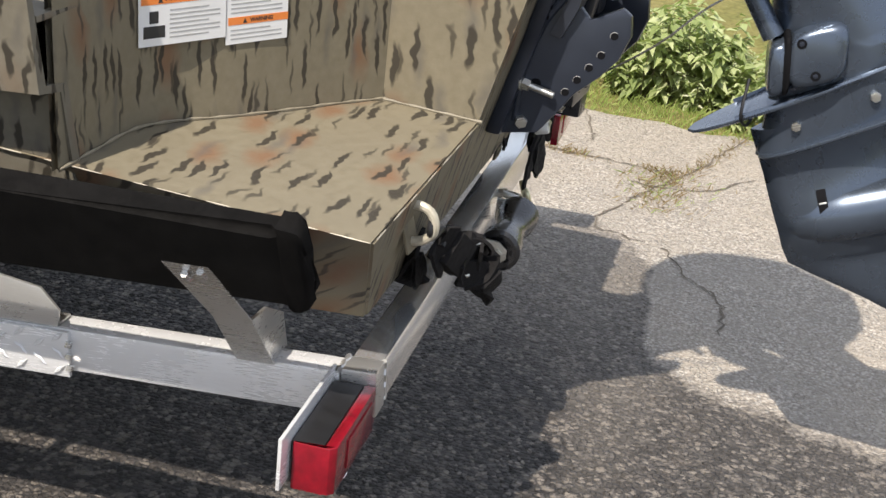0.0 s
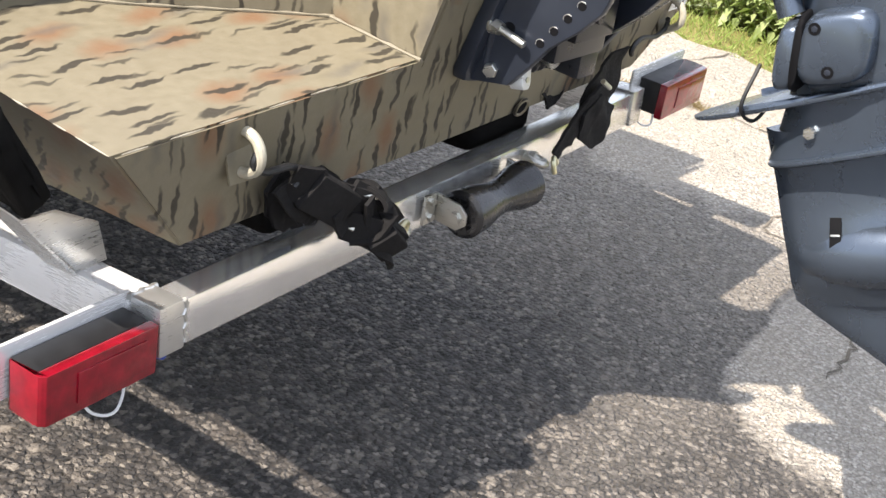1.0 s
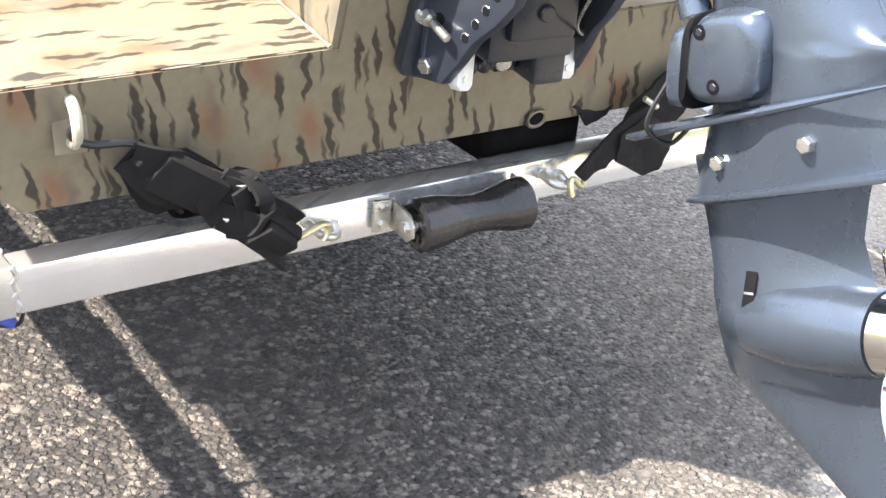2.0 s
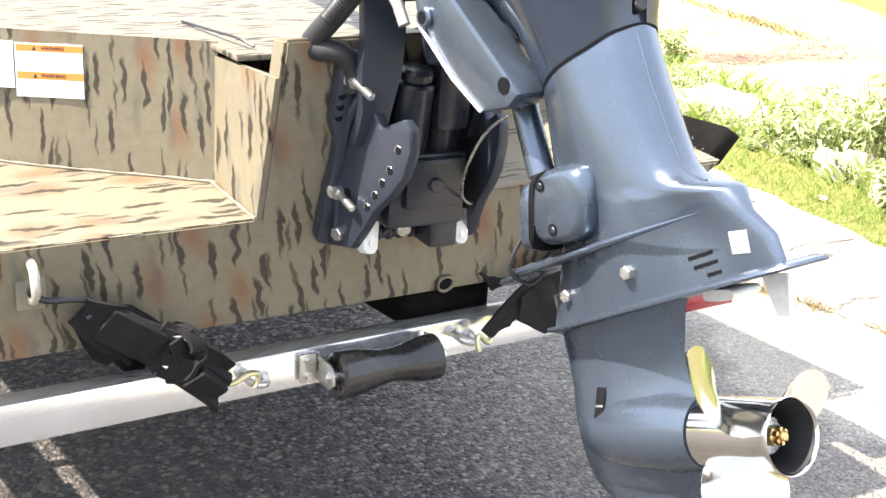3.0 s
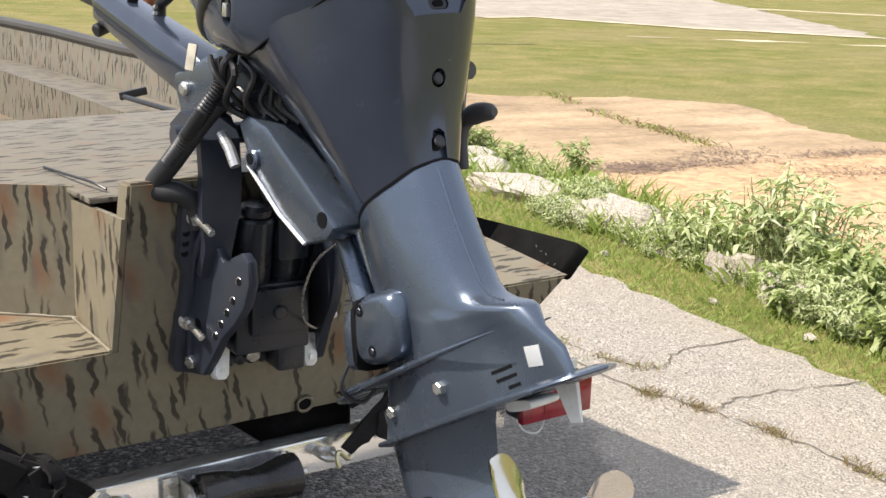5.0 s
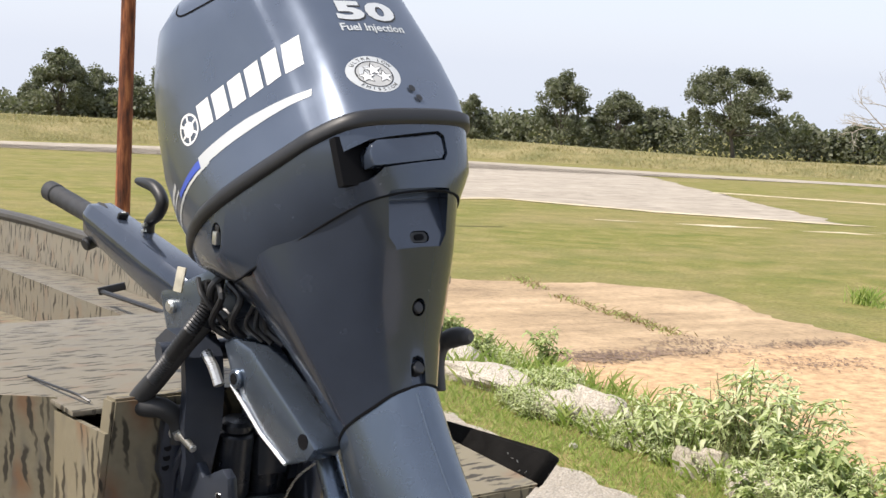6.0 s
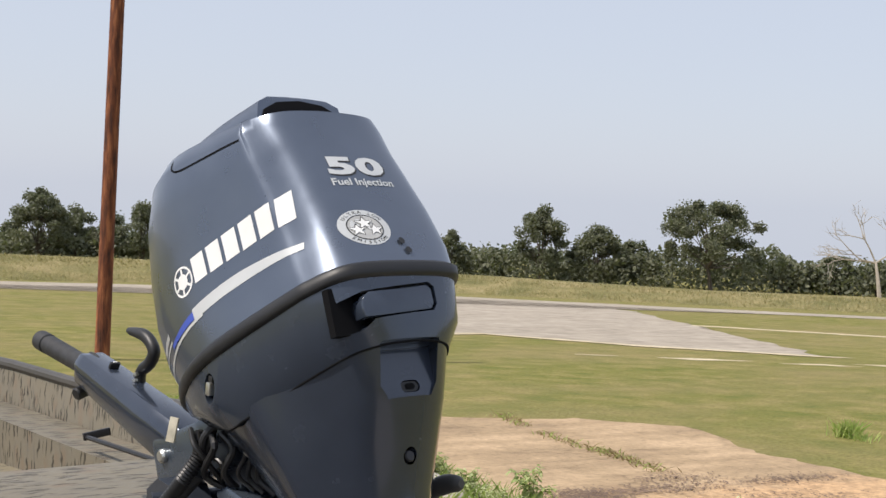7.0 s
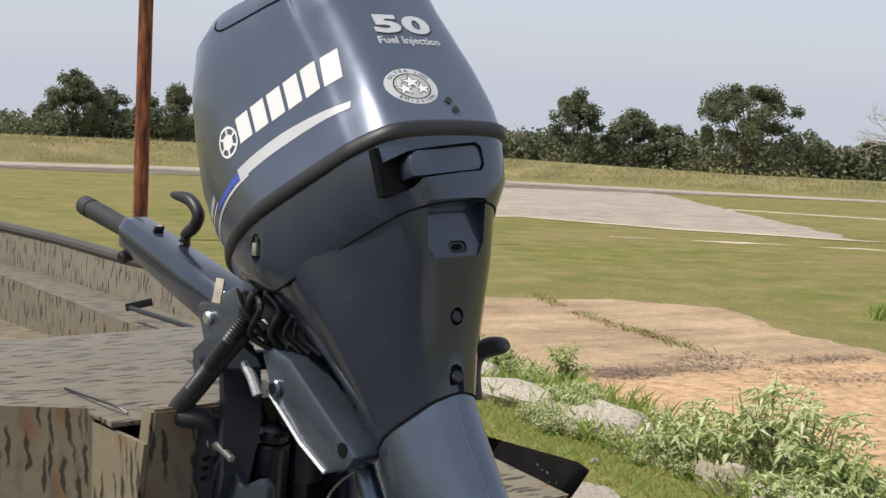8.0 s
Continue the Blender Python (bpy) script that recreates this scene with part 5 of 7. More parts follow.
part("trim_tab", loft([[L(0.575, -0.004, -0.326), L(0.575, 0.004, -0.326), L(0.615, 0.003, -0.326), L(0.615, -0.003, -0.326)], [L(0.590, -0.003, -0.378), L(0.590, 0.003, -0.378), L(0.608, 0.002, -0.378), L(0.608, -0.002, -0.378)]]), ZINC, motor, "pale grey trim tab")
part("plate_anode", puff(0.50, 0.55, -0.352, -0.338, -0.03, 0.03), ZINC, motor)

# propeller
SCREW = SHAFT @ Matrix.Translation((0, -0.024, 0))
prop = part("propeller", revolve([(-0.424, 0.040), (-0.426, 0.0475), (-0.46, 0.0475), (-0.52, 0.0465), (-0.548, 0.0475), (-0.556, 0.0495), (-0.5585, 0.0485), (-0.556, 0.0455), (-0.52, 0.041), (-0.47, 0.040)], 40, None, SCREW, (False, False)), CHROME, motor, "polished stainless steel propeller", 50)
part("hub_bore", revolve([(-0.5550, 0.0448), (-0.52, 0.0402), (-0.472, 0.0392)], 40, None, SCREW, (False, False)), RUBBER, prop, "dark exhaust bore", 50)
part("hub_inner", revolve([(-0.470, 0.0405), (-0.472, 0.020), (-0.50, 0.020), (-0.512, 0.026), (-0.515, 0.026), (-0.516, 0.018)], 28, None, SCREW), MOTOR_DARK, prop)
part("thrust_washer", revolve([(-0.516, 0.024), (-0.521, 0.0235), (-0.5215, 0.012)], 28, None, SCREW), STEEL, prop)
part("shaft_nut", revolve([(-0.521, 0.013), (-0.533, 0.013), (-0.535, 0.010)], 6, None, SCREW), BRASS, prop)
for k in range(6):
    a = k * math.pi / 3
    part("castle", box(-0.003, 0.003, -0.542, -0.534, 0.006, 0.0115, 0.001, None, SCREW @ Matrix.Rotation(a, 4, "Y")), BRASS, prop)
part("shaft_end", cyl((0, -0.554, AX), (0, -0.571, AX), 0.0065, 14, None, None, 0.002), BRASS, prop)


def blade(angle):
    """One blade: pitched, cupped and thin, standing out from the hub at that angle from starboard."""
    rings = []
    for i in range(13):
        t = i / 12
        r = 0.042 + (0.153 - 0.042) * t
        chord = 0.050 + 0.062 * math.sin(math.pi * min(1, t * 0.80 + 0.18)) ** 0.8
        if t > 0.72:
            chord *= math.sqrt(max(0.0, 1 - ((t - 0.72) / 0.285) ** 2))
        pitch = math.atan(0.33 / (2 * math.pi * r))
        row = []
        for j in range(9):
            c = (j / 8 - 0.5)
            th = 0.0028 * (1 - (2 * c) ** 2) * (1 - 0.5 * t) + 0.0004
            ax = c * chord * math.sin(pitch) + 0.006 * (2 * c) ** 2 * (1 if c > 0 else 0.2) + 0.014 * t
            tan = c * chord * math.cos(pitch) - 0.012 * t * t
            al = tan / r
            row.append((r, al, ax, th))
        up = [(r * math.cos(al), -0.480 - ax - th, r * math.sin(al)) for r, al, ax, th in row]
        dn = [(r * math.cos(al), -0.480 - ax + th, r * math.sin(al)) for r, al, ax, th in row[::-1]]
        rings.append(up + dn)
    return loft(rings, (True, True), None, SCREW @ Matrix.Rotation(-radians(angle), 4, "Y"))


for a in (12, 132, 252):
    part("blade", blade(a), CHROME, prop, "", 50)

# steering pod and arm beside the swivel
pod = part("steering_bracket", prism([(-0.118, 0.143), (-0.150, 0.146), (-0.192, 0.118), (-0.30, -0.035), (-0.309, -0.056), (-0.285, -0.069), (-0.223, -0.068), (-0.172, -0.017), (-0.124, 0.070)], -0.112, -0.055, "x", 0.008), MOTOR_LOW, motor)
part("bracket_edge", tube([L(0.128, -0.113, 0.066), L(0.180, -0.113, -0.016), L(0.230, -0.113, -0.066)], 0.003, 8), ALU, motor, "bare bright edge")
part("bracket_boss", cyl(L(0.145, -0.10, 0.072), L(0.145, -0.118, 0.072), 0.016, 18, None, None, 0.003), MOTOR_LOW, pod)
part("boss_hole", cyl(L(0.145, -0.117, 0.072), L(0.145, -0.1188, 0.072), 0.009, 14), SEAM_SHADE, pod)
part("pod_recess", cyl(L(0.285, -0.108, -0.042), L(0.285, -0.1128, -0.042), 0.012, 16), SEAM_SHADE, pod)
part("shift_link", tube([L(0.085, -0.118, 0.125), L(0.10, -0.12, 0.10), L(0.105, -0.12, 0.07)], 0.009, 10), ALU_DULL, motor)
part("swivel_neck", box(-0.05, 0.05, -0.255, -0.03, 0.02, 0.21, 0.02), BRACKET, motor)
part("engine_underside", loft([ring(0.24, -0.1, 0.09, 0.30, 0.125, 0.10), ring(0.20, -0.1, 0.12, 0.28, 0.11, 0.09), ring(0.16, 0, 0.15, 0.26, 0.08, 0.06)]), BLACK, motor)
rnd = random.Random(4)
for k in range(7):
    a = L(0.12 + 0.02 * k, -0.125 + 0.004 * k, 0.235 - 0.008 * k)
    part("engine_cable", tube(spline([a, a + Vector((rnd.uniform(-0.02, 0.01), rnd.uniform(-0.03, 0.03), -0.03)), a + Vector((rnd.uniform(-0.01, 0.02), rnd.uniform(-0.04, 0.04), -0.06)), a + Vector((0.03, rnd.uniform(-0.02, 0.04), -0.09))], 5), rnd.uniform(0.003, 0.0065), 8), BLACK, motor)
part("fuel_label", box(-0.004, 0.0, -0.008, 0.008, -0.020, 0.020, 0.001, None, Matrix.Translation(L(0.112, -0.150, 0.238)) @ pose(0, 0, 0, 25, 0, 25)), EYE, motor, "pale paper label")

# tiller with its grip and the shift lever
t0, t1, t2 = R(-0.052, -0.05, 0.252), R(-0.346, -0.045, 0.466), R(-0.548, -0.03, 0.576)
ax = (t1 - t0).normalized()
bm = bmesh.new()
rows = []
for f, w, h in ((-0.10, 0.030, 0.034), (0.0, 0.040, 0.046), (0.3, 0.041, 0.043), (0.7, 0.037, 0.038), (0.93, 0.035, 0.035), (0.975, 0.034, 0.034), (1.0, 0.030, 0.029)):
    c = t0.lerp(t1, f)
    s = Vector((1, 0, 0))
    n = s.cross(ax).normalized()
    rows.append([c + s * w * x + n * h * y for x, y in ((-0.80, -0.72), (-0.55, -0.94), (0.55, -0.94), (0.80, -0.72), (0.98, 0.30), (0.94, 0.46), (0.70, 0.90), (0.62, 0.94), (-0.62, 0.94), (-0.70, 0.90), (-0.94, 0.46), (-0.98, 0.30))])
tiller = part("tiller_arm", loft(rows), MOTOR_DARK, motor, "blue-grey tiller arm", 40)
n = Vector((1, 0, 0)).cross(ax).normalized()
up_n = n if n.z > 0 else -n
part("switch_panel", tube([t0.lerp(t1, f) + up_n * 0.028 for f in (0.90, 0.945, 0.99)], [0.006, 0.007, 0.005], 8), BLACK, tiller, "black switch panel")
part("tiller_button", box(-0.010, 0.010, -0.014, 0.014, -0.003, 0.003, 0.001, None, Matrix.Translation(t0.lerp(t1, 0.74) + up_n * 0.0335) @ pose(0, 0, 0, -36, 0, 0)), BLACK, tiller)
part("button_mark", box(-0.004, 0.004, -0.012, 0.012, -0.001, 0.001, 0, None, Matrix.Translation(t0.lerp(t1, 0.74) + up_n * 0.0372) @ pose(0, 0, 0, -36, 0, 0)), WHITE, tiller, "white mark")
part("grip", tube([t1.lerp(t2, f) for f in (0.0, 0.06, 0.08, 0.5, 0.78, 0.79, 0.81, 0.82, 0.92, 0.97, 1.0)], [0.020, 0.020, 0.0185, 0.0195, 0.0195, 0.0175, 0.0175, 0.0205, 0.0205, 0.0205, 0.016], 24), RUBBER, tiller, "black ribbed rubber throttle grip")
part("grip_collar", tube([t1.lerp(t2, f) for f in (-0.02, 0.02)], 0.0225, 20), STEEL, tiller)
part("stop_button", cyl(t1 + Vector((0, 0.01, -0.040)), t1 + Vector((-0.028, 0.01, -0.050)), 0.013, 12, None, None, 0.003), BLACK, tiller)
lev = spline([R(-0.196, -0.03, 0.380), R(-0.182, -0.03, 0.412), R(-0.146, -0.03, 0.420), R(-0.126, -0.03, 0.438), R(-0.146, -0.03, 0.470), R(-0.200, -0.03, 0.496)], 6)
part("shift_lever", tube(lev, [0.0105] * 8 + [0.0115] * 12 + [0.0115] * 6 + [0.011, 0.010, 0.009, 0.008, 0.006], 14), BLACK, motor, "black curved shift lever")
for k in range(3):
    c = R(-0.192 + 0.006 * k, -0.043, 0.388 + 0.010 * k)
    part("lever_rib", box(-0.003, 0.003, -0.006, 0.006, -0.003, 0.003, 0.001, None, Matrix.Translation(c)), STEEL, motor)
part("tiller_pivot", cyl(R(-0.05, -0.10, 0.235), R(-0.05, 0.02, 0.235), 0.012, 18, None, None, 0.004), STEEL, motor)
part("pivot_bracket", box(-0.09, -0.02, -0.15, 0.09, 0.18, 0.27, 0.012), MOTOR_LOW, motor)

# far-side tilt support lever
lev = spline([R(0.33, 0.130, 0.00), R(0.332, 0.138, 0.045), R(0.345, 0.147, 0.072), R(0.370, 0.152, 0.076), R(0.398, 0.155, 0.070)], 5)
part("tilt_lever", tube(lev, [0.009] * 8 + [0.010, 0.012, 0.014, 0.0155, 0.016, 0.016, 0.016] + [0.0155, 0.015, 0.0145, 0.0135, 0.012, 0.007][:len(lev) - 15], 14), LEVER, motor, "grey worn tilt lever")

# ---------------- clamp brackets on the transom (parts of the motor, standing in the world's axes) ----------------
MI = pose(0, -0.12, 1.0, -21.4, 0, 10.0).inverted()


def fixed(name, bm, mat, label="", smooth=35, parent=None):
    bmesh.ops.transform(bm, matrix=MI, verts=bm.verts[:])
    return part(name, bm, mat, parent or motor, label, smooth)


def transom_y(x, z):
    """The aft face of the motor board at (x, z)."""
    p = BOATM @ Vector((x + 0.065, raked(z - 0.581), z - 0.581))
    return p.y - 0.026


for s in (-1, 1):
    sx = lambda x: x * -s
    # flange against the board
    fl = [(-0.138, 0.712), (-0.095, 0.700), (-0.080, 0.715), (-0.080, 1.03), (-0.095, 1.045), (-0.132, 1.045), (-0.150, 1.02), (-0.150, 0.93), (-0.136, 0.90), (-0.136, 0.86), (-0.142, 0.80), (-0.146, 0.73)]
    bm = prism([(sx(x), z) for x, z in fl], -0.028, 0.0, "y", 0.006)
    for v in bm.verts:
        v.co.y += transom_y(v.co.x, v.co.z) - 0.001
    clamp = fixed("clamp_bracket", bm, BRACKET, "dark blue-grey cast clamp bracket")
    # web standing aft, with its row of trim holes
    web = [(0.0, 0.712), (-0.060, 0.722), (-0.088, 0.762), (-0.112, 0.800), (-0.150, 0.838), (-0.176, 0.872), (-0.190, 0.915), (-0.186, 0.950), (-0.170, 0.962), (-0.120, 0.935), (-0.100, 0.960), (-0.095, 1.03), (-0.06, 1.05), (-0.02, 1.03), (0.0, 0.90)]
    def swung(bm):
        """Swings the web inward as it stands aft."""
        for v in bm.verts:
            v.co.x += -s * (-0.008 - 0.22 * v.co.y) if v.co.y < 0 else s * 0.008
            v.co.y *= 1.04
        return bm

    wb = fixed("bracket_web", swung(prism(web, sx(-0.118), sx(-0.100), "x", 0.004)), BRACKET, "", 35, clamp)
    for k in range(5):
        y, z = -0.098 - 0.0165 * k, 0.803 + 0.0245 * k + (0.012 if k > 3 else 0)
        fixed("trim_hole", swung(cyl((sx(-0.1172), y, z), (sx(-0.1188), y, z), 0.0065, 14)), SEAM_SHADE, "", 35, clamp)
        fixed("hole_rim", swung(tube([(sx(-0.1180), y + 0.0068 * math.cos(a), z + 0.0068 * math.sin(a)) for a in (-0.5 + j * math.pi / 8 for j in range(8))], 0.0009, 6)), ALU_DULL, "", 35, clamp)
    fixed("web_hole", swung(cyl((sx(-0.1172), -0.048, 0.812), (sx(-0.1188), -0.048, 0.812), 0.009, 16)), SEAM_SHADE, "", 35, clamp)
    fixed("web_rib", tube([(sx(-0.118), -0.02, 0.74), (sx(-0.119), -0.025, 0.85), (sx(-0.119), -0.05, 0.93), (sx(-0.115), -0.09, 0.985)], [0.006, 0.008, 0.012, 0.006], 10), BRACKET, "", 35, clamp)
    # arm that hooks over the board
    rows = []
    for i, p in enumerate([Vector((a[0], a[1])) for a in [(-0.085, 0.90), (-0.108, 0.955), (-0.122, 1.02), (-0.128, 1.08), (-0.118, 1.135), (-0.085, 1.165), (-0.03, 1.168), (0.02, 1.14)]]):
        nx = Vector(((1, 0.2), (1, 0.4), (1, 0.2), (1, 0.0), (0.8, -0.6), (0.3, -1), (0.0, -1), (-0.3, -1))[i]).normalized() * 0.022
        w0, w1 = (-0.132, -0.066) if i > 1 else (-0.122, -0.074)
        rows.append([(sx(w0), p.x, p.y), (sx(w1), p.x, p.y), (sx(w1), p.x + nx.x, p.y + nx.y), (sx(w0), p.x + nx.x, p.y + nx.y)])
    bm = loft(rows)
    bmesh.ops.bevel(bm, geom=[e for e in bm.edges if e.calc_face_angle(0) > 0.8], offset=0.005, segments=2, affect="EDGES")
    fixed("bracket_arm", bm, BRACKET, "", 35, clamp)
    # through bolts
    for x, z, ln in ((-0.126, 0.812, 0.050), (-0.127, 1.003, 0.055)):
        y = transom_y(sx(x), z) - 0.028
        fixed("flat_washer", cyl((sx(x), y + 0.001, z), (sx(x), y - 0.003, z), 0.015, 20), STEEL, "", 35, clamp)
        fixed("nut", cyl((sx(x), y - 0.003, z - 0.001), (sx(x), y - 0.016, z - 0.004), 0.011, 6), STEEL, "", 35, clamp)
        fixed("bolt_end", cyl((sx(x), y - 0.01, z - 0.002), (sx(x) + 0.004, y - 0.01 - ln, z - 0.014), 0.0065, 12, None, None, 0.0015), STEEL, "", 35, clamp)
    for k in range(3):
        fixed("adjust_hole", cyl((sx(-0.140), transom_y(sx(-0.140), 0.975 - 0.018 * k) - 0.0270, 0.975 - 0.018 * k), (sx(-0.140), transom_y(sx(-0.140), 0.975 - 0.018 * k) - 0.0295, 0.975 - 0.018 * k), 0.0065, 12), SEAM_SHADE, "", 35, clamp)
    AM = pose(sx(-0.082), -0.060, 0.742, -14, 8, 4)
    fixed("anode", prism([(-0.007, -0.030), (0.007, -0.030), (0.013, -0.022), (0.014, 0.020), (0.008, 0.029), (-0.007, 0.029), (-0.013, 0.020), (-0.013, -0.022)], -0.013, 0.012, "y", 0.003, None, AM), ZINC, "pale zinc anode", 35, clamp)
    for dz in (-0.014, 0.014):
        fixed("anode_bolt", cyl(AM @ Vector((0, -0.010, dz)), AM @ Vector((0, -0.0155, dz)), 0.005, 6), STEEL, "", 35, clamp)
    fixed("pivot_bolt", cyl((sx(-0.112), -0.030, 0.740), (sx(-0.128), -0.036, 0.739), 0.012, 6, None, None, 0.002), STEEL, "", 35, clamp)
# trim unit and swivel between them
fixed("trim_cylinder", cyl((-0.030, -0.075, 0.865), (-0.030, -0.098, 1.00), 0.031, 24, None, None, 0.004), TRIM_BLACK)
fixed("cylinder_cap", cyl((-0.030, -0.098, 1.00), (-0.030, -0.102, 1.022), 0.027, 24, None, None, 0.006), TRIM_BLACK)
fixed("trim_motor", cyl((0.030, -0.070, 0.86), (0.030, -0.090, 1.00), 0.027, 24, None, None, 0.004), TRIM_BLACK)
fixed("trim_body", box(-0.072, 0.062, -0.112, -0.02, 0.765, 0.885, 0.008, None, None), TRIM_BLACK)
fixed("trim_body_rib", box(-0.050, 0.052, -0.128, -0.10, 0.80, 0.88, 0.006), TRIM_BLACK)
fixed("trim_foot", box(0.005, 0.055, -0.110, -0.04, 0.725, 0.775, 0.008), TRIM_BLACK)
fixed("swivel_bracket", box(0.0, 0.060, -0.12, -0.04, 0.92, 1.17, 0.015, None, None), TRIM_BLACK)
fixed("tilt_tube", cyl((-0.15, -0.045, 1.13), (0.15, -0.045, 1.13), 0.018, 18), BRACKET)
fixed("lower_rod", tube([(-0.074 + 0.005 * k, -0.050, 0.742) for k in range(21)], [0.015 if (k // 2) % 2 else 0.011 for k in range(21)], 14), TRIM_BLACK)
fixed("trim_plug", cyl((-0.028, -0.062, 0.760), (-0.030, -0.088, 0.752), 0.012, 16, None, None, 0.002), STEEL)
fixed("trim_boss", cyl((0.0, -0.10, 0.842), (0.0, -0.135, 0.838), 0.012, 14, None, None, 0.002), TRIM_BLACK)

# conduit, rubber hose and ground cable
cond = spline([(-0.11, -0.146, 1.258), (-0.12, -0.182, 1.238), (-0.140, -0.166, 1.195), (-0.160, -0.118, 1.135), (-0.174, -0.088, 1.098)], 20)
fixed("conduit", tube(cond, [0.0135 if i % 2 else 0.0112 for i in range(len(cond))], 12), BLACK, "black corrugated conduit", 60)
hose = spline([(-0.118, -0.165, 1.205), (-0.140, -0.137, 1.165), (-0.165, -0.085, 1.100), (-0.184, -0.050, 1.056), (-0.178, -0.058, 1.046), (-0.152, -0.075, 1.044), (-0.128, -0.076, 1.022), (-0.120, -0.072, 0.985)], 6)
fixed("rubber_hose", tube(hose, 0.0175, 16), RUBBER)
for k in (0, 1):
    fixed("engine_hose", tube(spline([(-0.118, -0.19, 1.235), (-0.11 - 0.012 * k, -0.20, 1.265), (-0.10, -0.185 - 0.02 * k, 1.290), (-0.085, -0.16, 1.285)], 5), 0.007, 10), BLACK)
fixed("ground_cable", tube(spline([(-0.010, -0.385, 1.030), (-0.02, -0.31, 0.975), (-0.01, -0.24, 0.90), (0.03, -0.16, 0.83), (0.075, -0.11, 0.795), (0.10, -0.07, 0.79)], 6), 0.0022, 6), STEEL, "thin bare ground cable")
fixed("hanging_cable", tube(spline([(0.005, -0.40, 0.86), (-0.02, -0.40, 0.80), (0.01, -0.41, 0.775), (0.03, -0.42, 0.80)], 6), 0.003, 6), BLACK)

# ---------------- decals ----------------
bpy.context.view_layer.update()


def text_mesh(body, size, bold=0.0, shear=0.0, spacing=1.0):
    """Letters of the built-in font as a flat bmesh, centred."""
    cu = bpy.data.curves.new("lettering", "FONT")
    cu.body, cu.size, cu.offset, cu.shear, cu.space_character = body, size, bold, shear, spacing
    cu.align_x, cu.align_y = "CENTER", "CENTER"
    cu.resolution_u = 3
    ob = new("lettering", cu)
    bpy.context.view_layer.update()
    me = bpy.data.meshes.new_from_object(ob.evaluated_get(bpy.context.evaluated_depsgraph_get()))
    bpy.data.objects.remove(ob)
    b = bmesh.new()
    b.from_mesh(me)
    bpy.data.meshes.remove(me)
    return b


def flat(pts, bm=None):
    b = bmesh.new() if bm is None else bm
    b.faces.new([b.verts.new((x, y, 0)) for x, y in pts])
    return b


def strip(line, width, bm=None):
    """A flat band along a line of (x, y)."""
    b = bmesh.new() if bm is None else bm
    pts = [Vector((x, y)) for x, y in line]
    prev = None
    for i, p in enumerate(pts):
        d = (pts[min(i + 1, len(pts) - 1)] - pts[max(i - 1, 0)]).normalized()
        w = width[i] if isinstance(width, list) else width
        n = Vector((-d.y, d.x)) * w / 2
        cur = (b.verts.new((*(p + n), 0)), b.verts.new((*(p - n), 0)))
        if prev:
            b.faces.new((prev[0], prev[1], cur[1], cur[0]))
        prev = cur
    return b


def disc(cx, cy, r0, r1, n=40, bm=None, sx=1.0):
    """A ring (or a disc, where r0 is 0)."""
    b = bmesh.new() if bm is None else bm
    out = [b.verts.new((cx + sx * r1 * math.cos(2 * math.pi * k / n), cy + r1 * math.sin(2 * math.pi * k / n), 0)) for k in range(n)]
    if r0 <= 0:
        b.faces.new(out)
        return b
    inn = [b.verts.new((cx + sx * r0 * math.cos(2 * math.pi * k / n), cy + r0 * math.sin(2 * math.pi * k / n), 0)) for k in range(n)]
    for k in range(n):
        j = (k + 1) % n
        b.faces.new((out[k], out[j], inn[j], inn[k]))
    return b


def stick(name, b, mat, place, targets, way, lift=0.0007, label="", cuts=0, parent=None):
    """Lays a flat mesh on a curved part: place turns its (x, y) into the motor's axes, then it is dropped along way."""
    if cuts:
        bmesh.ops.triangulate(b, faces=b.faces[:])
        for _ in range(cuts):
            bmesh.ops.subdivide_edges(b, edges=[e for e in b.edges if e.calc_length() > 0.008], cuts=1)
            bmesh.ops.triangulate(b, faces=b.faces[:])
    way = Vector(way).normalized()
    for v in b.verts:
        p = place(v.co.x, v.co.y)
        best = None
        for ob in targets:
            ok, q, n, _ = ob.ray_cast(p - way * 0.3, way)
            if ok and (best is None or (q - p).dot(way) < (best - p).dot(way)):
                best = q.copy()
        v.co = (best if best is not None else p) - way * lift
    return part(name, b, mat, parent or motor, label, 60)


port = (1, 0, 0)
aft = (0, 1, 0)
# side of the cowl: x of the drawing runs aft, y up
SIDEP = lambda x, y: Vector((-0.25, -x, y + rise(x, y)))
run = (Vector((0.464, 0.450)) - Vector((0.260, 0.4215))) / 6
for k in range(6):
    o = Vector((0.260, 0.4215)) + run * k
    h = 0.040 + 0.001 * k
    b = flat([(o.x, o.y), (o.x + 0.027, o.y + 0.005), (o.x + 0.027 - 0.004, o.y + 0.005 + h), (o.x - 0.004, o.y + h)])
    stick("brand_bar", b, WHITE, SIDEP, (cowl_ob, hood_ob), port, 0.0007, "plain white bar of the brand lettering", 3)
stick("brand_ring", disc(0.231, 0.434, 0.0205, 0.0240), WHITE, SIDEP, (cowl_ob,), port, 0.0007, "white ring of the brand badge")
stick("brand_disc", disc(0.231, 0.434, 0, 0.012), WHITE, SIDEP, (cowl_ob,), port, 0.0008, "", 2)
for k in range(3):
    a = k * math.pi / 3 + math.pi / 6
    stick("badge_spoke", strip([(0.231 - 0.020 * math.cos(a), 0.434 - 0.020 * math.sin(a)), (0.231, 0.434), (0.231 + 0.020 * math.cos(a), 0.434 + 0.020 * math.sin(a))], 0.004), WHITE, SIDEP, (cowl_ob,), port, 0.0007)
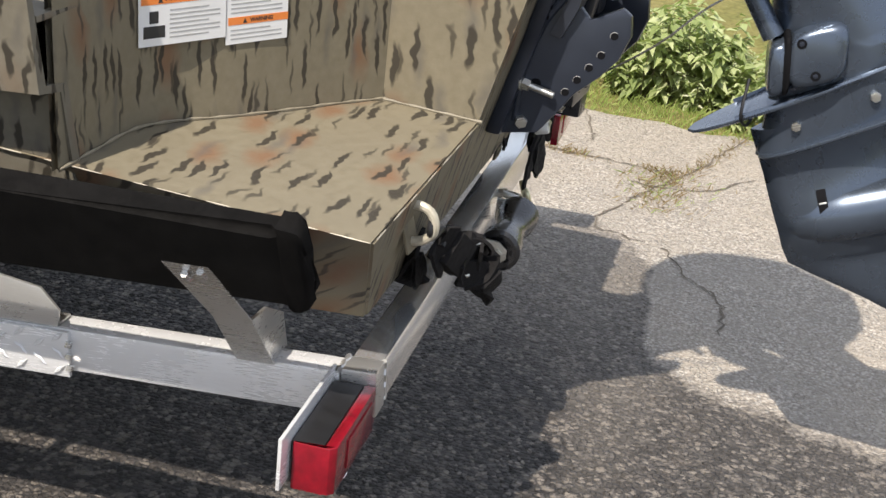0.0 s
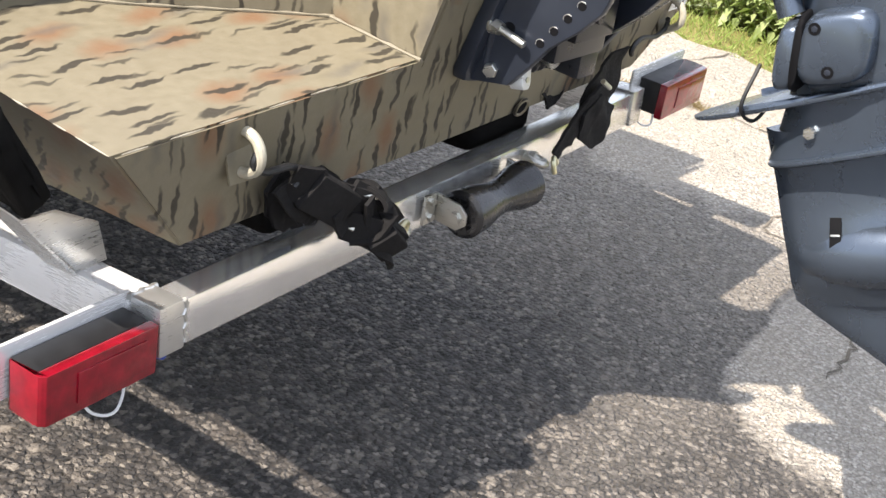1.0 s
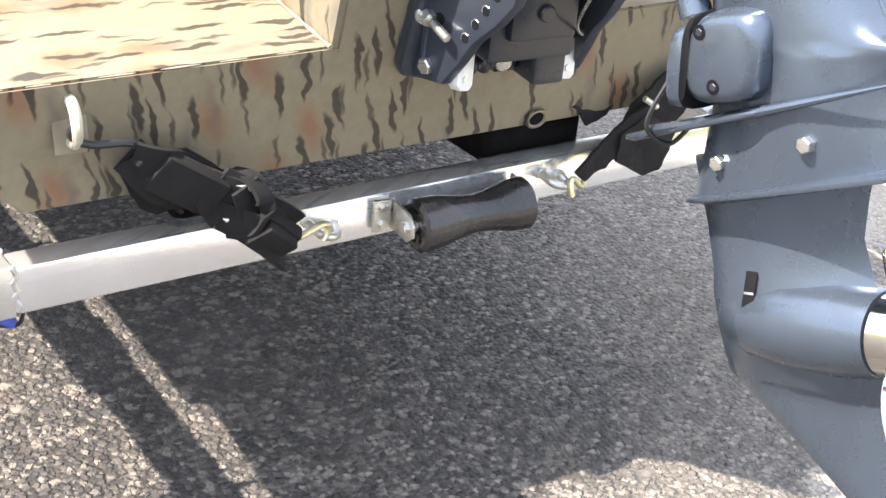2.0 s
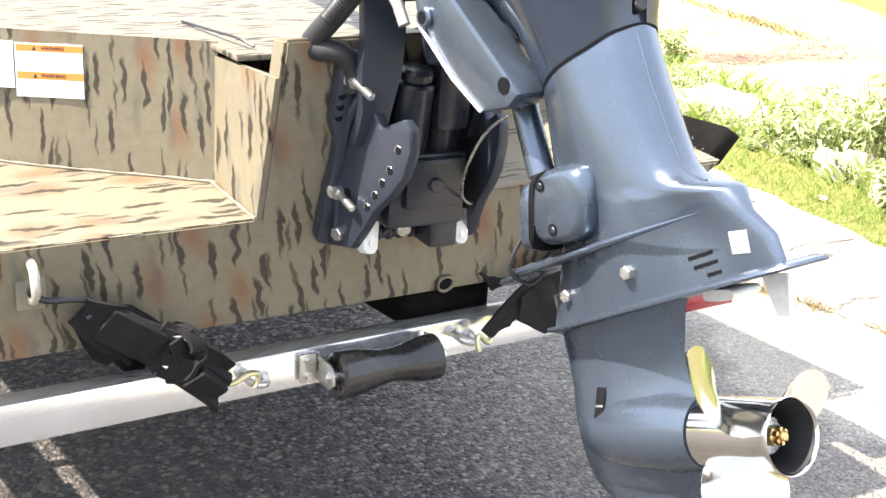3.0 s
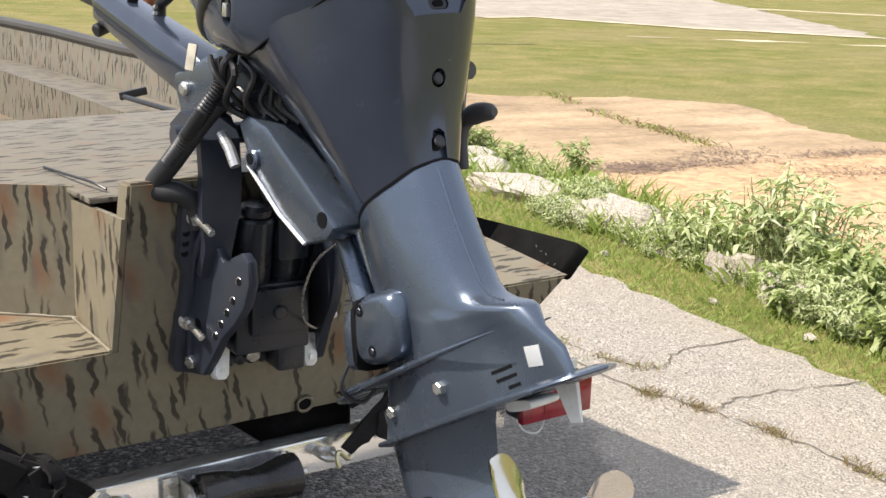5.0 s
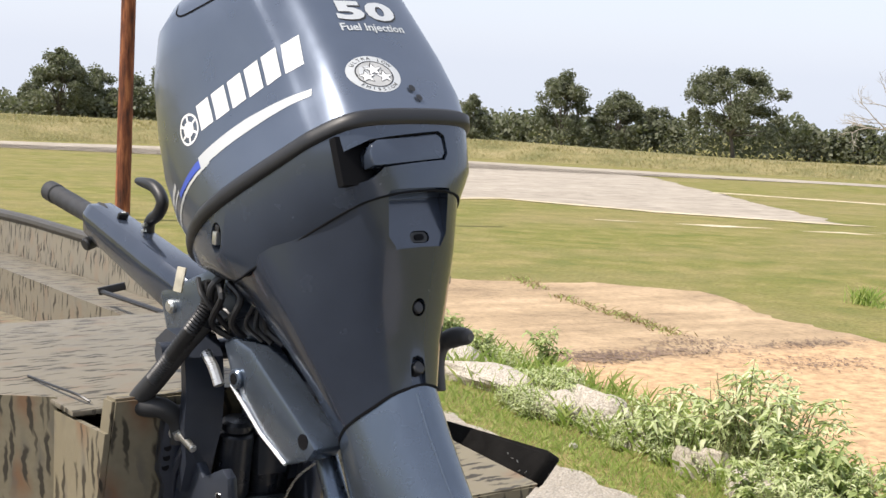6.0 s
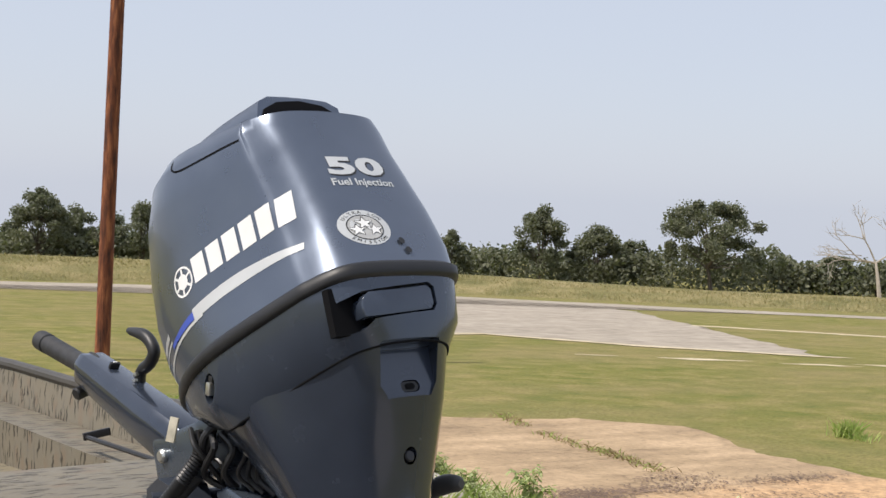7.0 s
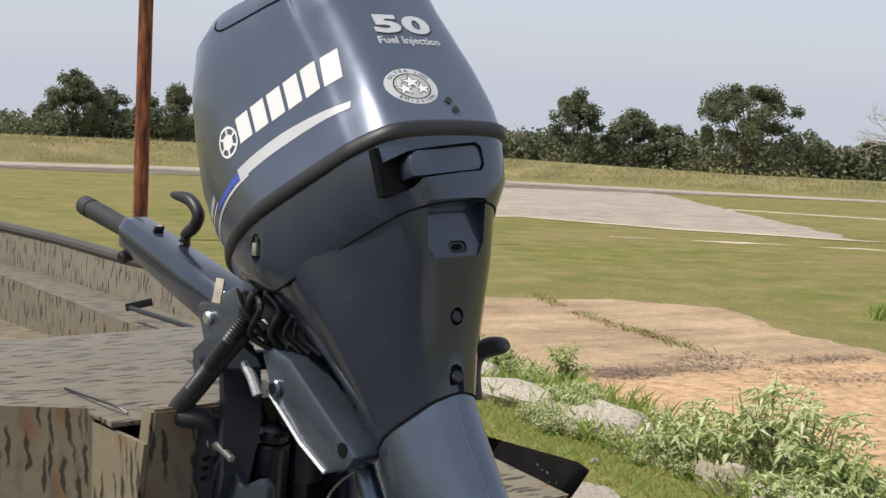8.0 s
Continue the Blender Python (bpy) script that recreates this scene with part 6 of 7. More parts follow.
line = [(p.x, p.y) for p in spline([(0.470, 0.403, 0), (0.40, 0.401, 0), (0.33, 0.393, 0), (0.26, 0.378, 0), (0.19, 0.358, 0), (0.12, 0.336, 0), (0.085, 0.322, 0)], 6)]
n = len(line)
stick("silver_stripe", strip(line[:20], [0.010 + 0.010 * min(1, i / 10) for i in range(20)]), SILVER, SIDEP, (cowl_ob,), port, 0.0007, "silver side stripe")
stick("blue_stripe", strip(line[19:27], [0.013 - 0.0007 * i for i in range(8)]), BLUE, SIDEP, (cowl_ob,), port, 0.0007, "blue side stripe")
stick("thin_stripe", strip([(x, y - 0.011) for x, y in line[17:]], 0.005), SILVER, SIDEP, (cowl_ob,), port, 0.0008)
stick("thin_stripe", strip([(x, y + 0.009) for x, y in line[26:]], 0.004), SILVER, SIDEP, (cowl_ob,), port, 0.0008)
stick("hood_seam", strip([(p.x, p.y) for p in spline([(0.232, 0.632, 0), (0.240, 0.614, 0), (0.258, 0.605, 0), (0.31, 0.603, 0), (0.35, 0.603, 0), (0.385, 0.602, 0)], 5)], 0.003), SEAM_SHADE, SIDEP, (cowl_ob, hood_ob), port, 0.0006)
stick("script_bar", strip([(0.155, 0.372), (0.13, 0.364), (0.105, 0.355)], 0.010), GREYPRINT, SIDEP, (cowl_ob,), port, 0.0007, "small grey script as a plain bar")

# back of the cowl: x of the drawing runs to starboard
BACKP = lambda x, y: Vector((x - 0.002, -0.8, y + rise(0.7, y)))
ROUND = lambda x, y: BACKP(bx + (x - bx) * 1.15, by + (y - by) * 0.80)
b = text_mesh("50", 0.062, 0.0028, 0.0, 1.08)
bmesh.ops.scale(b, vec=(1.66, 0.68, 1.0), verts=b.verts[:])
bmesh.ops.translate(b, vec=(0.001, 0.522, 0), verts=b.verts[:])
stick("power_figure", b, SILVER, BACKP, (cowl_ob,), aft, 0.0009, "silver figures 50", 1)
b = text_mesh("50", 0.062, 0.0028, 0.0, 1.08)
bmesh.ops.scale(b, vec=(1.66, 0.68, 1.0), verts=b.verts[:])
bmesh.ops.translate(b, vec=(0.0035, 0.5195, 0), verts=b.verts[:])
stick("figure_shadow", b, INK, BACKP, (cowl_ob,), aft, 0.0005, "", 1)
b = text_mesh("Fuel Injection", 0.0215, 0.0005)
bmesh.ops.scale(b, vec=(1.0, 0.8, 1.0), verts=b.verts[:])
bmesh.ops.translate(b, vec=(0.003, 0.494, 0), verts=b.verts[:])
stick("injection_lettering", b, SILVER, BACKP, (cowl_ob,), aft, 0.0009, "silver words Fuel Injection")
bx, by = -0.034, 0.414
stick("badge_face", disc(bx, by, 0, 0.038), SILVER, ROUND, (cowl_ob,), aft, 0.0005, "round white emission sticker", 3)
stick("badge_ring", disc(bx, by, 0.0255, 0.0272), INK, ROUND, (cowl_ob,), aft, 0.0010)
stick("badge_core", disc(bx, by, 0, 0.0255), GREYPRINT, ROUND, (cowl_ob,), aft, 0.0008, "", 1)
for cx, cy, r in ((bx, by + 0.009, 0.0145), (bx - 0.013, by - 0.005, 0.0135), (bx + 0.013, by - 0.005, 0.0135)):
    pts = [(cx + (r if k % 2 == 0 else r * 0.42) * math.sin(math.pi * k / 5), cy + (r if k % 2 == 0 else r * 0.42) * math.cos(math.pi * k / 5)) for k in range(10)]
    stick("badge_star", flat(pts), WHITE, ROUND, (cowl_ob,), aft, 0.0013)
    stick("star_edge", strip([*pts, pts[0]], 0.0012), INK, ROUND, (cowl_ob,), aft, 0.0014)
for word, base, sgn in (("ULTRA LOW", math.pi / 2, -1), ("EMISSION", -math.pi / 2, 1)):
    for k, ch in enumerate(word):
        if ch == " ":
            continue
        a = base + sgn * (k - (len(word) - 1) / 2) * 0.235
        g = text_mesh(ch, 0.0085)
        bmesh.ops.rotate(g, cent=(0, 0, 0), matrix=Matrix.Rotation(a - math.pi / 2 if sgn < 0 else a + math.pi / 2, 3, "Z"), verts=g.verts[:])
        bmesh.ops.translate(g, vec=(bx + 0.0325 * math.cos(a), by + 0.0325 * math.sin(a), 0), verts=g.verts[:])
        stick("badge_letter", g, INK, ROUND, (cowl_ob,), aft, 0.0010)

for x, y in ((0.019, 0.390), (0.024, 0.374)):
    stick("bumper_stud", disc(x, y, 0, 0.0055, 14), BLACK, BACKP, (cowl_ob,), aft, 0.003)

# warning labels on the stern wall
def label_sheet(x0, y0, x1, y1, z0, z1, heads, label, picture):
    """A printed label on the slanting wall between two feet (x, y), with orange heads (list of z-range shares)."""
    t = thing("warning_label", label, "label", None, "warning labels")
    a, b = Vector((x0, y0 + set_back(x0), 0)), Vector((x1, y1 + set_back(x1), 0))
    ux = (b - a)
    W, H = ux.length, z1 - z0
    ux.normalize()
    lean = Vector((0, -0.05, 1)).normalized()
    nrm = ux.cross(lean).normalized()
    a = a + nrm * 0.004
    m = BOATM @ Matrix(((ux.x, lean.x, nrm.x, a.x), (ux.y, lean.y, nrm.y, a.y), (ux.z, lean.z, nrm.z, z0), (0, 0, 0, 1)))
    t.matrix_world = m
    part("paper", box(0, W, 0, H, -0.001, 0.0006), WHITE, t, "", 0)
    for x, h0, h1, w in heads:
        part("orange_head", box(x, x + w, h0, h1, 0.0006, 0.0010), ORANGE, t, "orange warning bar", 0)
        g = text_mesh("WARNING", (h1 - h0) * 0.72, 0.0003)
        bmesh.ops.translate(g, vec=(x + w * 0.55, (h0 + h1) / 2, 0.0014), verts=g.verts[:])
        part("heading", g, INK, t, "black word WARNING", 0)
        g = flat([(x + w * 0.24, h0 + 0.002), (x + w * 0.31, h0 + 0.002), (x + w * 0.275, h1 - 0.002)])
        bmesh.ops.translate(g, vec=(0, 0, 0.0013), verts=g.verts[:])
        part("hazard_mark", g, INK, t, "", 0)
    for k in range(int(H / 0.0068)):
        y = H - 0.006 - k * 0.0068
        if any(h0 - 0.004 < y < h1 + 0.004 for _, h0, h1, _ in heads) or y < 0.006:
            continue
        x = 0.052 if picture else 0.008
        wd = (W - x - 0.008) * (0.97 if k % 3 else 0.75)
        part("text_line", box(x, x + wd, y - 0.0012, y + 0.0012, 0.0006, 0.0009), GREYPRINT, t, "", 0)
    if picture:
        part("pictogram", box(0.008, 0.044, 0.012, 0.030, 0.0006, 0.0010, 0.0), INK, t, "plain dark pictogram block", 0)
        part("pictogram", box(0.018, 0.033, 0.034, 0.052, 0.0006, 0.0010, 0.0), INK, t, "", 0)
    return t


label_sheet(-0.578, 0.452, -0.4515, 0.360, 0.361, 0.439, [(0.004, 0.062, 0.077, 0.117)], "white and orange printed warning label stuck on the stern wall", True)
label_sheet(-0.4500, 0.359, -0.356, 0.2885, 0.345, 0.434, [(0.003, 0.030, 0.042, 0.110), (0.003, 0.076, 0.087, 0.110)], "white warning label with two orange bars on the stern wall", False)
# maker's plate on the far side of the stern
sl = thing("serial_label", "white printed label on the aft face of the stern", "label", None, "warning labels")
sl.matrix_world = BOATM @ pose(0.696, raked(0.122) - 0.001, 0.122, 108, 0, 0)
part("paper", box(-0.034, 0.034, -0.013, 0.013, 0, 0.001), WHITE, sl, "", 0)
for k in range(9):
    part("code_bar", box(-0.015 + 0.004 * k, -0.0135 + 0.004 * k + 0.001 * (k % 2), -0.008, 0.004, 0.001, 0.0014), INK, sl, "", 0)

# ---------------- verge, weeds, rocks ----------------
def leaf_material(name, a, b, c, rough=0.6):
    m, ns, ls, bs = material(name)
    geo = ns.new("ShaderNodeNewGeometry")
    info = ns.new("ShaderNodeObjectInfo")
    r = math_node(ns, ls, "FRACT", math_node(ns, ls, "ADD", geo.outputs["Random Per Island"], math_node(ns, ls, "MULTIPLY", info.outputs["Random"], 0.3)))
    ls.new(ramp(ns, ls, r, (0.0, a), (0.55, b), (1.0, c)), bs.inputs["Base Color"])
    bs.inputs["Roughness"].default_value = rough
    bs.inputs["Specular IOR Level"].default_value = 0.3
    tr = ns.new("ShaderNodeBsdfTranslucent")
    tr.inputs[0].default_value = (b[0] * 1.3, b[1] * 1.5, b[2] * 0.8, 1)
    mx = ns.new("ShaderNodeMixShader")
    mx.inputs[0].default_value = 0.25
    ls.new(bs.outputs[0], mx.inputs[1])
    ls.new(tr.outputs[0], mx.inputs[2])
    ls.new(mx.outputs[0], ns["Material Output"].inputs[0])
    return m


LEAF = leaf_material("green_leaves", (0.20, 0.25, 0.09), (0.33, 0.38, 0.16), (0.46, 0.49, 0.26))
LIGHTLEAF = leaf_material("pale_green_leaves", (0.34, 0.39, 0.19), (0.48, 0.52, 0.29), (0.63, 0.64, 0.42))
SAGE = leaf_material("grey_green_leaves", (0.33, 0.37, 0.19), (0.49, 0.52, 0.30), (0.63, 0.62, 0.45))
BLADE = leaf_material("grass_blades", (0.19, 0.26, 0.065), (0.30, 0.37, 0.105), (0.43, 0.45, 0.18))
CRACKB = leaf_material("brown_crack_grass", (0.17, 0.12, 0.065), (0.25, 0.18, 0.095), (0.33, 0.26, 0.14))
DRYB = leaf_material("dry_grass_blades", (0.21, 0.185, 0.09), (0.33, 0.28, 0.145), (0.45, 0.38, 0.22))
STEM = paint("weed_stem", (0.16, 0.15, 0.07), 0.8, 0, 0.25, 40)
BARK = paint("tree_bark", (0.11, 0.09, 0.07), 0.9, 0, 0.35, 9, 0, 0.6, 30)
TREELEAF = leaf_material("tree_leaves", (0.108, 0.116, 0.076), (0.142, 0.150, 0.098), (0.175, 0.180, 0.124))
YELLOWLEAF = leaf_material("yellowing_tree_leaves", (0.13, 0.14, 0.03), (0.20, 0.21, 0.05), (0.28, 0.27, 0.08))
ROCK = pavement_material("rubble_rock", ((0.0, (0.43, 0.385, 0.32)), (0.5, (0.49, 0.445, 0.38)), (1.0, (0.56, 0.52, 0.45))), 120, (0.35, 0.30, 0.235), 0.95, 0.35)


class Cards:
    """Collects small faces and bars fast, for one mesh."""
    def __init__(self):
        self.v, self.f = [], []

    def leaf(self, p, d, side, ln, w, droop=0.25):
        i = len(self.v)
        down = Vector((0, 0, -droop * ln))
        self.v += [p, p + d * ln * 0.4 + side * w - down * -0.15, p + d * ln + down, p + d * ln * 0.4 - side * w - down * -0.15]
        self.f.append((i, i + 1, i + 2, i + 3))

    def blade(self, p, lean, h, w):
        i = len(self.v)
        s = Vector((-lean.y, lean.x, 0)).normalized() * w if lean.length > 1e-6 else Vector((w, 0, 0))
        self.v += [p - s, p + s, p + lean * 0.4 + Vector((0, 0, h * 0.6)), p + lean + Vector((0, 0, h))]
        self.f += [(i, i + 1, i + 2), (i, i + 2, i + 3)]

    def done(self, name, mat, parent=None, label=""):
        me = bpy.data.meshes.new(name)
        me.from_pydata([tuple(p) for p in self.v], [], self.f)
        me.materials.append(mat)
        ob = new(name, me)
        if parent is not None:
            ob.parent = parent
        if label:
            tagged(ob, label)
        return ob


def weed(seed, h, spread, stems, per, ln, mat, label, width=0.13, arch=0.0, droop=(0.1, 0.5)):
    """A leafy weed: upright or arching stems with leaves all along, about h metres tall."""
    rnd = random.Random(seed)
    t = thing("weed_plant", label, "weed", None, "roadside weeds")
    sb, lf = bmesh.new(), Cards()
    for k in range(stems):
        a = 2 * math.pi * (k * 0.618 + 0.1 * rnd.random())
        out = Vector((math.cos(a), math.sin(a), 0))
        base = out * rnd.uniform(0, spread * 0.35)
        reach, top = spread * rnd.uniform(0.15, 1.0), h * rnd.uniform(0.55, 1.0)
        tip = base + out * reach + Vector((0, 0, top * (1 - 0.45 * arch * reach / spread)))
        mid = base + out * reach * (0.45 - 0.1 * arch) + Vector((rnd.uniform(-0.03, 0.03), rnd.uniform(-0.03, 0.03), top * (0.58 + 0.1 * arch)))
        line = spline([base, mid, tip], 5)
        n = len(line) - 1
        tube(line, [0.0036 - 0.0026 * i / n for i in range(n + 1)], 4, sb)
        for j in range(per):
            f = 0.10 + 0.90 * (j + rnd.random()) / per
            i = min(n - 1, int(f * n))
            p = line[i].lerp(line[i + 1], f * n - i if f < 1 else 1.0)
            b = j * 2.4 + rnd.uniform(-0.5, 0.5)
            d = Vector((math.cos(b), math.sin(b), rnd.uniform(-0.2, 0.7))).normalized()
            side = d.cross(Vector((0, 0, 1))).normalized()
            l = ln * rnd.uniform(0.5, 1.2) * (1.1 - 0.5 * f)
            lf.leaf(p, d, (side + Vector((0, 0, rnd.uniform(-0.5, 0.5)))).normalized(), l, l * width, rnd.uniform(*droop))
    part("stalk", sb, STEM, t, "", 0)
    lf.done("foliage", mat, t)
    return t


rnd = random.Random(21)
sage = [weed(30 + k, 0.28, 0.22, 16, 26, 0.075, SAGE, "grey-green bushy weed beside the concrete drive", 0.15) for k in range(3)]
tall = [weed(40 + k, 0.50, 0.25, 8, 28, 0.080, LIGHTLEAF if k != 1 else SAGE, "tall airy weed with arching stems and lance leaves", 0.15, 0.8, (0.3, 0.9)) for k in range(3)]
broad = [weed(50 + k, 0.55, 0.25, 12, 20, 0.12, LEAF, "dense broad-leaved green weed at the verge", 0.27, 0.5, (0.3, 0.8)) for k in range(3)]
feather = [weed(60 + k, 0.44, 0.10, 15, 60, 0.035, LEAF, "feathery upright green weed with thread-like leaves", 0.06, 0.2) for k in range(2)]
used = set()


def plant(kinds, x, y, s):
    src = kinds[rnd.randrange(len(kinds))]
    m = pose(x, y, land(x, y) - 0.012, 0, 0, rnd.uniform(0, 360)) @ Matrix.Scale(s, 4)
    if src.name not in used:
        used.add(src.name)
        src.matrix_basis = m
    else:
        ob = copy_thing(src, pose(0, 0, 0))
        ob.matrix_basis = m


# thick growth along the drive's far edge
for k in range(60):
    plant(broad if k % 4 else sage, rnd.uniform(2.70, 3.35), rnd.uniform(-2.2, 1.10), rnd.uniform(0.5, 0.85))
for k in range(18):
    plant(broad, rnd.uniform(2.60, 2.85), rnd.uniform(-1.6, 1.05), rnd.uniform(0.35, 0.6))
for k in range(22):
    plant(broad if k % 3 == 0 else tall if k % 3 == 1 else sage, rnd.uniform(2.76, 3.14), rnd.uniform(1.02, 1.58), rnd.uniform(0.42, 0.66))
for x, y, q in ((2.98, 2.20, 0.95), (3.06, 2.06, 1.15), (3.14, 1.95, 1.25), (3.08, 1.84, 1.15), (3.22, 1.82, 1.15), (3.16, 1.72, 0.92), (3.30, 1.92, 1.0), (2.96, 2.36, 0.72), (3.30, 1.70, 0.8)):
    plant(tall, x, y, q)
for x, y, q in ((3.03, 1.93, 0.95), (3.07, 1.97, 1.05), (2.97, 1.88, 0.60), (3.02, 1.84, 0.7)):
    plant(feather, x, y, q)
for k in range(30):
    plant(sage, rnd.uniform(2.88, 3.16), rnd.uniform(1.55, 2.55), rnd.uniform(0.25, 0.55))
for k in range(30):
    plant(sage, rnd.uniform(2.80, 3.22), rnd.uniform(2.4, 3.25), rnd.uniform(0.25, 0.50))
for k in range(6):
    plant(tall, rnd.uniform(3.02, 3.20), rnd.uniform(3.05, 3.45), rnd.uniform(0.4, 0.55))
for k in range(14):
    plant(sage if k % 2 else broad, rnd.uniform(3.22, 3.5), rnd.uniform(3.6, 5.2), rnd.uniform(0.35, 0.55))
for k in range(12):
    plant(sage, 2.9 + rnd.uniform(0, 0.5), rnd.uniform(4.6, 9), rnd.uniform(0.4, 0.8))

# grass of the verge, tufts in the cracks
g = Cards()
for k in range(20000):
    x = 2.46 + abs(rnd.gauss(0, 0.28))
    y = rnd.uniform(-2.5, 8.5)
    if x > 4.2:
        continue
    h = rnd.uniform(0.018, 0.056) * (0.6 if x < 2.56 else 1)
    g.blade(Vector((x, y, land(x, y) - 0.012)), Vector((rnd.gauss(0, 0.018), rnd.gauss(0, 0.018), 0)), h, rnd.uniform(0.0011, 0.0024))
tagged(g.done("verge_grass", BLADE), "short bright green grass strip along the concrete edge", "grass", "", "stuff")
g = Cards()
for k in range(9000):
    x, y = rnd.uniform(2.85, 3.5), rnd.uniform(-2.5, 9)
    g.blade(Vector((x, y, land(x, y) - 0.012)), Vector((rnd.gauss(0, 0.05), rnd.gauss(0, 0.05), 0)), rnd.uniform(0.04, 0.15), rnd.uniform(0.002, 0.0035))
for cx, cy, n, hh in ((8.0, 5.62, 120, 0.16), (7.98, 5.40, 40, 0.09)):
    for k in range(n):
        x, y = cx + rnd.gauss(0, 0.05), cy + rnd.gauss(0, 0.05)
        g.blade(Vector((x, y, land(x, y) - 0.012)), Vector((rnd.gauss(0, 0.05), rnd.gauss(0, 0.05), 0)), hh * rnd.uniform(0.5, 1.1), rnd.uniform(0.003, 0.006))
tagged(g.done("rough_grass", BLADE), "rough longer grass among the rocks and weeds", "grass", "", "stuff")


def crack_line(pts, n, amp, seed):
    r = random.Random(seed)
    line = spline([(x, y, 0.0) for x, y in pts], n)
    return [Vector((p.x + r.uniform(-amp, amp), p.y + r.uniform(-amp, amp), 0.0)) for p in line]


CRACKS = [[(1.74, 1.9), (1.77, 1.16), (1.82, 1.0), (1.87, 0.81), (1.93, 0.56), (1.95, 0.26), (1.93, -0.02)], [(1.90, 0.86), (1.98, 0.90), (2.18, 0.90), (2.5, 0.84)], [(1.58, 0.06), (1.83, -0.02), (2.06, -0.1), (2.5, -0.2)], [(2.12, 0.29), (2.22, 0.31), (2.5, 0.42)], [(1.30, -0.07), (1.36, 0.1), (1.58, 0.06)],
          [(1.84, 1.42), (1.96, 1.23), (2.14, 1.34), (2.5, 1.35)], [(2.05, -0.28), (1.82, -0.13), (1.78, 0.08)], [(1.29, -0.12), (1.12, -0.22), (1.0, -0.33), (0.80, -0.36)], [(1.77, 1.9), (1.80, 3.2), (1.85, 5.0)], [(1.80, 2.4), (2.1, 2.5), (2.5, 2.45)]]
bm = bmesh.new()
tufts = Cards()
dry = Cards()
for i, c in enumerate(CRACKS):
    line = crack_line(c, 9, 0.010, 60 + i)
    prev = None
    for j, p in enumerate(line):
        d = (line[min(j + 1, len(line) - 1)] - line[max(j - 1, 0)]).normalized()
        nn = Vector((-d.y, d.x, 0)) * rnd.uniform(0.0012, 0.0045)
        cur = (bm.verts.new(p + nn + Vector((0, 0, 0.0035))), bm.verts.new(p - nn + Vector((0, 0, 0.0035))))
        if prev:
            bm.faces.new((prev[0], prev[1], cur[1], cur[0]))
        prev = cur
        if i in (0, 8) or (i == 2 and j > 9) or (i == 5 and j < 9):
            for _ in range(int(26 * max(0.06, math.sin(j * 0.62 + i) + 0.25)) if i in (0, 8) else 12):
                q = p + Vector((rnd.gauss(0, 0.016), rnd.gauss(0, 0.018), 0))
                (dry if rnd.random() < (0.95 if p.y < 1.1 else 0.8) else tufts).blade(q, Vector((rnd.gauss(0, 0.014), rnd.gauss(0, 0.014), 0)), rnd.uniform(0.006, 0.028), rnd.uniform(0.001, 0.0022))
for x, y, r, n in ((1.72, 1.75, 0.05, 160), (1.80, 1.60, 0.035, 80), (1.66, -0.02, 0.06, 140), (1.85, 0.02, 0.05, 80), (1.80, -0.05, 0.07, 120)):
    for _ in range(n):
        (tufts if rnd.random() < 0.3 else dry).blade(Vector((x + rnd.gauss(0, r), y + rnd.gauss(0, r), 0)), Vector((rnd.gauss(0, 0.02), rnd.gauss(0, 0.02), 0)), rnd.uniform(0.006, 0.024), rnd.uniform(0.0012, 0.0025))
# the long joint in the sandy slab
for a, b in (((5.91, 7.58), (5.65, 6.89)), ((5.51, 6.47), (5.35, 5.6)), ((5.35, 5.6), (5.27, 5.22)), ((5.27, 5.22), (5.11, 4.58))):
    for _ in range(170):
        f = rnd.random() ** 1.3
        x, y = a[0] + (b[0] - a[0]) * f + rnd.gauss(0, 0.05), a[1] + (b[1] - a[1]) * f + rnd.gauss(0, 0.04)
        (tufts if rnd.random() < 0.35 else dry).blade(Vector((x, y, land(x, y))), Vector((rnd.gauss(0, 0.03), rnd.gauss(0, 0.03), 0)), rnd.uniform(0.012, 0.042), rnd.uniform(0.003, 0.006))
CRACKDIRT = paint("crack_dirt", (0.145, 0.122, 0.092), 0.95, 0, 0.3, 30)
tagged(part("pavement_cracks", bm, CRACKDIRT, None, "", 0), "dark irregular cracks in the concrete drive", "cracks", "", "stuff")
tagged(tufts.done("crack_grass", BLADE), "small green grass tufts growing in the cracks", "grass", "", "stuff")
tagged(dry.done("dry_crack_grass", CRACKB), "dry brown grass lying along the cracks", "dry grass", "", "stuff")
# dark gravelly litter on the slab, in loose drifts
lit = Cards()
for cx, cy, rx, ry, n in ((4.02, 4.08, 0.16, 0.10, 700), (4.35, 4.10, 0.22, 0.08, 320), (4.75, 4.08, 0.25, 0.09, 220), (5.10, 3.62, 0.22, 0.14, 160), (5.40, 3.45, 0.20, 0.12, 160), (5.0, 4.40, 0.16, 0.08, 200), (5.76, 4.10, 0.24, 0.07, 260), (5.3, 4.15, 0.5, 0.10, 160)):
    for k in range(n):
        x, y = cx + rnd.gauss(0, rx), cy + rnd.gauss(0, ry)
        a = rnd.uniform(0, 6.28)
        lit.leaf(Vector((x, y, land(x, y) + 0.006)), Vector((math.cos(a), math.sin(a), 0.1)), Vector((-math.sin(a), math.cos(a), 0)), rnd.uniform(0.01, 0.045), rnd.uniform(0.003, 0.01), 0.0)
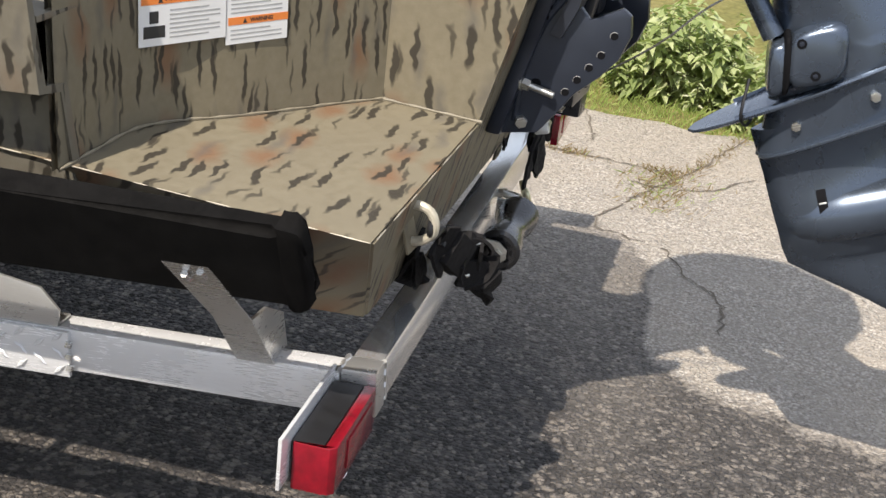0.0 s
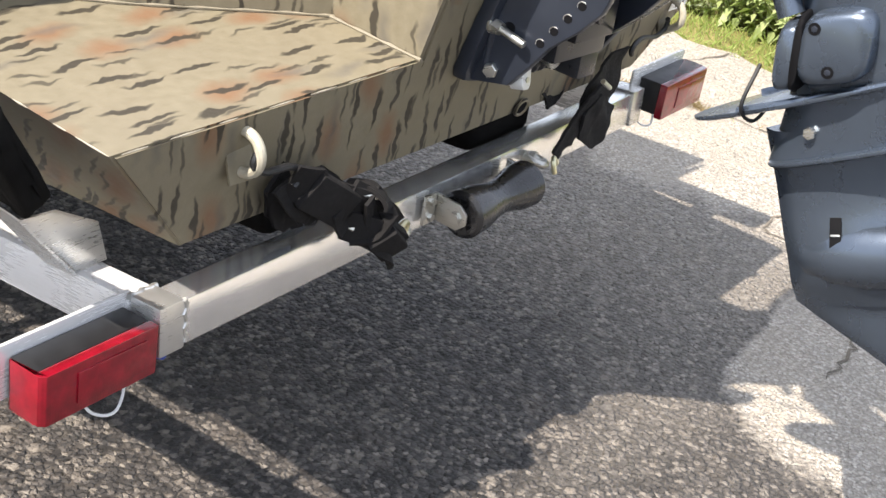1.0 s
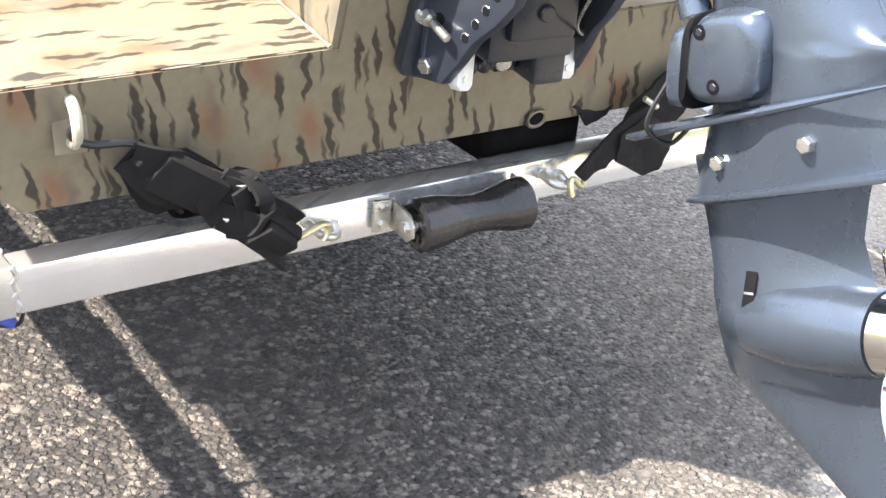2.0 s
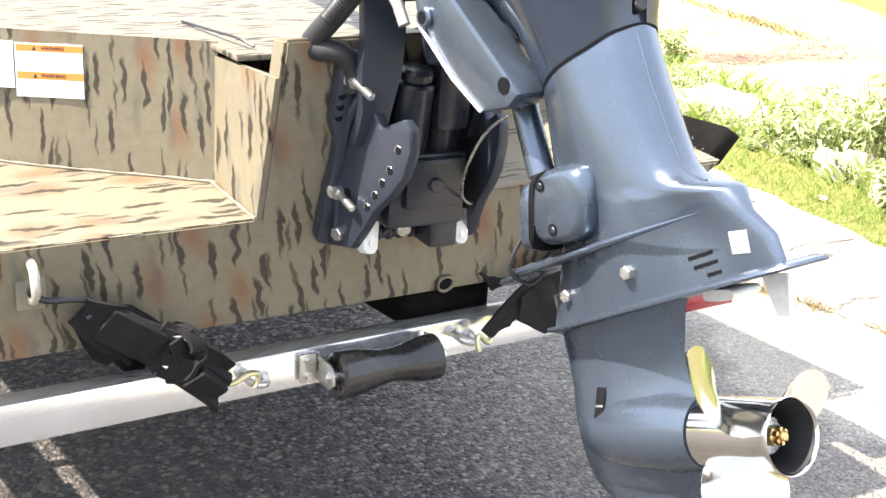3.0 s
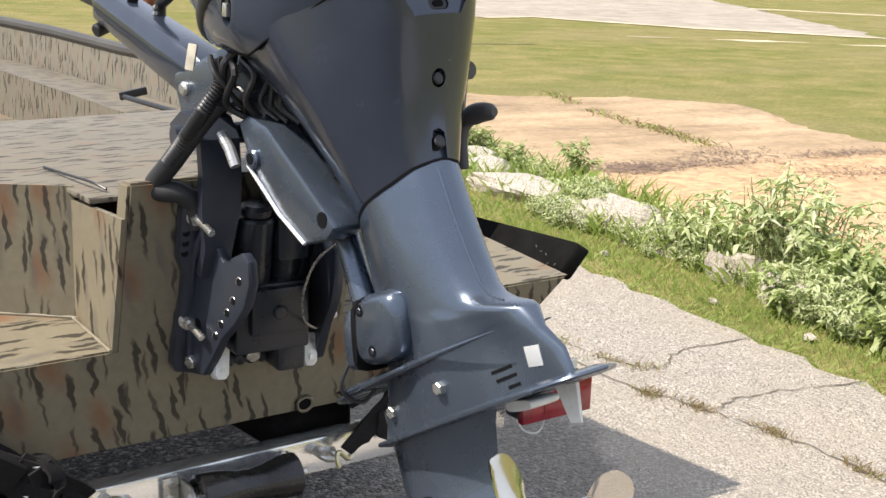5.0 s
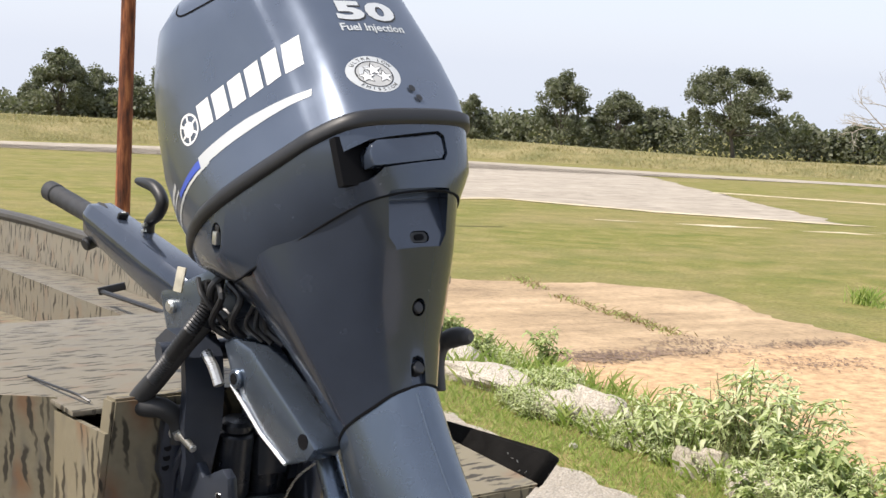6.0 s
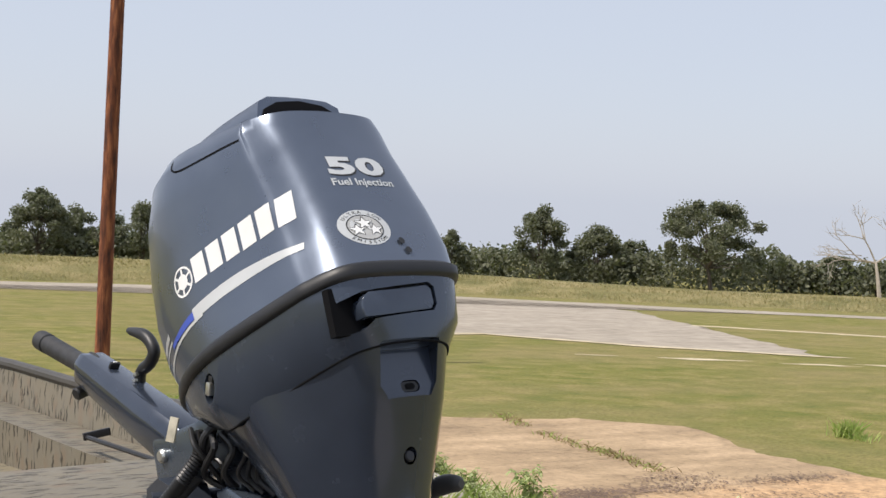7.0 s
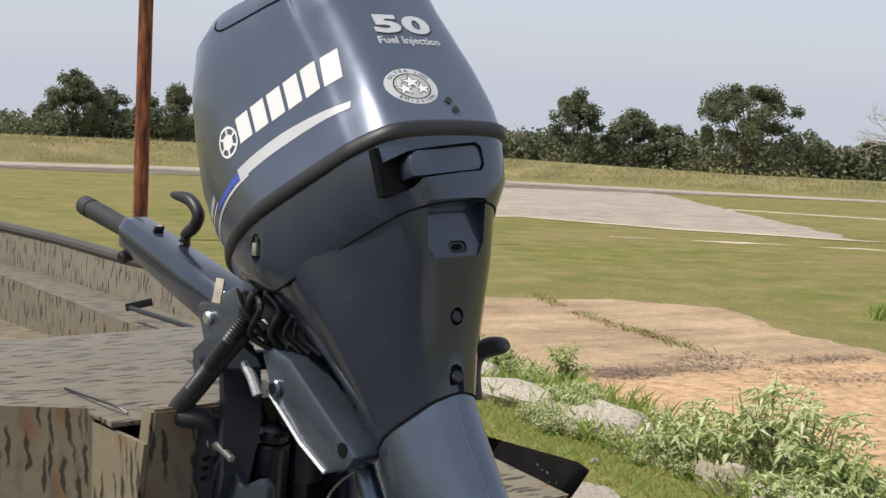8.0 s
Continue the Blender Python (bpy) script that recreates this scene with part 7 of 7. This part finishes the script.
tagged(lit.done("slab_litter", paint("dark_litter", (0.17, 0.115, 0.08), 0.95, 0, 0.4, 20)), "dark leaf and gravel litter on the sandy slab", "litter", "", "stuff")


def rock(x, y, sx, sy, sz, seed, turn=0.0):
    """A broken lump: a ball cut by rough planes, then pitted."""
    b = bmesh.new()
    bmesh.ops.create_icosphere(b, subdivisions=4, radius=1.0)
    r = random.Random(seed)
    o = Vector((r.uniform(0, 50), r.uniform(0, 50), r.uniform(0, 50)))
    cuts = [(Vector((r.gauss(0, 1), r.gauss(0, 1), r.gauss(0.2, 0.8))).normalized(), r.uniform(0.52, 0.80)) for _ in range(11)]
    for v in b.verts:
        c = v.co.copy()
        for nrm, d in cuts:
            e = c.dot(nrm) - d
            if e > 0:
                c -= nrm * e * 0.94
        c *= 1.25 * (1 + 0.10 * noise.noise(c * 2.2 + o) + 0.07 * noise.noise(c * 6 + o) + 0.03 * noise.noise(c * 15 + o))
        v.co = Vector((c.x * sx, c.y * sy, max(-0.4, c.z) * sz))
    bmesh.ops.transform(b, matrix=pose(x, y, land(x, y) + sz * 0.22, r.uniform(-6, 6), r.uniform(-6, 6), turn + r.uniform(-14, 14)), verts=b.verts[:])
    tagged(part("rubble_rock", b, ROCK, None, "", 24), "rough pale lump of concrete rubble among weeds", "rock", "rubble rocks")


k = 0
for x, y, sx, sy, h in ((2.98, 3.62, 0.13, 0.34, 0.070), (3.03, 3.18, 0.12, 0.15, 0.070), (2.96, 2.93, 0.10, 0.13, 0.085), (3.06, 2.80, 0.10, 0.14, 0.105), (3.10, 2.95, 0.10, 0.12, 0.12), (2.97, 2.62, 0.07, 0.11, 0.065), (2.95, 2.42, 0.05, 0.09, 0.05), (2.91, 2.02, 0.065, 0.085, 0.085), (2.96, 1.92, 0.06, 0.08, 0.08), (2.90, 1.68, 0.06, 0.085, 0.085),
                        (2.97, 1.58, 0.07, 0.08, 0.06), (3.15, 4.15, 0.16, 0.2, 0.08), (3.24, 4.55, 0.15, 0.2, 0.08), (3.3, 5.1, 0.17, 0.2, 0.09), (3.2, 5.6, 0.16, 0.2, 0.09), (2.66, 1.25, 0.02, 0.025, 0.014), (2.64, 1.75, 0.016, 0.02, 0.012), (2.68, 2.5, 0.02, 0.02, 0.014)):
    rock(x, y, sx, sy, h, 90 + k)
    k += 1

# ---------------- pole, bank, trees ----------------
def rusty():
    m, ns, ls, bs = material("weathered_pole")
    co = obj_co(ns)
    mp = ns.new("ShaderNodeMapping")
    mp.inputs["Scale"].default_value = (9, 9, 1.2)
    ls.new(co, mp.inputs[0])
    n = noise_tex(ns, ls, 2.2, 6, mp.outputs[0], 0.65)
    ls.new(ramp(ns, ls, n, (0.34, (0.035, 0.013, 0.008)), (0.5, (0.15, 0.045, 0.018)), (0.66, (0.33, 0.125, 0.05))), bs.inputs["Base Color"])
    bs.inputs["Roughness"].default_value = 0.9
    bump(ns, ls, bs, n, 0.4, 0.02)
    return m


pole = part("utility_pole", tube([(4.46, 13.75, -0.45), (4.48, 13.755, 1.0), (4.50, 13.76, 2.2), (4.53, 13.77, 3.8), (4.57, 13.78, 6.2)], [0.090, 0.086, 0.084, 0.081, 0.076], 18), rusty(), None, "", 40)
tagged(pole, "reddish-brown weathered wooden pole standing in the grass", "pole")

# dry grass bank behind the far road, lower toward the east
bank_lo = [(-40, 48), (-10, 47.5), (12.0, 46.8), (17.3, 47.4), (23.5, 45.2), (28.2, 42.2), (33.2, 35.7), (37.8, 30.2), (46, 20), (52, 12)]
bank_h = [0.9, 0.88, 0.84, 0.80, 0.72, 0.64, 0.42, 0.42, 0.4, 0.4]
bank_out = [(0, 1), (0, 1), (0, 1), (0.15, 1), (0.4, 0.9), (0.65, 0.75), (0.75, 0.65), (0.8, 0.6), (0.85, 0.5), (0.85, 0.5)]
bm = bmesh.new()
rows = []
for (x, y), h, o in zip(bank_lo, bank_h, bank_out):
    d = Vector((*o, 0)).normalized()
    p = Vector((x, y, 0))
    rows.append([q + Vector((0, 0, land(q.x, q.y) + e)) for q, e in ((p, -0.01), (p + d * 1.6, h * 0.55), (p + d * 3.5, h), (p + d * 7, h), (p + d * 16, 0.1), (p + d * 18, -0.05))])
loft(rows, (False, False), bm, None, False)


def dry_field():
    m, ns, ls, bs = material("dry_grass_bank")
    co = obj_co(ns)
    n, f = noise_tex(ns, ls, 0.5, 6, co, 0.65), noise_tex(ns, ls, 9, 4, co, 0.7)
    c = ramp(ns, ls, n, (0.35, (0.17, 0.165, 0.068)), (0.55, (0.27, 0.235, 0.11)), (0.7, (0.36, 0.30, 0.16)))
    ls.new(mix_rgb(ns, ls, 1.0, c, ramp(ns, ls, f, (0.3, 0.7), (0.7, 1.2)), "MULTIPLY"), bs.inputs["Base Color"])
    bs.inputs["Roughness"].default_value = 0.95
    bs.inputs["Specular IOR Level"].default_value = 0.1
    bump(ns, ls, bs, f, 0.6, 0.2)
    return m


tagged(part("grass_bank", bm, dry_field(), None, "", 60), "low bank of dry yellow grass behind the road", "bank", "", "structure")
g = Cards()
for k in range(16000):
    i = rnd.randrange(1, len(bank_lo) - 1)
    f = rnd.random()
    a, b = Vector((*bank_lo[i], 0)), Vector((*bank_lo[i + 1], 0))
    h = bank_h[i] + (bank_h[i + 1] - bank_h[i]) * f
    d = Vector((*bank_out[i], 0)).lerp(Vector((*bank_out[i + 1], 0)), f).normalized()
    s = rnd.random()
    q = a.lerp(b, f) + d * (3.5 * s)
    q.z = land(q.x, q.y) + h * min(1, s * 1.1) - 0.03
    g.blade(q, Vector((rnd.gauss(0, 0.06), rnd.gauss(0, 0.06), 0)), rnd.uniform(0.05, 0.17), rnd.uniform(0.010, 0.025))
tagged(g.done("bank_grass", DRYB), "tall dry grass standing on the bank", "grass", "", "stuff")


def tree(name, x, y, h, wide, seed, z=0.0, leaves=2600, trunk=0.3, label="", size=0.16, mat=None):
    """A field tree: a forking trunk and a crown of many uneven leaf clumps, ragged at its rim and open in places."""
    r = random.Random(seed)
    t = thing(name, label, "tree", pose(x, y, z), "field trees")
    bm = bmesh.new()
    base = h * trunk
    lean = Vector((r.uniform(-0.06, 0.06), r.uniform(-0.06, 0.06), 0)) * h
    tube([(0, 0, -0.1), lean * 0.4 + Vector((0, 0, base * 0.6)), lean + Vector((0, 0, base * 1.1))], [h * 0.026, h * 0.020, h * 0.015], 8, bm)
    clumps = []
    n = 26 + int(wide * 5)
    lobes = [(r.uniform(0, 2 * math.pi), r.uniform(0.75, 1.12)) for _ in range(5)]
    for k in range(n):
        a = 2 * math.pi * (k * 0.618 + 0.05 * r.random())
        q = (k + 0.5) / n
        f = 0.10 + 0.90 * r.random() ** 0.75                    # height in the crown
        dome = math.sqrt(max(0.06, 1 - (1.45 * f - 0.42) ** 2)) * max(w * (0.72 + 0.28 * math.cos(a - b)) for b, w in lobes)
        rad = wide * 0.5 * dome * (0.30 + 0.70 * math.sqrt(q))
        top = h * (0.86 + 0.16 * r.random())
        c = Vector((math.cos(a) * rad, math.sin(a) * rad, base * 0.75 + (top - base * 0.75) * f))
        clumps.append((c, (0.16 + 0.055 * h) * r.uniform(0.55, 1.15)))
        if k % 2 == 0:
            tube(spline([lean * 0.9 + Vector((0, 0, base * 0.95)), (c.x * 0.4, c.y * 0.4, base + (c.z - base) * 0.6), c], 3), [h * 0.009, h * 0.008, h * 0.006, h * 0.005, h * 0.004, h * 0.003, h * 0.002], 5, bm)
    part("trunk", bm, BARK, t, "", 60)
    lf = Cards()
    for k in range(leaves):
        c, s = clumps[r.randrange(len(clumps))]
        v = Vector((r.gauss(0, 1), r.gauss(0, 1), r.gauss(0, 0.7)))
        v = v.normalized() * (r.random() ** 0.4) * (1.0 + 0.35 * noise.noise(v.normalized() * 2.1 + c))
        p = c + v * s * 1.2
        if p.z < base * 0.4:
            continue
        d = Vector((r.gauss(0, 1), r.gauss(0, 1), r.gauss(0, 0.6))).normalized()
        side = d.cross(Vector((r.gauss(0, 1), r.gauss(0, 1), r.gauss(0, 1)))).normalized()
        l = size * r.uniform(0.5, 1.3)
        lf.leaf(p, d, side, l, l * 0.38, 0.2)
    lf.done("crown", mat or TREELEAF, t)
    return t


OAK = "dark green broad-crowned tree at the far edge of the field"
k = 0
for x, y, h, w in ((23.2, 80.3, 4.39, 4.2), (25.7, 81.6, 3.33, 3.2), (22.7, 84.6, 2.36, 3.7), (27.4, 80.0, 3.06, 3.2), (28.8, 78.5, 3.87, 2.1), (31.9, 79.4, 3.06, 3.9), (37.9, 76.7, 3.69, 4.3), (43.6, 73.7, 2.88, 3.9), (45.5, 70.1, 2.77, 2.5), (49.4, 71.2, 1.91, 2.5),
                   (50.1, 67.0, 4.40, 3.7), (53.5, 65.7, 3.61, 3.7), (56.5, 65.7, 2.92, 3.3), (57.3, 59.6, 5.41, 6.9), (62.6, 58.6, 1.95, 3.6), (64.6, 56.5, 2.26, 3.9), (66.2, 54.7, 1.94, 3.9)):
    k += 1
    yellow = 43 < x < 44
    tree("tree", x, y, h * 1.03, w, k, land(x, y), int(1150 * w * h ** 0.7) if w < 6 else 22000, 0.24 if w > 6 else 0.10, "yellow-green tree among darker trees at the field's edge" if yellow else OAK, 0.15, YELLOWLEAF if yellow else None)
# scrub between and behind the trees
lf = Cards()
r = random.Random(77)
for k in range(60000):
    b = r.uniform(-0.1, 1.06)
    rad = r.uniform(86, 97)
    hh = 2.0 + 1.0 * noise.noise(Vector((b * 26, 0.3, 0.7))) + 0.8 * noise.noise(Vector((b * 70, 2.3, rad * 0.2))) + 0.4 * noise.noise(Vector((b * 190, 5.3, rad * 0.5)))
    x, y = math.sin(b) * rad - 1, math.cos(b) * rad - 3
    p = Vector((x, y, land(x, y) + r.uniform(0.0, 1.0) ** 0.8 * hh))
    d = Vector((r.gauss(0, 1), r.gauss(0, 1), r.gauss(0, 0.6))).normalized()
    l = 0.26 * r.uniform(0.6, 1.3)
    lf.leaf(p, d, d.cross(Vector((r.gauss(0, 1), r.gauss(0, 1), r.gauss(0, 1)))).normalized(), l, l * 0.42, 0.2)
tagged(lf.done("scrub_belt", TREELEAF), "low dark scrub belt behind the field trees", "scrub", "", "stuff")

# bare tree by the road
bt = thing("bare_tree", "leafless dead tree with pale thin branches", "tree", pose(51.5, 44.2, land(51.5, 44.2)) @ Matrix.Scale(1.3, 4))
bm = bmesh.new()
r = random.Random(5)


def limb(p, d, ln, w, depth):
    q = p + d * ln
    tube([p, p.lerp(q, 0.5) + Vector((r.gauss(0, 0.05), r.gauss(0, 0.05), r.gauss(0, 0.05))) * ln, q], [w, w * 0.8, w * 0.55], 5, bm)
    if depth:
        for _ in range(3):
            limb(p.lerp(q, r.uniform(0.5, 1.0)), (d + Vector((r.gauss(0, 0.55), r.gauss(0, 0.55), r.gauss(0.05, 0.35)))).normalized(), ln * 0.68, w * 0.55, depth - 1)


limb(Vector((0.9, -0.9, 0)), Vector((-0.1, 0.1, 1)).normalized(), 1.5, 0.09, 0)
for d in ((-0.8, 0.5, 0.45), (-0.9, 0.7, 0.1), (-0.4, 0.2, 0.8), (0.5, -0.4, 0.7)):
    limb(Vector((0.75, -0.75, 1.45)), Vector(d).normalized(), 1.15, 0.036, 3)
part("crown", bm, paint("dead_branch", (0.42, 0.37, 0.31), 0.9, 0, 0.2, 6), bt, "", 60)
